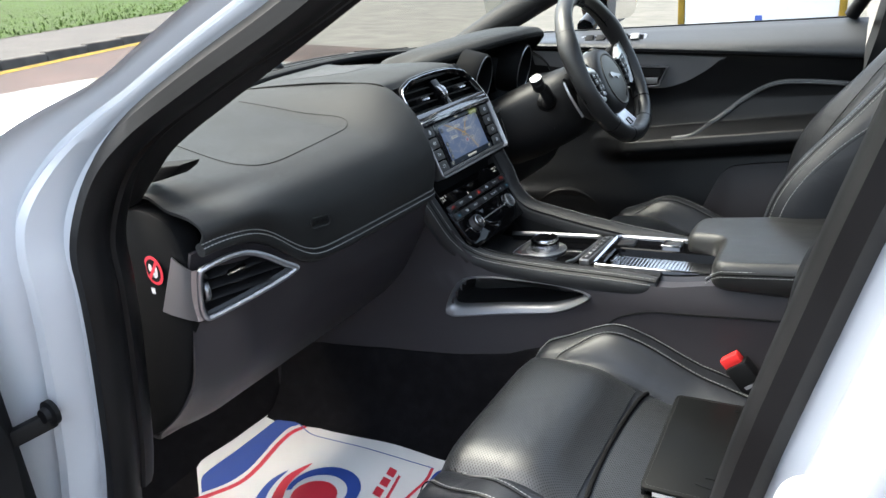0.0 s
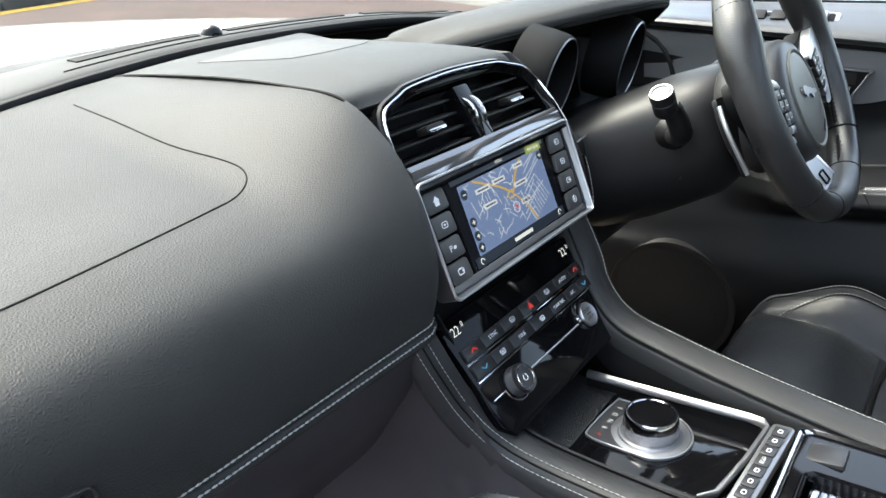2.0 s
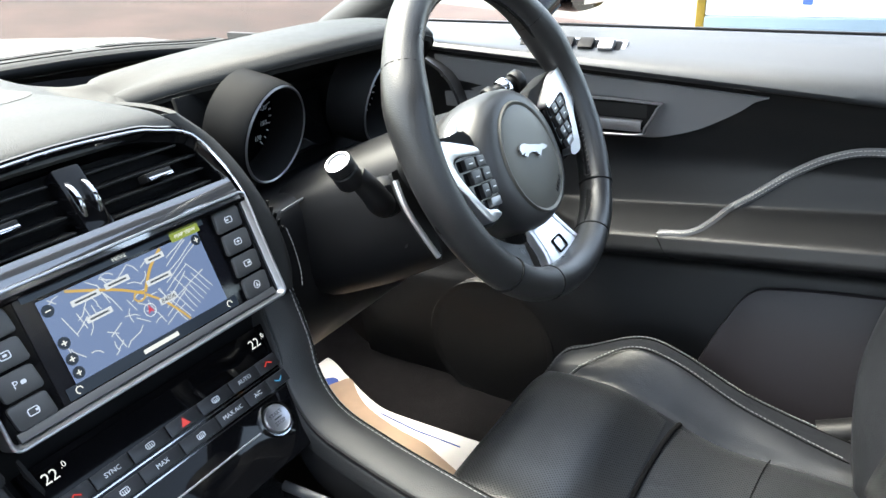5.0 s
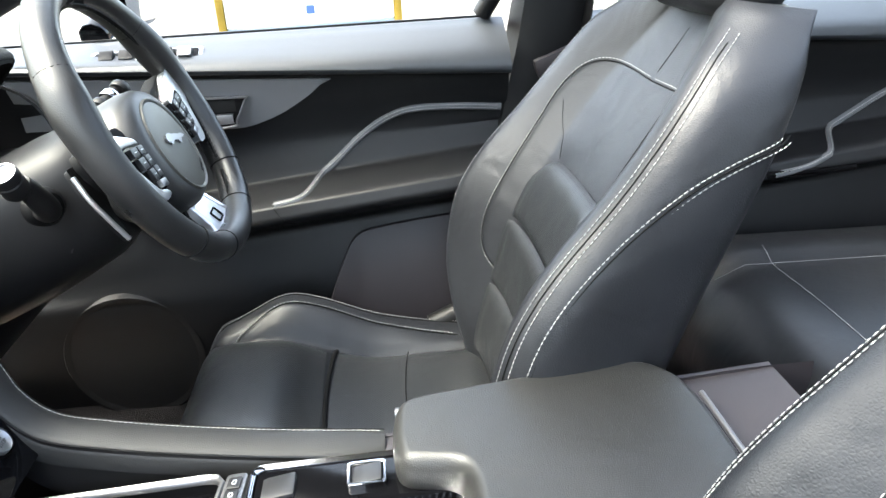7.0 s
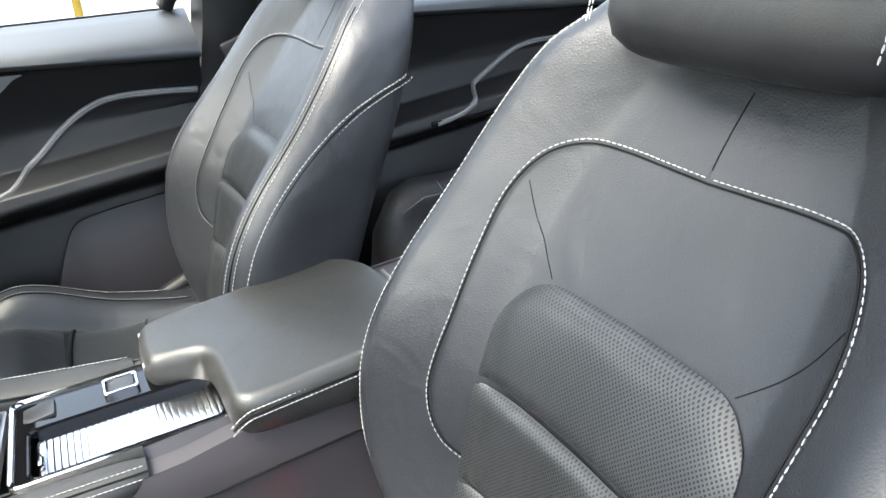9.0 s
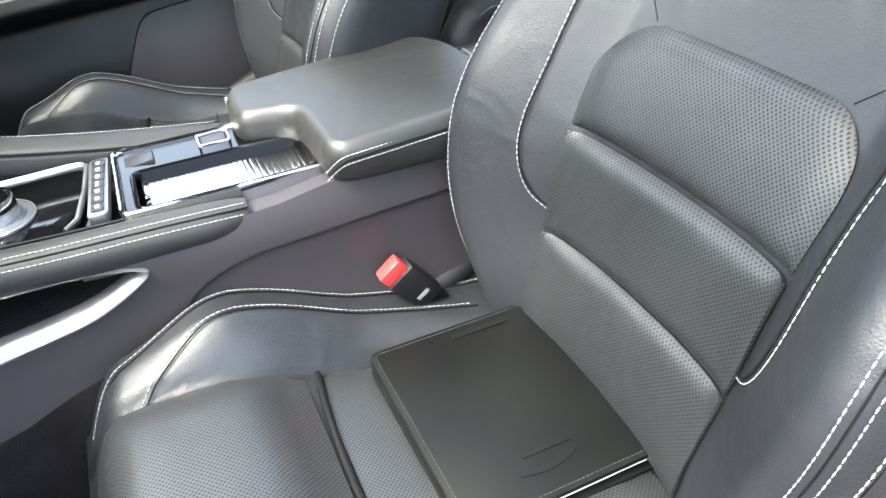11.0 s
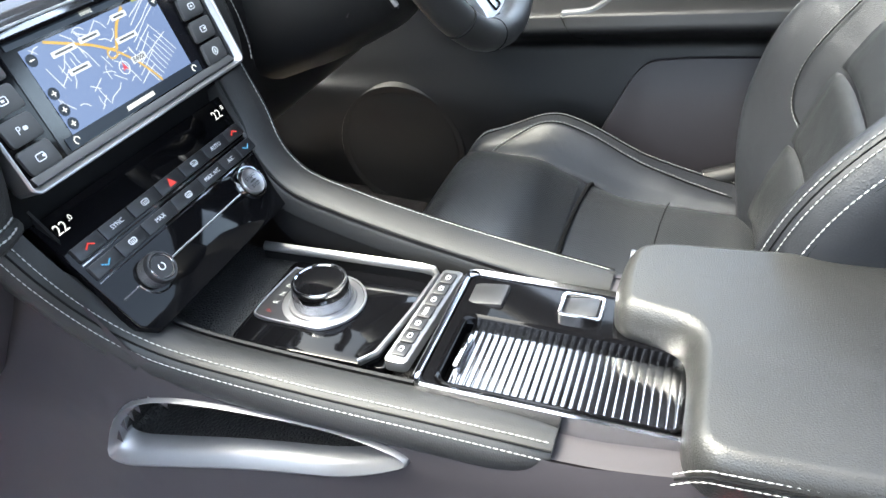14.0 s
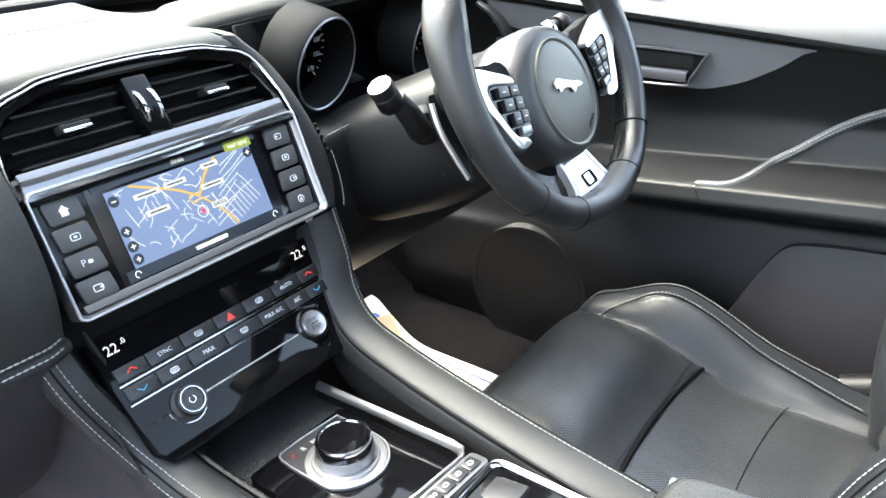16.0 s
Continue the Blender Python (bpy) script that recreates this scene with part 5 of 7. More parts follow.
for sgn in (-1, 1):
    rows, centre = rail_rows(sgn)
    rail = part("leather_rail", grid(rows, True, False, True), RAIL, console, "black leather edge rail with twin stitching")
    bm = thread([o + w * 0.0035 + n * 0.0034 for o, w, n in centre], 0.0050, 0.0039, 0.00052)
    thread([o + w * 0.0135 + n * -0.0040 for o, w, n in centre], 0.0050, 0.0039, 0.00052, bm=bm)
    part("rail_stitching", bm, STITCH, rail, "twin rows of pale stitching")
    part("rail_seam", sweep([o + w * 0.0088 + n * 0.0004 for o, w, n in centre], 0.0010, 6), DARK, rail)
    # inner wall of the well beside the selector
    part("well_wall", thick(grid([[o + w * -0.029 + n * -0.003, o + w * -0.031 + Vector((0, 0, -0.03)), o + w * -0.034 + Vector((0, 0, -0.06))] for o, w, n in centre]), 0.003), PLASTIC, console)
# deck behind the rails
deck = [[(x, y, console_top(x) - 0.002) for y in (-0.108, -0.095, -0.06, 0.0, 0.06, 0.095, 0.118)] for x in (0.383, 0.42, 0.46, 0.55, 0.65, 0.80)]
part("deck", thick(grid(deck), 0.02), SOFT, console)
part("well_floor", box(0.42, 0.16, 0.01, Matrix.Translation((0.20, 0.0, 0.800))), DARK, console)
mat_pat = surface("patterned rubber tray", (0.005, 0.005, 0.0055), 0.55, fine=330, bump=1.0, depth=0.002, cells=True)
part("front_tray", box(0.075, 0.15, 0.004, Matrix.Translation((0.055, 0.0, 0.818)) @ Matrix.Rotation(radians(6), 4, "Y"), 0.001), mat_pat, console, "small rubber-lined tray")

# drive selector panel
pm = flat_up((0.165, 0.0, 0.8275), 0, -2)
sel = part("selector_panel", slab([tuple(p) for p in rrect(0.150, 0.120, 0.008)], pm, 0.012, 0.0015, 0.0), GLOSS, console, "piano-black drive selector panel")
path = [pm @ Vector(p) for p in ((-0.110, 0.0640, 0.010), (0.060, 0.0640, 0.012), (0.072, 0.0620, 0.012), (0.0785, 0.054, 0.012), (0.0735, 0.0, 0.011), (0.0640, -0.054, 0.009), (0.052, -0.064, 0.006))]
part("panel_wall", thick(grid([[q + Vector((0, 0, 0.001)), q + Vector((0, 0, -0.014))] for q in path]), 0.002), DARK, sel)
part("chrome_edge", sweep(path, 0.0048, 10, False, 0.6), SILVER, sel, "satin silver edge")
gate = [(-0.062, 0.036), (-0.066, -0.020), (-0.058, -0.034), (-0.016, -0.036)] + [(-0.011 + 0.040 * math.cos(radians(a)), 0.002 + 0.040 * math.sin(radians(a))) for a in range(-70, 75, 20)] + [(-0.016, 0.042), (-0.056, 0.042)]
gm = pm @ Matrix.Translation((-0.005, 0.004, 0.0012))
gate = [tuple(p) for p in spl(gate, 3, True)]
gplate = part("selector_gate", rim(gate, inset2(gate, 0.0018), gm, 0.003, 0.0004, 0.0024), SATIN, sel, "thin silver outline of the selector gate")
part("gate_face", slab(inset2(gate, 0.0016), gm, 0.002, 0, 0.0016), CLKEY, gplate)
for k, ch in enumerate("PRNDS"):
    letters("gear_letter", ch, 0.0075, gm @ Matrix.Translation((-0.052, -0.024 + k * 0.0125, 0.0020)) @ Matrix.Rotation(radians(90), 4, "Z"), LITRED if ch == "P" else LIT, gplate, 0.0001)
km = pm @ Matrix.Translation((-0.016, 0.006, 0.0))
part("selector_base", lathe([(0.0385, 0.001), (0.038, 0.0026), (0.036, 0.0032), (0.0315, 0.0034), (0.0305, 0.0048), (0.0285, 0.0052), (0.0275, 0.0044)], km, 48), SILVER, sel, "silver base ring of the selector")
rot = part("drive_selector", lathe([(0.0262, 0.004), (0.0262, 0.020), (0.0256, 0.0250), (0.0246, 0.0268), (0.0228, 0.0268), (0.0215, 0.0256), (0.001, 0.0250)], km, 56), CHROME, sel, "chrome rotary drive selector")
part("knurl_band", lathe([(0.0266, 0.006), (0.0268, 0.011), (0.0266, 0.0165)], km, 72, caps=False), surface("knurled chrome", (0.45, 0.45, 0.47), 0.25, metal=1.0, fine=1300, bump=0.9, depth=0.0012), rot)
part("selector_cap", lathe([(0.0215, 0.0261), (0.001, 0.0263)], km, 40), GLOSS, rot, "piano-black selector cap")
# button strip
bmx = flat_up((0.2525, 0.0, 0.8430), 0, -2) @ Matrix(((1, 0.06, 0, 0), (0, 1, 0, 0), (0, 0, 1, 0), (0, 0, 0, 1)))
strip_p = part("button_strip", slab(rrect(0.020, 0.128, 0.005), bmx, 0.010, 0.001, 0.002), SILVER, console, "satin silver button strip")
for k in range(7):
    bt = part("strip_button", slab(rrect(0.0125, 0.0150, 0.0015, 2, 0.0, -0.0495 + k * 0.0165), bmx, 0.003, 0.0006, 0.0038), CLKEY, strip_p)
    sm2 = bmx @ Matrix.Translation((0.0, -0.0495 + k * 0.0165, 0.0040)) @ Matrix.Rotation(radians(90), 4, "Z")
    if k == 3:
        letters("button_word", "ECO", 0.005, sm2, LABEL, bt, 0.0001)
    else:
        part("button_symbol", sweep([sm2 @ Vector((*p, 0)) for p in rrect(0.005, 0.0034, 0.001, 2)], 0.0004, 5, True), LABEL, bt)
SHUTTER = surface("mirror-finish slats", (0.33, 0.33, 0.34), 0.12, metal=1.0, vary=0.0, bump=0.0)
# cup tray with chrome frame and slatted shutter
tm = flat_up((0.3745, -0.008, 0.8470), 0, -1.0)
to, ti = rrect(0.212, 0.152, 0.012), rrect(0.200, 0.140, 0.009)
tray = part("tray_frame", rim(to, ti, tm, 0.02, 0.0015, 0.004, 0.003), CHROME, console, "bright chrome tray frame")
co_, ci_ = rrect(0.186, 0.086, 0.012, 5, 0.003, -0.026), rrect(0.178, 0.078, 0.009, 5, 0.003, -0.026)
part("tray_deck", rim([tuple(p) for p in rrect(0.200, 0.140, 0.009)], [(x, y) for x, y in rrect(0.186, 0.086, 0.012, 5, 0.003, -0.026)], tm, 0.018, 0.001, 0.0, 0.0), GLOSS, tray, "piano-black tray surface")
part("shutter_rim", rim(co_, ci_, tm, 0.014, 0.0008, 0.002, 0.001), GLOSS, tray)
for k in range(28):
    x = -0.081 + k * 0.0063
    rows = [[tm @ Vector((x + 0.00315 + 0.00315 * math.cos(a), y, -0.0075 + 0.00024 * math.sin(a))) for a in [math.pi - math.pi * j / 6 for j in range(7)]] for y in (-0.065, 0.013)]
    part("shutter_slat", grid(rows), SHUTTER, tray)
part("shutter_handle", box(0.006, 0.040, 0.007, tm @ Matrix.Translation((-0.078, -0.026, -0.004)), 0.002), CHROME, tray, "chrome shutter handle")
part("side_bin", slab(rrect(0.150, 0.036, 0.006, 4, -0.018, 0.046), tm, 0.002, 0, -0.012), DARK, tray)
part("switch_pod", box(0.034, 0.030, 0.012, tm @ Matrix.Translation((-0.078, 0.046, -0.004)) @ Matrix.Rotation(radians(-8), 4, "Y"), 0.003), CLKEY, tray)
brake = part("parking_brake", box(0.030, 0.026, 0.012, tm @ Matrix.Translation((0.004, 0.046, -0.001)) @ Matrix.Rotation(radians(-10), 4, "Y"), 0.003), CLKEY, tray, "parking brake switch with chrome edge")
part("brake_edge", rim(rrect(0.036, 0.032, 0.004), rrect(0.030, 0.026, 0.003), tm @ Matrix.Translation((0.004, 0.046, 0.004)), 0.006, 0.0006, 0.002), CHROME, brake)

# armrest lid
arm = thing("armrest", "black leather armrest lid with stitched edge on the console", "armrest", (0.62, 0, 0.85))
A_OUT = [(0.468, -0.080), (0.470, -0.104), (0.480, -0.119), (0.500, -0.1248), (0.58, -0.126), (0.645, -0.124), (0.680, -0.110), (0.696, -0.080), (0.700, 0.0), (0.696, 0.070), (0.680, 0.100), (0.645, 0.113), (0.55, 0.116), (0.45, 0.115), (0.420, 0.110), (0.408, 0.096), (0.404, 0.060), (0.406, 0.030), (0.414, 0.015), (0.434, 0.009), (0.455, 0.003), (0.465, -0.010), (0.468, -0.040)]


def lid_z(x):
    return 0.881 + 0.085 * (x - 0.41)


ring0 = [tuple(p) for p in spl(A_OUT, 4, True)]
rows = [[Vector((x, y, 0.845)) for x, y in inset2(ring0, 0.004)], [Vector((x, y, 0.850)) for x, y in ring0]]
for k in range(9):
    a = radians(11.25 * k)
    rows.append([Vector((x, y, lid_z(x) - 0.020 * (1 - math.sin(a)) - 0.012 * ease((x - 0.64) / 0.06))) for x, y in inset2(ring0, 0.013 * (1 - math.cos(a)))])
bm = grid(rows, True, False, True)
lid = part("armrest_lid", bm, ARMLEATHER, arm, sharp=60)
part("lid_edge", sweep([Vector((0.702, y, 0.886)) for y in (-0.06, 0.0, 0.06)], 0.003, 8), SILVER, arm)
sidepath = [Vector((x, -0.1258 + 0.004 * ease((0.49 - x) / 0.03), lid_z(x) - 0.016 - 0.014 * ease((0.485 - x) / 0.025))) for x in [0.466 + 0.0095 * i for i in range(23)]]
bm = thread([q + Vector((0, 0.0015, 0.004)) for q in sidepath])
thread([q + Vector((0, -0.0008, -0.004)) for q in sidepath], bm=bm)
part("armrest_stitching", bm, STITCH, lid)
part("armrest_seam", sweep(sidepath, 0.0012, 6), DARK, lid)
bm = thread([Vector((x, 0.1100, lid_z(x) - 0.0062)) for x in [0.44 + 0.0095 * i for i in range(26)]])
part("armrest_stitching", bm, STITCH, lid)
part("armrest_hinge", lathe([(0.006, -0.002), (0.006, 0.002)], Matrix.Translation((0.410, 0.108, 0.862)) @ Matrix.Rotation(radians(90), 4, "Y"), 12), SILVER, arm)


# ---- seats ----
SZ = (0.66, 0.70, 0.76, 0.82, 0.90, 0.98, 1.06, 1.14, 1.19, 1.23, 1.25)
S_IN = (0.640, 0.635, 0.640, 0.652, 0.664, 0.690, 0.728, 0.768, 0.792, 0.810, 0.822)
S_CR = (0.62, 0.600, 0.580, 0.570, 0.575, 0.605, 0.658, 0.706, 0.735, 0.765, 0.800)
S_BK = (0.72, 0.730, 0.742, 0.755, 0.772, 0.792, 0.818, 0.842, 0.855, 0.860, 0.850)
S_W = (0.185, 0.198, 0.222, 0.246, 0.258, 0.254, 0.247, 0.234, 0.217, 0.190, 0.150)
S_WI = (0.120, 0.120, 0.124, 0.127, 0.130, 0.133, 0.132, 0.120, 0.098, 0.070, 0.050)


def tab(z, ys):
    return sum(ramp(z + d, SZ, ys) for d in (-0.03, -0.015, 0.0, 0.015, 0.03)) / 5


def back_section(z):
    """One level of the backrest, from the middle of the front round to the middle of the back (half)."""
    xi, xc, xb, w, wi = (tab(z, t) for t in (S_IN, S_CR, S_BK, S_W, S_WI))
    wc = w - 0.038
    pts = [(0.0, xi), (wi * 0.5, xi - 0.002), (wi * 0.85, xi - 0.008), (wi, xi - 0.016), ((wi + wc) / 2, (xi + xc) / 2 - 0.012), (wc, xc), (w - 0.008, xc + 0.022), (w, xc + 0.06), (w - 0.004, (xc + xb) / 2 + 0.03), (w - 0.022, xb - 0.02), (w * 0.6, xb), (0.0, xb + 0.006)]
    return spl(pts, 4)


def seat(x0, yc, recline, label, head_up, head_on):
    at = (x0 + 0.45, yc, 0.50)
    st = thing("front_seat", label, "car seat", at, "front seats")
    turn = Matrix.Translation((x0 + 0.64, yc, 0.70)) @ Matrix.Rotation(radians(recline), 4, "Y") @ Matrix.Translation((-0.64, 0, -0.70))

    def bk(z, k, out=0.0, sgn=1):
        p = back_section(z)
        i = max(0.0, min(len(p) - 1.001, k))
        j = int(i)
        a, b = Vector(p[j]), Vector(p[j + 1])
        q = a.lerp(b, i - j)
        n = Vector(((b - a).y, -(b - a).x)).normalized()
        return turn @ Vector((q.y + n.y * out, sgn * (q.x + n.x * out), z))

    def bf(z, y, out=0.0, sgn=1):
        """A place on the front of the backrest, y from its middle."""
        h = back_section(z)[:21]
        x = float(np.interp(abs(y), [p[0] for p in h], [p[1] for p in h]))
        return turn @ Vector((x - out, sgn * y, z))

    zs = [0.66 + 0.0118 * i for i in range(51)]
    rows = []
    for z in zs:
        h = back_section(z)
        ring = [turn @ Vector((x, y, z)) for y, x in h] + [turn @ Vector((x, -y, z)) for y, x in h[-2:0:-1]]
        rows.append(ring)
    bm = grid(rows, True, False, True)
    back = part("backrest", bm, SEATSIDE, st, "black leather backrest with side bolsters", 60)
    # perforated insert of the backrest in three padded panels
    bands = ((0.70, 0.808), (0.814, 0.910), (0.916, 1.014))
    for n, (z0, z1) in enumerate(bands):
        rows = []
        for i in range(21):
            t = (1 - math.cos(math.pi * i / 20)) / 2
            z = z0 + (z1 - z0) * t
            puff = 0.008 * (1 - abs(2 * t - 1) ** 9) * (1.5 if n == 2 else 1.0)
            row = []
            for k in range(-12, 13):
                s = math.sin(math.pi * k / 24)
                wi = tab(z, S_WI)
                if n == 2:
                    e = max(0.0, z - (z1 - 0.052))
                    wi += math.sqrt(max(0.0, 0.052 ** 2 - e * e)) - 0.052
                y = s * wi
                h = back_section(z)
                x = float(np.interp(abs(y), [p[0] for p in h[:16]], [p[1] for p in h[:16]]))
                row.append(turn @ Vector((x - 0.002 - puff * (1 - abs(s) ** 8), y, z)))
            rows.append(row)
        part("back_panel", thick(grid(rows), 0.003), RIBSBACK, back, "perforated black leather, lit tone panel")
    # stitching: round the insert and along both bolster edges
    for sgn in (-1, 1):
        up = 0.026 if recline > 6 else 0.0
        inner_line = [bf(z + up * ease((z - 0.85) / 0.2), y, 0.0022, sgn) for z, y in spl([(0.822, 0.110), (0.846, 0.146), (0.894, 0.163), (0.970, 0.163), (1.032, 0.165), (1.066, 0.165), (1.093, 0.159), (1.114, 0.146), (1.1255, 0.124), (1.1265, 0.09), (1.1245, 0.045), (1.123, 0.0)], 8)]
        part("insert_stitching", thread(inner_line, 0.0058, 0.0044, 0.00066), STITCH, back, "pale contrast stitching")
        part("insert_seam", sweep(shift2(inner_line, (-1, 0, 0.3), 0.0035 * sgn), 0.0010, 6), DARK, back)
        dart = [bf(z, y, 0.0003, sgn) for z, y in spl([(1.015, 0.098), (1.035, 0.118), (1.058, 0.136), (1.086, 0.151)], 6)]
        part("dart_seam", sweep(dart, 0.00045, 6), DARK, back)
        for kk in (21.4, 22.6):
            edge = [bk(z, kk, 0.0012, sgn) for z in [0.705 + 0.0076 * i for i in range(70)]]
            part("bolster_stitching", thread(edge, 0.0058, 0.0044, 0.00066), STITCH, back, "pale contrast stitching")
        part("bolster_seam", sweep([bk(z, 22.0, 0.0002, sgn) for z in zs[4:-3]], 0.0008, 6), DARK, back)
        side_l = [bk(z, k, 0.001, sgn) for z, k in spl([(0.74, 24.3), (0.84, 24.4), (0.94, 24.6), (1.01, 25.0), (1.05, 25.6), (1.085, 26.9), (1.110, 28.8), (1.128, 31.2), (1.142, 35.0)], 10)]
        bm = thread(side_l, 0.0062, 0.0048, 0.00075)
        thread([q + Vector((0.008, 0, -0.005)) for q in side_l], 0.0062, 0.0048, 0.00075, bm)
        part("side_seam", sweep([q + Vector((0.004, 0, -0.0025)) for q in side_l], 0.0011, 6), DARK, back)
        part("side_stitching", bm, STITCH, back)
    crease = [bf(z, 0.003 * math.sin(z * 40), 0.0002) for z in [1.128 + (0.028 if recline > 6 else 0.0) + 0.009 * i for i in range(7)]]
    part("neck_seam", sweep(crease, 0.0006, 6), DARK, back)
    # head restraint
    rows = []
    for i in range(13):
        t = i / 12
        t = (1 - math.cos(math.pi * t)) / 2
        z = 1.180 + head_up + 0.20 * t
        w = 0.132 * (1 - 0.22 * abs(2 * t - 1) ** 10)
        d = 0.058 * (1 - 0.5 * abs(2 * t - 1) ** 8)
        x = 0.826 + head_on + 0.035 * t
        rows.append([turn @ Vector((x + d * math.cos(a * math.tau / 28) * (1.1 if math.cos(a * math.tau / 28) < 0 else 0.8), math.copysign(abs(math.sin(a * math.tau / 28)) ** 0.6, math.sin(a * math.tau / 28)) * w, z)) for a in range(28)])
    head = part("head_restraint", grid(rows, True, False, True), LEATHER, st, "black leather head restraint", 70)
    for sgn in (-1, 1):
        edge = [turn @ Vector((0.778 + head_on + 0.0021 * k, sgn * 0.120, 1.205 + head_up + 0.012 * k)) for k in range(13)]
        bm = thread(edge, 0.0058, 0.0046, 0.0008)
        part("head_stitching", thread([q + Vector((0.008, sgn * 0.006, 0)) for q in edge], 0.0058, 0.0046, 0.0008, bm), STITCH, head)

    # cushion
    move = Matrix.Translation((x0, yc, 0))

    def cush(x, s):
        """A place on the cushion: x along it, s from -1 to 1 across it."""
        f = (x - 0.185) / 0.455
        wo = 0.235 + 0.030 * ease(f / 0.4) - 0.01 * ease((f - 0.8) / 0.2)
        y = s * wo
        a = abs(y)
        ins = 0.158
        z = 0.728 - 0.045 * ease((f - 0.25) / 0.4) - 0.10 * max(0.0, 0.10 - f) / 0.10 * max(0.0, 0.10 - f) / 0.10 * 0.6
        bol = ease((a - ins + 0.01) / 0.055)
        fall = ease((a - (wo - 0.032)) / 0.032)
        rise = 0.008 + 0.036 * ease((f - 0.06) / 0.30) - 0.040 * ease((f - 0.42) / 0.5)
        z += bol * rise * (1.0 - ease((0.10 - f) / 0.1))
        z -= 0.010 * max(0.0, 1 - abs(a - ins) / 0.012)
        z -= 0.05 * fall * fall
        return Vector((x, y, z))

    xs = [0.185 + 0.455 * i / 40 for i in range(41)]
    rows = []
    for x in xs:
        r = [cush(x, -1 + k / 44) for k in range(89)]
        rows.append([move @ p for p in [r[0] + Vector((0, 0.01, -0.13))] + r + [r[-1] + Vector((0, -0.01, -0.13))]])
    front = [[move @ (cush(0.185, -1 + k / 44) + Vector((dx, 0, dz))) for k in [0, *range(89), 88]] for dx, dz in ((0.03, -0.16), (0.0, -0.12), (-0.012, -0.06), (-0.012, -0.03), (-0.007, -0.010))]
    cushion = part("cushion", grid(front + rows), SEATSIDE, st, "black leather seat cushion with raised bolsters", 70)
    # perforated insert in two padded parts
    for n, (x1, x2) in enumerate(((0.178, 0.388), (0.398, 0.63))):
        rows = []
        for i in range(15):
            t = i / 14
            x = x1 + (x2 - x1) * t
            puff = (0.020 if n == 0 else 0.008) * (1 - (2 * t - 1) ** 4)
            if n == 0:
                puff = 0.020 * min(1, (t / 0.35)) ** 0.5 * (1 - ease((t - 0.72) / 0.28))
            row = []
            for k in range(-11, 12):
                s = k / 11
                q = cush(max(x, 0.185), s * 0.150 / 0.25)
                y = s * 0.156
                q = Vector((x, y, cush(max(x, 0.185), 0).z + 0.003 + puff * (1 - abs(s) ** 6) - 0.009 * abs(s) ** 10))
                if n == 0 and t < 0.12:
                    q.z -= 0.045 * ((0.12 - t) / 0.12) ** 2
                row.append(move @ q)
            rows.append(row)
        part("cushion_panel", thick(grid(rows), 0.004), RIBS_LIT, cushion, "perforated black leather, lit tone cushion panel")
    # thick dark strip paints the groove's shade; the thin one behind is a seam
    groove = bmesh.new()
    for x, lift, r in ((0.393, 0.004, 0.0035), (0.505, 0.0112, 0.0009)):
        sweep([move @ Vector((x + 0.010 * (k / 10) ** 2, 0.015 * k, cush(x, 0).z + lift - 0.008 * abs(k / 10) ** 8)) for k in range(-10, 11)], r, 8, bm=groove)
    part("cushion_groove", groove, DARK, cushion, "dark shade strip in the groove and thin seam across the cushion")
    for sgn in (-1, 1):
        edge = [move @ (cush(x, sgn * s) + Vector((0, 0, 0.001))) for x, s in spl([(0.192, 0.76), (0.215, 0.82), (0.25, 0.865), (0.31, 0.89), (0.42, 0.90), (0.63, 0.90)], 8)]
        part("cushion_stitching", thread(edge, 0.0056, 0.0043, 0.00064), STITCH, cushion, "pale contrast stitching")
        edge2 = [move @ (cush(x, sgn * s) + Vector((0, 0, 0.001))) for x, s in spl([(0.235, 0.63), (0.25, 0.68), (0.275, 0.735), (0.32, 0.775), (0.40, 0.79), (0.50, 0.775), (0.60, 0.74)], 8)]
        part("cushion_stitching", thread(edge2, 0.0056, 0.0043, 0.00064), STITCH, cushion, "pale contrast stitching")
        part("cushion_seam", sweep(shift2(edge, (0, 0, 1), 0.005), 0.0009, 6, bm=sweep(shift2(edge2, (0, 0, 1), 0.005), 0.0009, 6)), DARK, cushion)
    # front apron stitching and base
    ap = [move @ (cush(0.185, -0.9 + k * 0.045) + Vector((-0.0125, 0, -0.045))) for k in range(41)]
    bm = thread(ap)
    thread([q + Vector((0, 0, -0.013)) for q in ap], bm=bm)
    part("apron_stitching", bm, STITCH, cushion)
    part("seat_base", box(0.42, 0.44, 0.09, move @ Matrix.Translation((0.42, 0, 0.575)), 0.02), PLASTIC, st, "black plastic seat base")
    for sgn in (-1, 1):
        part("seat_rail", box(0.46, 0.05, 0.035, move @ Matrix.Translation((0.42, sgn * 0.19, 0.52)), 0.006), DARK, st)
        part("hinge_cover", sweep([move @ Vector(p) for p in ((0.56, sgn * 0.245, 0.675), (0.62, sgn * 0.258, 0.695), (0.69, sgn * 0.258, 0.72))], 0.02, 10), PLASTIC, st)
    return st


passenger = seat(0.0, -0.370, 5, "black leather front passenger seat with white stitching", 0.018, -0.048)
driver = seat(-0.085, 0.355, 8, "black leather driver seat with creased side bolster", 0.050, -0.010)

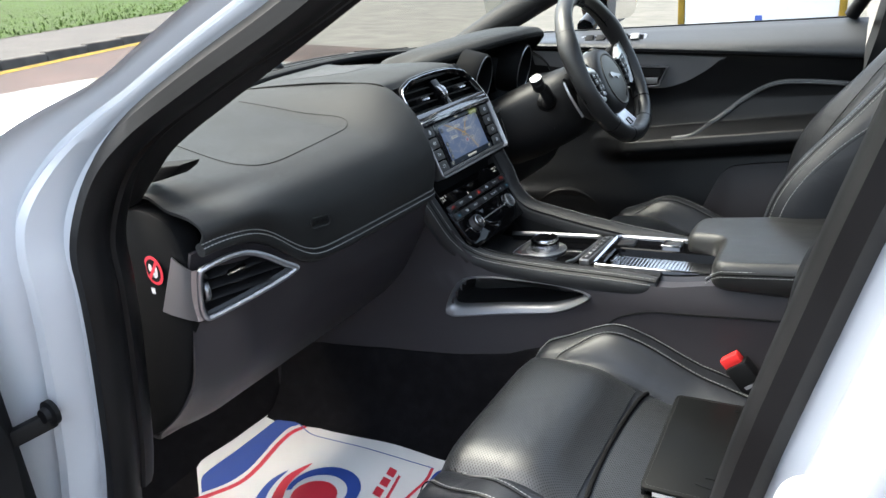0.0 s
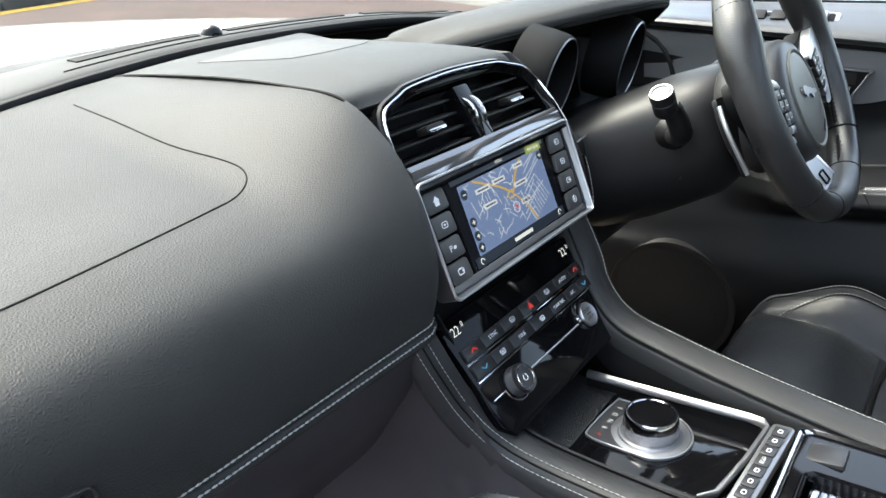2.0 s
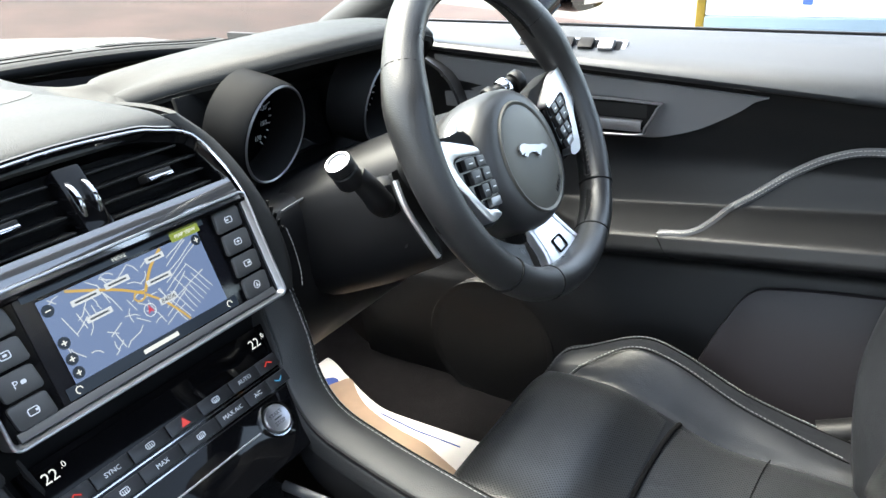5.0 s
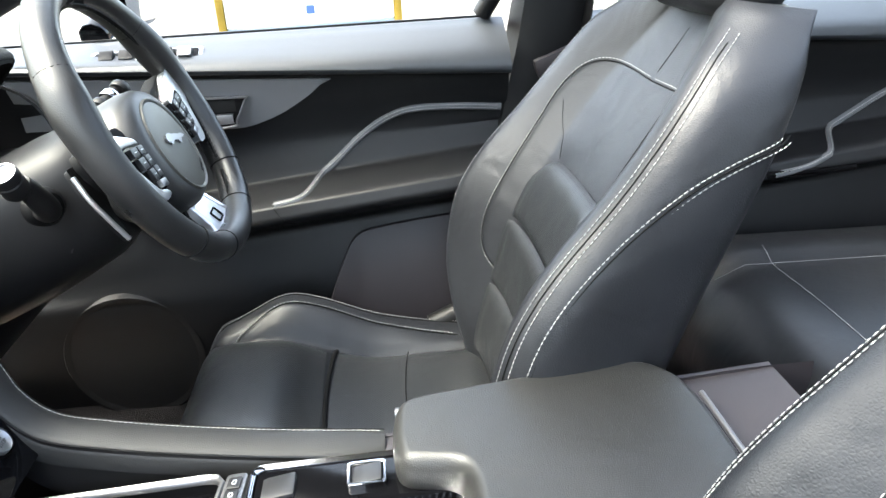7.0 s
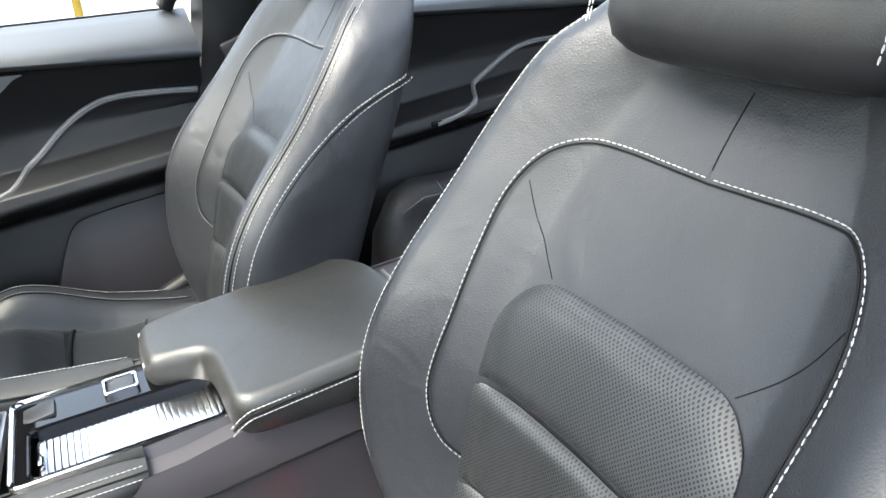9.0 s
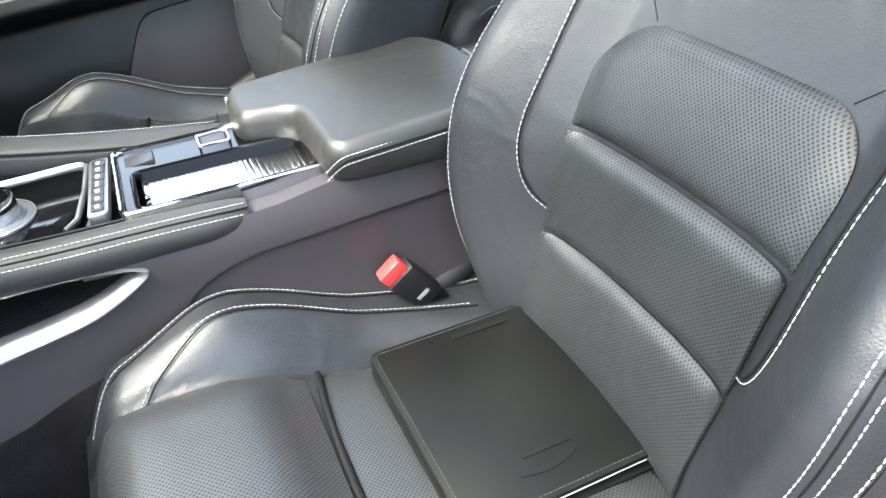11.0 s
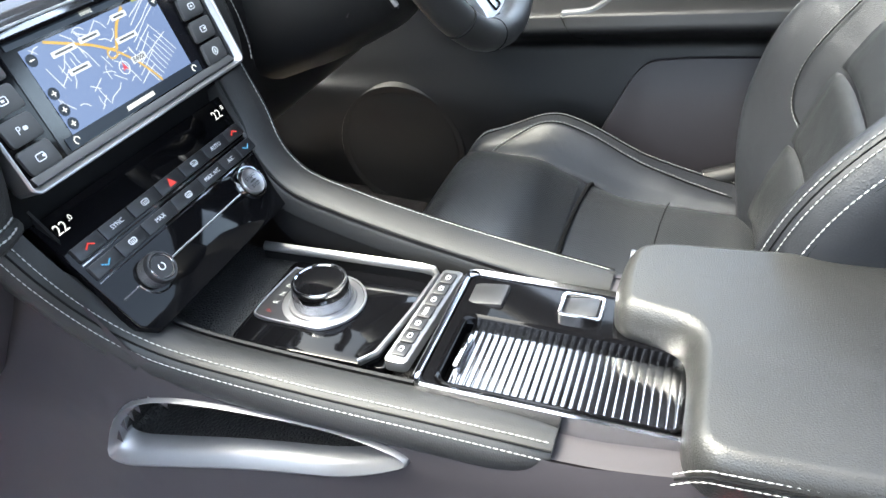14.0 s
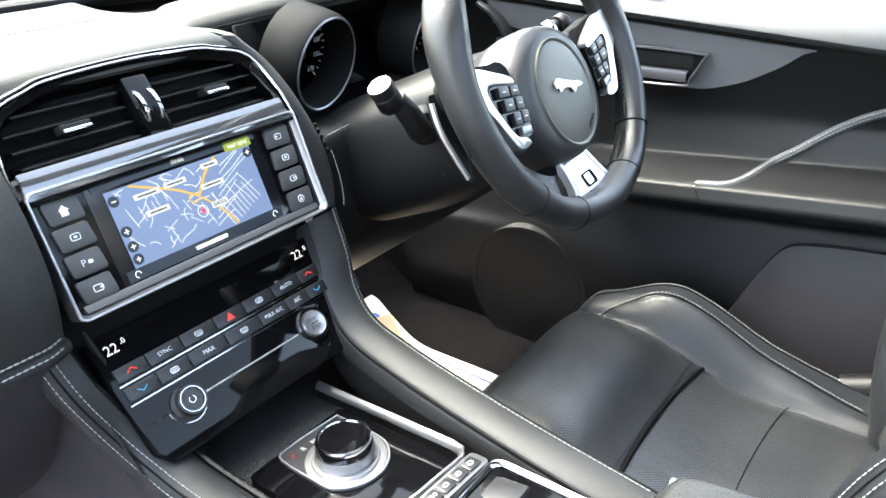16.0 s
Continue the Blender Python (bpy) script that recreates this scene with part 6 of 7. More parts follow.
# belt buckles
def buckle(at, lean):
    b = thing("seat_belt_buckle", "black seat belt buckle with red release button", "seat belt buckle", at, "belt buckles")
    m = Matrix.Translation(at) @ Matrix.Rotation(radians(lean), 4, "Y")
    part("buckle_body", box(0.036, 0.026, 0.056, m @ Matrix.Translation((0, 0, -0.012)), 0.005), PLASTIC, b)
    part("buckle_mark", box(0.016, 0.0008, 0.005, m @ Matrix.Translation((0, -0.0132, -0.022)), 0), GREYTRIM, b)
    part("release_button", box(0.030, 0.018, 0.018, m @ Matrix.Translation((-0.002, 0, 0.022)), 0.004), RED, b, "red release button")
    part("buckle_stalk", box(0.02, 0.012, 0.12, m @ Matrix.Translation((0.004, 0, -0.10)), 0.003), DARK, b)
    return b


buckle((0.528, -0.150, 0.727), -39)

# document wallet on the passenger seat
wallet = thing("document_wallet", "black leather document wallet lying on the passenger seat", "wallet", (0.55, -0.345, 0.69))
wm = Matrix.Translation((0.5475, -0.3455, 0.706)) @ Matrix.Rotation(radians(1.0), 4, "Z") @ Matrix.Rotation(radians(1.5), 4, "X")
wl = surface("worn black wallet leather", (0.0042, 0.0044, 0.0043), 0.44, spec=0.13, vary=0.25, big=9, fine=520, bump=0.25, cells=True)
part("cover", slab(rrect(0.188, 0.218, 0.008), wm, 0.0045, 0.0015, 0.012), wl, wallet)
part("cover", slab(rrect(0.188, 0.218, 0.008), wm, 0.0045, 0.0015, -0.008), wl, wallet)
part("spine", box(0.006, 0.200, 0.022, wm @ Matrix.Translation((-0.092, 0, 0.0)), 0.002), wl, wallet)
part("paper_wad", box(0.160, 0.196, 0.010, wm @ Matrix.Translation((0.0, -0.006, 0.001)), 0.001), PAPER, wallet, "white paper inside the wallet")
loop = [wm @ Vector((x, y, 0.0124)) for x, y in rrect(0.178, 0.208, 0.006)]
part("edge_stitching", thread(loop, 0.0044, 0.0030, 0.0005), surface("dark grey thread", (0.030, 0.030, 0.030), 0.7, vary=0.1, fine=3000), wallet, "dark grey edge stitching")
# embossed maker's mark and word, as plain shapes
part("emblem", slab([tuple(p) for p in spl([(-0.028, 0.0), (-0.010, 0.006), (0.012, 0.006), (0.026, 0.010), (0.030, 0.004), (0.014, -0.002), (0.0, -0.005), (-0.016, -0.004)], 3, True)], wm @ Matrix.Translation((-0.005, -0.080, 0)), 0.0012, 0.0004, 0.0130), wl, wallet)
part("emblem_bar", box(0.046, 0.005, 0.0014, wm @ Matrix.Translation((0.0, -0.064, 0.0124))), wl, wallet)
part("emblem_bar", box(0.060, 0.006, 0.0014, wm @ Matrix.Translation((0.02, 0.092, 0.0124))), wl, wallet)


# ---- instrument binnacle ----
binnacle = thing("instrument_binnacle", "hooded black instrument cluster with two round dials", "instrument cluster", (-0.15, 0.36, 1.0))
LIP = spl([(-0.235, 0.185, 1.150), (-0.17, 0.225, 1.168), (-0.10, 0.285, 1.184), (-0.052, 0.355, 1.194), (-0.036, 0.425, 1.196), (-0.045, 0.50, 1.190), (-0.075, 0.56, 1.172), (-0.12, 0.605, 1.140)], 6)
rows = []
for i, q in enumerate(LIP):
    t = i / (len(LIP) - 1)
    b = math.sin(math.pi * t) ** 0.5 if 0 < t < 1 else 0
    x, y, z = q
    rows.append([Vector((x + 0.0, y, z - 0.016)), Vector((x + 0.005, y, z - 0.006)), Vector((x + 0.001, y, z)), Vector((x - 0.015, y, z + 0.004 + 0.003 * b)), Vector((x + (-0.31 - x) * 0.35, y + 0.004, z + 0.010 * b)), Vector((x + (-0.31 - x) * 0.7, y + 0.008, z + (1.168 - z) * 0.6 + 0.012 * b)), Vector((-0.31, y + 0.01, 1.160 + 0.012 * b))])
hood_rows = [spl(r, 3) for r in rows]
part("hood", thick(grid(hood_rows), 0.004), DASH, binnacle, "black leather hood over the dials")
part("hood_seam", sweep([Vector(q) + Vector((0.004, 0, -0.010)) for q in LIP], 0.0012, 6), DARK, binnacle)
# leather that carries the hood over to the centre pad
left = [Vector(p) for p in centre_profile(0.156)][6:]
right = [Vector(p) for p in hood_rows[0]][3:]
rows = []
for k in range(9):
    t = k / 8
    row = []
    for j in range(13):
        a, b = left[int(j * (len(left) - 1) / 12)], right[int(j * (len(right) - 1) / 12)]
        row.append(a.lerp(b, t) + Vector((0, 0, -0.006 * math.sin(math.pi * t))))
    rows.append(row)
part("hood_root", thick(grid(rows), 0.003), DASH, binnacle)
# cave below the hood
rows = [[Vector(q) + Vector((-0.002, 0, -0.014)), Vector((q[0] * 0.5 + min(q[0] - 0.004, -0.165) * 0.5, q[1] * 0.95 + 0.018, q[2] - 0.03)), Vector((min(q[0] - 0.004, -0.165), q[1] * 0.9 + 0.036, q[2] - 0.06)), Vector((min(q[0] - 0.004, -0.165), q[1] * 0.9 + 0.036, 1.02))] for q in LIP]
part("cluster_cave", grid(rows), DARK, binnacle)
part("cluster_panel", box(0.006, 0.37, 0.15, Matrix.Translation((-0.155, 0.385, 1.080)) @ Matrix.Rotation(radians(-14), 4, "Y"), 0.002), DARK, binnacle)
for n, (y, x) in enumerate(((0.257, -0.098), (0.437, -0.080))):
    m = face((x + 0.012, y, 1.108), -13, 8)
    tube = part("dial_tube", lathe([(0.0600, -0.050), (0.0590, -0.020), (0.0575, -0.004), (0.0555, 0.0), (0.0530, 0.001), (0.0505, -0.004), (0.0495, -0.045)], m, 48, caps=False), DARK, binnacle, "black dial surround")
    part("dial_rim", lathe([(0.0520, 0.0012), (0.0535, 0.0024), (0.0552, 0.0008)], m, 48, caps=False), SILVER, tube, "thin silver rim")
    part("dial_face", lathe([(0.050, -0.040), (0.001, -0.040)], m, 40), GLOSS, tube)
    bm = bmesh.new()
    for k in range(25):
        a = radians(225 - 270 * k / 24)
        r0 = 0.041 if k % 3 else 0.038
        dv = Vector((math.cos(a), math.sin(a), 0))
        sv = Vector((-dv.y, dv.x, 0)) * 0.0006
        bm.faces.new([bm.verts.new(m @ (dv * r + sv * s + Vector((0, 0, -0.0385)))) for r, s in ((r0, 1), (r0, -1), (0.0455, -1), (0.0455, 1))])
    part("dial_marks", bm, LABEL, tube)
    for k, txt in enumerate(("10", "30", "50", "70", "90", "110", "130", "150", "170") if n == 0 else ("0", "1", "2", "3", "4", "5", "6")):
        a = radians(225 - 270 * k / (8 if n == 0 else 6))
        letters("dial_number", txt, 0.0085, m @ Matrix.Translation((0.032 * math.cos(a), 0.032 * math.sin(a), -0.0385)), LITRED if (n == 1 and k >= 5) else LABEL, tube, 0.0001)
    part("dial_needle", box(0.030, 0.0014, 0.001, m @ Matrix.Rotation(radians(225), 4, "Z") @ Matrix.Translation((0.018, 0, -0.036)), 0), LIT if n == 0 else LITRED, tube)
    part("needle_hub", lathe([(0.006, -0.040), (0.006, -0.035), (0.001, -0.034)], m, 18), DARK, tube)
info = part("info_display", box(0.004, 0.07, 0.075, face((-0.128, 0.347, 1.098), 14) @ Matrix.Rotation(radians(90), 4, "Y"), 0.001), GLOSS, binnacle)
part("info_mark", box(0.012, 0.003, 0.001, face((-0.124, 0.335, 1.075), 14), 0), LITAMBER, info)
# sill under the dials and lower driver dash
rows = []
for i in range(25):
    y = 0.165 + i * 0.0185
    w = math.sin(math.pi * i / 24)
    rows.append([Vector((-0.155, y, 1.035)), Vector((-0.09, y, 1.040 + 0.012 * w)), Vector((-0.055, y, 1.046 + 0.014 * w)), Vector((-0.035, y, 1.035 + 0.008 * w)), Vector((-0.03, y, 0.98)), Vector((-0.045, y, 0.90)), Vector((-0.09, y, 0.83)), Vector((-0.2, y, 0.79))])
part("lower_panel", thick(grid([spl(r, 3) for r in rows]), 0.005), PLASTIC, binnacle, "black plastic panel below the dials")
part("silver_arc", sweep([Vector((-0.036, 0.20 + 0.012 * i, 1.047 + 0.010 * math.sin(math.pi * i / 24))) for i in range(25)], 0.0014, 6), SILVER, binnacle)
end = [[Vector((-0.30, 0.60, 1.16)), Vector((-0.12, 0.612, 1.13)), Vector((-0.06, 0.62, 1.05)), Vector((-0.05, 0.625, 0.90))], [Vector((-0.30, 0.69, 1.15)), Vector((-0.14, 0.69, 1.11)), Vector((-0.09, 0.69, 1.04)), Vector((-0.08, 0.69, 0.90))]]
part("end_pad", thick(grid([spl(r, 4) for r in end]), 0.004), PLASTIC, binnacle)

# ---- steering column ----
column = thing("steering_column", "black plastic steering column shroud with stalks", "steering column", (0.0, 0.345, 1.0))
C0, CD = Vector((0.118, 0.345, 1.076)), Vector((-0.90, 0.0, -0.30)).normalized()
CU = Vector((0, 1, 0)).cross(CD).normalized()
if CU.z < 0:
    CU = -CU
rows = []
for d, w, hu, hl in ((0.0, 0.060, 0.050, 0.055), (0.012, 0.078, 0.058, 0.075), (0.04, 0.086, 0.060, 0.092), (0.08, 0.092, 0.060, 0.100), (0.13, 0.108, 0.056, 0.108), (0.19, 0.130, 0.05, 0.11)):
    o = C0 + CD * d
    rows.append([o + Vector((0, 1, 0)) * (w * math.copysign(abs(math.cos(a)) ** 0.7, math.cos(a))) + CU * ((hu if math.sin(a) > 0 else hl) * math.copysign(abs(math.sin(a)) ** 0.7, math.sin(a))) for a in [k * math.tau / 32 for k in range(32)]])
part("shroud", grid(rows, True, False, True), PLASTIC, column, "black moulded column shroud", 60)
for k in range(3):
    part("shroud_mark", box(0.002, 0.0015, 0.016, Matrix.Translation((0.076, 0.262 + 0.006 * k, 1.010)) @ Matrix.Rotation(radians(25), 4, "Y"), 0.0005), SOFT, column)
# indicator stalk
part("stalk_boot", lathe([(0.021, -0.006), (0.020, 0.004), (0.016, 0.009), (0.011, 0.010)], look((0.070, 0.238, 1.066), (-0.03, 0.32, 1.066)), 24), RUBBER, column)
stalk = part("indicator_stalk", sweep(spl([(0.052, 0.252, 1.064), (0.075, 0.226, 1.066), (0.088, 0.206, 1.074), (0.087, 0.190, 1.094), (0.083, 0.177, 1.110)], 6), lambda t: 0.0100 + 0.0022 * math.sin(math.pi * t), 16), PLASTIC, column, "black stalk with silver end")
sm3 = look((0.079, 0.162, 1.1235), (0.083, 0.190, 1.080))
part("stalk_collar", lathe([(0.0105, -0.026), (0.0128, -0.022), (0.0128, -0.009), (0.0120, -0.008), (0.0120, -0.006), (0.0130, -0.005), (0.0130, 0.0), (0.0122, 0.003), (0.0106, 0.003), (0.0102, 0.0)], sm3, 28), PLASTIC, stalk)
part("stalk_ring", lathe([(0.0100, 0.0018), (0.0106, 0.0034), (0.0118, 0.0034), (0.0122, 0.0022)], sm3, 28, caps=False), SATIN, stalk, "silver ring")
part("stalk_tip", lathe([(0.0101, 0.0), (0.0098, 0.0018), (0.0080, 0.0030), (0.0040, 0.0036), (0.0005, 0.0037)], sm3, 28), SILVER, stalk, "polished stalk end")
wipe = part("wiper_stalk", sweep(spl([(0.05, 0.43, 1.10), (0.06, 0.47, 1.112), (0.075, 0.515, 1.128)], 5), 0.010, 12), PLASTIC, column, "black wiper stalk with white marks")
for k in range(3):
    part("stalk_ring", lathe([(0.0125, -0.006), (0.0140, -0.004), (0.0140, 0.004), (0.0125, 0.006)], look((0.062 + 0.008 * k, 0.475 + 0.019 * k, 1.114 + 0.007 * k), (0.10, 0.58, 1.15)), 20), CHROME if k == 1 else PLASTIC, wipe)

# ---- steering wheel ----
TILT_W, SPIN_W = 25.3, 3
WC = Vector((0.1693, 0.321, 1.1253))
wm_ = Matrix.Translation(WC) @ Matrix.Rotation(-radians(TILT_W), 4, "Y") @ Matrix(((0, 0, 1, 0), (1, 0, 0, 0), (0, 1, 0, 0), (0, 0, 0, 1))) @ Matrix.Rotation(radians(SPIN_W), 4, "Z")
wheel = thing("steering_wheel", "black leather steering wheel with silver spokes", "steering wheel", tuple(WC))
W_AX = (wm_.to_3x3() @ Vector((0, 0, 1))).normalized()


def rim_pt(a, r=0.156):
    """A place on the rim's centre line, a little flattened at the foot."""
    x, y = r * math.cos(a), r * math.sin(a)
    if y < -0.13:
        y = -0.13 - (-0.13 - y) * 0.85
    return wm_ @ Vector((x, y, 0.0))


n_r = 120
grip = surface("worn wheel leather", (0.0125, 0.0125, 0.0130), 0.34, spec=0.5, vary=0.25, big=18, fine=480, bump=0.3, depth=0.0007, cells=True, rvary=0.35)
rows = []
for k in range(n_r):
    a = k * math.tau / n_r
    p = rim_pt(a)
    out = (p - WC).normalized()
    deg = math.degrees(a)
    fat = 0.0160 + 0.0030 * (math.exp(-((deg - 24) / 13) ** 2) + math.exp(-((deg - 156) / 13) ** 2)) + 0.0012 * math.exp(-((deg - 270) / 30) ** 2)
    rows.append([p + out * (math.cos(j * math.tau / 18) * fat * 0.98) + W_AX * (math.sin(j * math.tau / 18) * fat * 1.14) for j in range(18)])
part("rim", grid(rows, True, True), grip, wheel, "black leather rim")
for a in (36, 144, 247, 293, 318, 222):
    p = rim_pt(radians(a))
    out = (p - WC).normalized()
    part("rim_joint", sweep([p + out * (math.cos(j * math.tau / 24) * 0.0160) + W_AX * (math.sin(j * math.tau / 24) * 0.0186) for j in range(24)], 0.0011, 5, True), DARK, wheel)
# laced inner seam: raised stitches in a groove
for a0, a1 in ((-40, 8), (30, 150), (172, 220), (228, 246), (294, 312)):
    line = [rim_pt(radians(a0 + (a1 - a0) * k / 40), 0.1400) for k in range(41)]
    part("rim_seam", sweep(line, 0.0022, 6), DARK, wheel)
    bm = thread([q + W_AX * 0.0024 for q in line], 0.0058, 0.0056, 0.0010, slant=1.2)
    part("rim_stitching", thread([q - W_AX * 0.0024 for q in line], 0.0058, 0.0056, 0.0010, slant=-1.2, bm=bm), grip, wheel, "black cross stitching inside the rim")
# hub below the middle of the rim
HV = -0.031
hm_ = wm_ @ Matrix.Translation((0, HV, -0.012))
rows = []
for s_, h in ((0.25, -0.070), (0.78, -0.064), (0.95, -0.050), (1.0, -0.030), (1.0, -0.008), (0.965, 0.006), (0.90, 0.013), (0.80, 0.0165), (0.70, 0.0172)):
    rows.append([hm_ @ Vector((0.076 * s_ * math.copysign(abs(math.cos(a)) ** 0.92, math.cos(a)), (0.074 if math.sin(a) > 0 else 0.070) * s_ * math.copysign(abs(math.sin(a)) ** 0.92, math.sin(a)), h)) for a in [k * math.tau / 56 for k in range(56)]])
HUBSKIN = surface("satin black hub plastic", (0.020, 0.020, 0.0205), 0.40, spec=0.45, vary=0.08, fine=1300, bump=0.15, depth=0.0003)
hub = part("hub", grid(rows, True, False, True), HUBSKIN, wheel, "black domed airbag hub", 60)
HUBCOL = surface("warm grey airbag cover", (0.058, 0.056, 0.048), 0.40, spec=0.4, vary=0.06, fine=1100, bump=0.15, depth=0.0003)
rows = []
for s_, h in ((1.0, 0.0130), (1.0, 0.0178), (0.975, 0.0196), (0.945, 0.0192), (0.925, 0.0182), (0.90, 0.0186), (0.6, 0.0200), (0.2, 0.0206)):
    rows.append([hm_ @ Vector((0.0515 * s_ * math.cos(k * math.tau / 56), 0.0575 * s_ * math.sin(k * math.tau / 56) - 0.001, h)) for k in range(56)])
cover = part("hub_cover", grid(rows, True, False, True), HUBCOL, hub, "warm grey oval airbag cover", 50)
leap = [(-0.0260, -0.0010), (-0.0225, 0.0035), (-0.0160, 0.0052), (-0.0080, 0.0050), (0.0020, 0.0062), (0.0110, 0.0066), (0.0180, 0.0086), (0.0255, 0.0078), (0.0205, 0.0052), (0.0150, 0.0040), (0.0125, 0.0012), (0.0100, -0.0030), (0.0070, -0.0018), (0.0030, 0.0006), (-0.0060, -0.0004), (-0.0120, -0.0030), (-0.0150, -0.0066), (-0.0185, -0.0058), (-0.0165, -0.0026), (-0.0205, -0.0036), (-0.0235, -0.0050)]
part("emblem", slab(leap, hm_ @ Matrix.Translation((0.0, 0.003, 0)) @ Matrix.Rotation(radians(-24), 4, "Z"), 0.004, 0.0009, 0.0230), SATIN, cover, "small chrome emblem shape")
letters("hub_word", "AIRBAG", 0.0062, hm_ @ Matrix.Translation((0.024, -0.040, 0.0198)) @ Matrix.Rotation(radians(30), 4, "Z"), PLASTIC, cover, 0.0003)
BRUSHED = surface("bright satin silver paint", (0.62, 0.62, 0.63), 0.30, metal=0.85, vary=0.05, big=20, fine=900, bump=0.06)
for sgn in (-1, 1):
    sm_ = wm_ @ Matrix.Diagonal((sgn, 1, 1, 1))
    # silver horn that runs from the rim round the switches
    horn = [(0.152, 0.026), (0.128, 0.027), (0.100, 0.016), (0.080, 0.006), (0.079, -0.001), (0.096, 0.003), (0.117, 0.007), (0.123, -0.001), (0.117, -0.020), (0.105, -0.044), (0.091, -0.051), (0.087, -0.058), (0.106, -0.058), (0.116, -0.044), (0.129, -0.018), (0.152, 0.006)]
    ring_s = [tuple(p) for p in spl(horn, 4, True)]
    if sgn > 0:
        ring_s = ring_s[::-1]
    spoke = part("spoke", slab(ring_s, sm_, 0.012, 0.0018, 0.004), BRUSHED, wheel, "satin silver spoke")
    base = [tuple(p) for p in spl([(0.066, 0.014), (0.10, 0.024), (0.150, 0.028), (0.152, 0.0), (0.134, -0.024), (0.118, -0.054), (0.086, -0.062), (0.070, -0.05)], 4, True)]
    if sgn > 0:
        base = base[::-1]
    part("spoke_web", slab(base, sm_, 0.020, 0.002, -0.008), DARK, spoke)
    pod_o = [tuple(p) for p in spl([(0.079, 0.0), (0.098, 0.003), (0.115, 0.004), (0.120, -0.004), (0.112, -0.022), (0.101, -0.045), (0.088, -0.050), (0.077, -0.046), (0.076, -0.02)], 3, True)]
    if sgn > 0:
        pod_o = pod_o[::-1]
    pod = part("switch_pod", slab(pod_o, sm_, 0.010, 0.0012, 0.0015), GLOSS, spoke, "black switch pod")
    for k_, (px, py, w_, h_) in enumerate(((0.086, -0.006, 0.013, 0.010), (0.103, -0.003, 0.016, 0.010), (0.085, -0.0185, 0.012, 0.012), (0.1015, -0.016, 0.015, 0.012), (0.084, -0.032, 0.011, 0.012), (0.097, -0.031, 0.011, 0.013), (0.090, -0.044, 0.016, 0.008))):
        sw = part("wheel_switch", box(w_, h_, 0.007, sm_ @ Matrix.Translation((px, py, 0.0030)) @ Matrix.Rotation(radians(10), 4, "Z"), 0.0012), SILVER if k_ == 6 else CLKEY, pod)
        if k_ < 6:
            part("switch_mark", box(0.005, 0.001, 0.0004, sm_ @ Matrix.Translation((px, py, 0.0067)) @ Matrix.Rotation(radians(10), 4, "Z")), LABEL, sw)
    # silver shoulder of the hub beside the spoke
    shoulder = [hm_ @ Vector((sgn * 0.076 * math.cos(radians(a)), 0.074 * math.sin(radians(a)), -0.020)) for a in range(12, 62, 6)]
    part("hub_shoulder", sweep(shoulder, lambda t: 0.009 * math.sin(math.pi * (0.12 + 0.76 * t)), 10, False, 1.0), BRUSHED, hub, "silver shoulder of the hub")
# lower spoke
rows = []
for v_, w_, h in ((-0.088, 0.027, -0.018), (-0.104, 0.029, -0.012), (-0.122, 0.033, -0.006), (-0.138, 0.041, -0.002), (-0.148, 0.050, -0.001)):
    rows.append([wm_ @ Vector((x, v_, h + dh)) for x, dh in ((-w_, -0.010), (-w_, -0.001), (-w_ + 0.002, 0.0008), (-w_ + 0.006, 0.0), (-w_ + 0.007, -0.0012), (0.0, -0.0010), (w_ - 0.007, -0.0012), (w_ - 0.006, 0.0), (w_ - 0.002, 0.0008), (w_, -0.001), (w_, -0.010))])
low = part("lower_spoke", thick(grid(rows), 0.003), BRUSHED, wheel, "satin silver lower spoke with badge")
bm_l = wm_ @ Matrix.Translation((0.0, -0.125, -0.0055)) @ Matrix.Rotation(radians(-17), 4, "X")
part("spoke_badge", rim(rrect(0.020, 0.016, 0.003, 3), rrect(0.0165, 0.0125, 0.002, 3), bm_l, 0.002, 0.0004, 0.0012), DARK, low, "small square badge outline")
part("spoke_neck", box(0.070, 0.030, 0.022, wm_ @ Matrix.Translation((0, -0.092, -0.032)), 0.006), DARK, wheel)
# leather-faced foot of the opening beside the lower spoke
rows = [[rim_pt(radians(a), 0.148) - W_AX * 0.010, rim_pt(radians(a), 0.132) - W_AX * 0.016, rim_pt(radians(a), 0.112) - W_AX * 0.020] for a in range(214, 252, 3)]
part("rim_foot", thick(grid(rows), 0.003), grip, wheel)
for sgn in (-1, 1):
    pd = [(0.110, 0.006), (0.150, 0.020), (0.157, 0.014), (0.160, -0.010), (0.156, -0.036), (0.150, -0.062), (0.143, -0.060), (0.136, -0.030)]
    if sgn < 0:
        pd = [(-x, y) for x, y in pd][::-1]
    pad = part("gear_paddle", slab([tuple(p) for p in spl(pd, 3, True)], wm_, 0.005, 0.0012, -0.034), PLASTIC, wheel, "gear paddle behind the rim")
    part("paddle_edge", sweep([wm_ @ Vector((sgn * x, y, -0.033)) for x, y in spl([(0.1575, 0.014), (0.1605, -0.010), (0.1565, -0.036), (0.1500, -0.062)], 5)], 0.0026, 8), BRUSHED, pad, "silver edge of the paddle")

# ---- doors on the driver's side ----
def belt_drop(x, x0):
    """The belt line falls towards the rear."""
    return -0.062 * (x - x0 - 0.35)


def ledge(u, z):
    """Height of the armrest's edge: it climbs towards the rear."""
    return 0.893 + 0.10 * (u - 0.2)


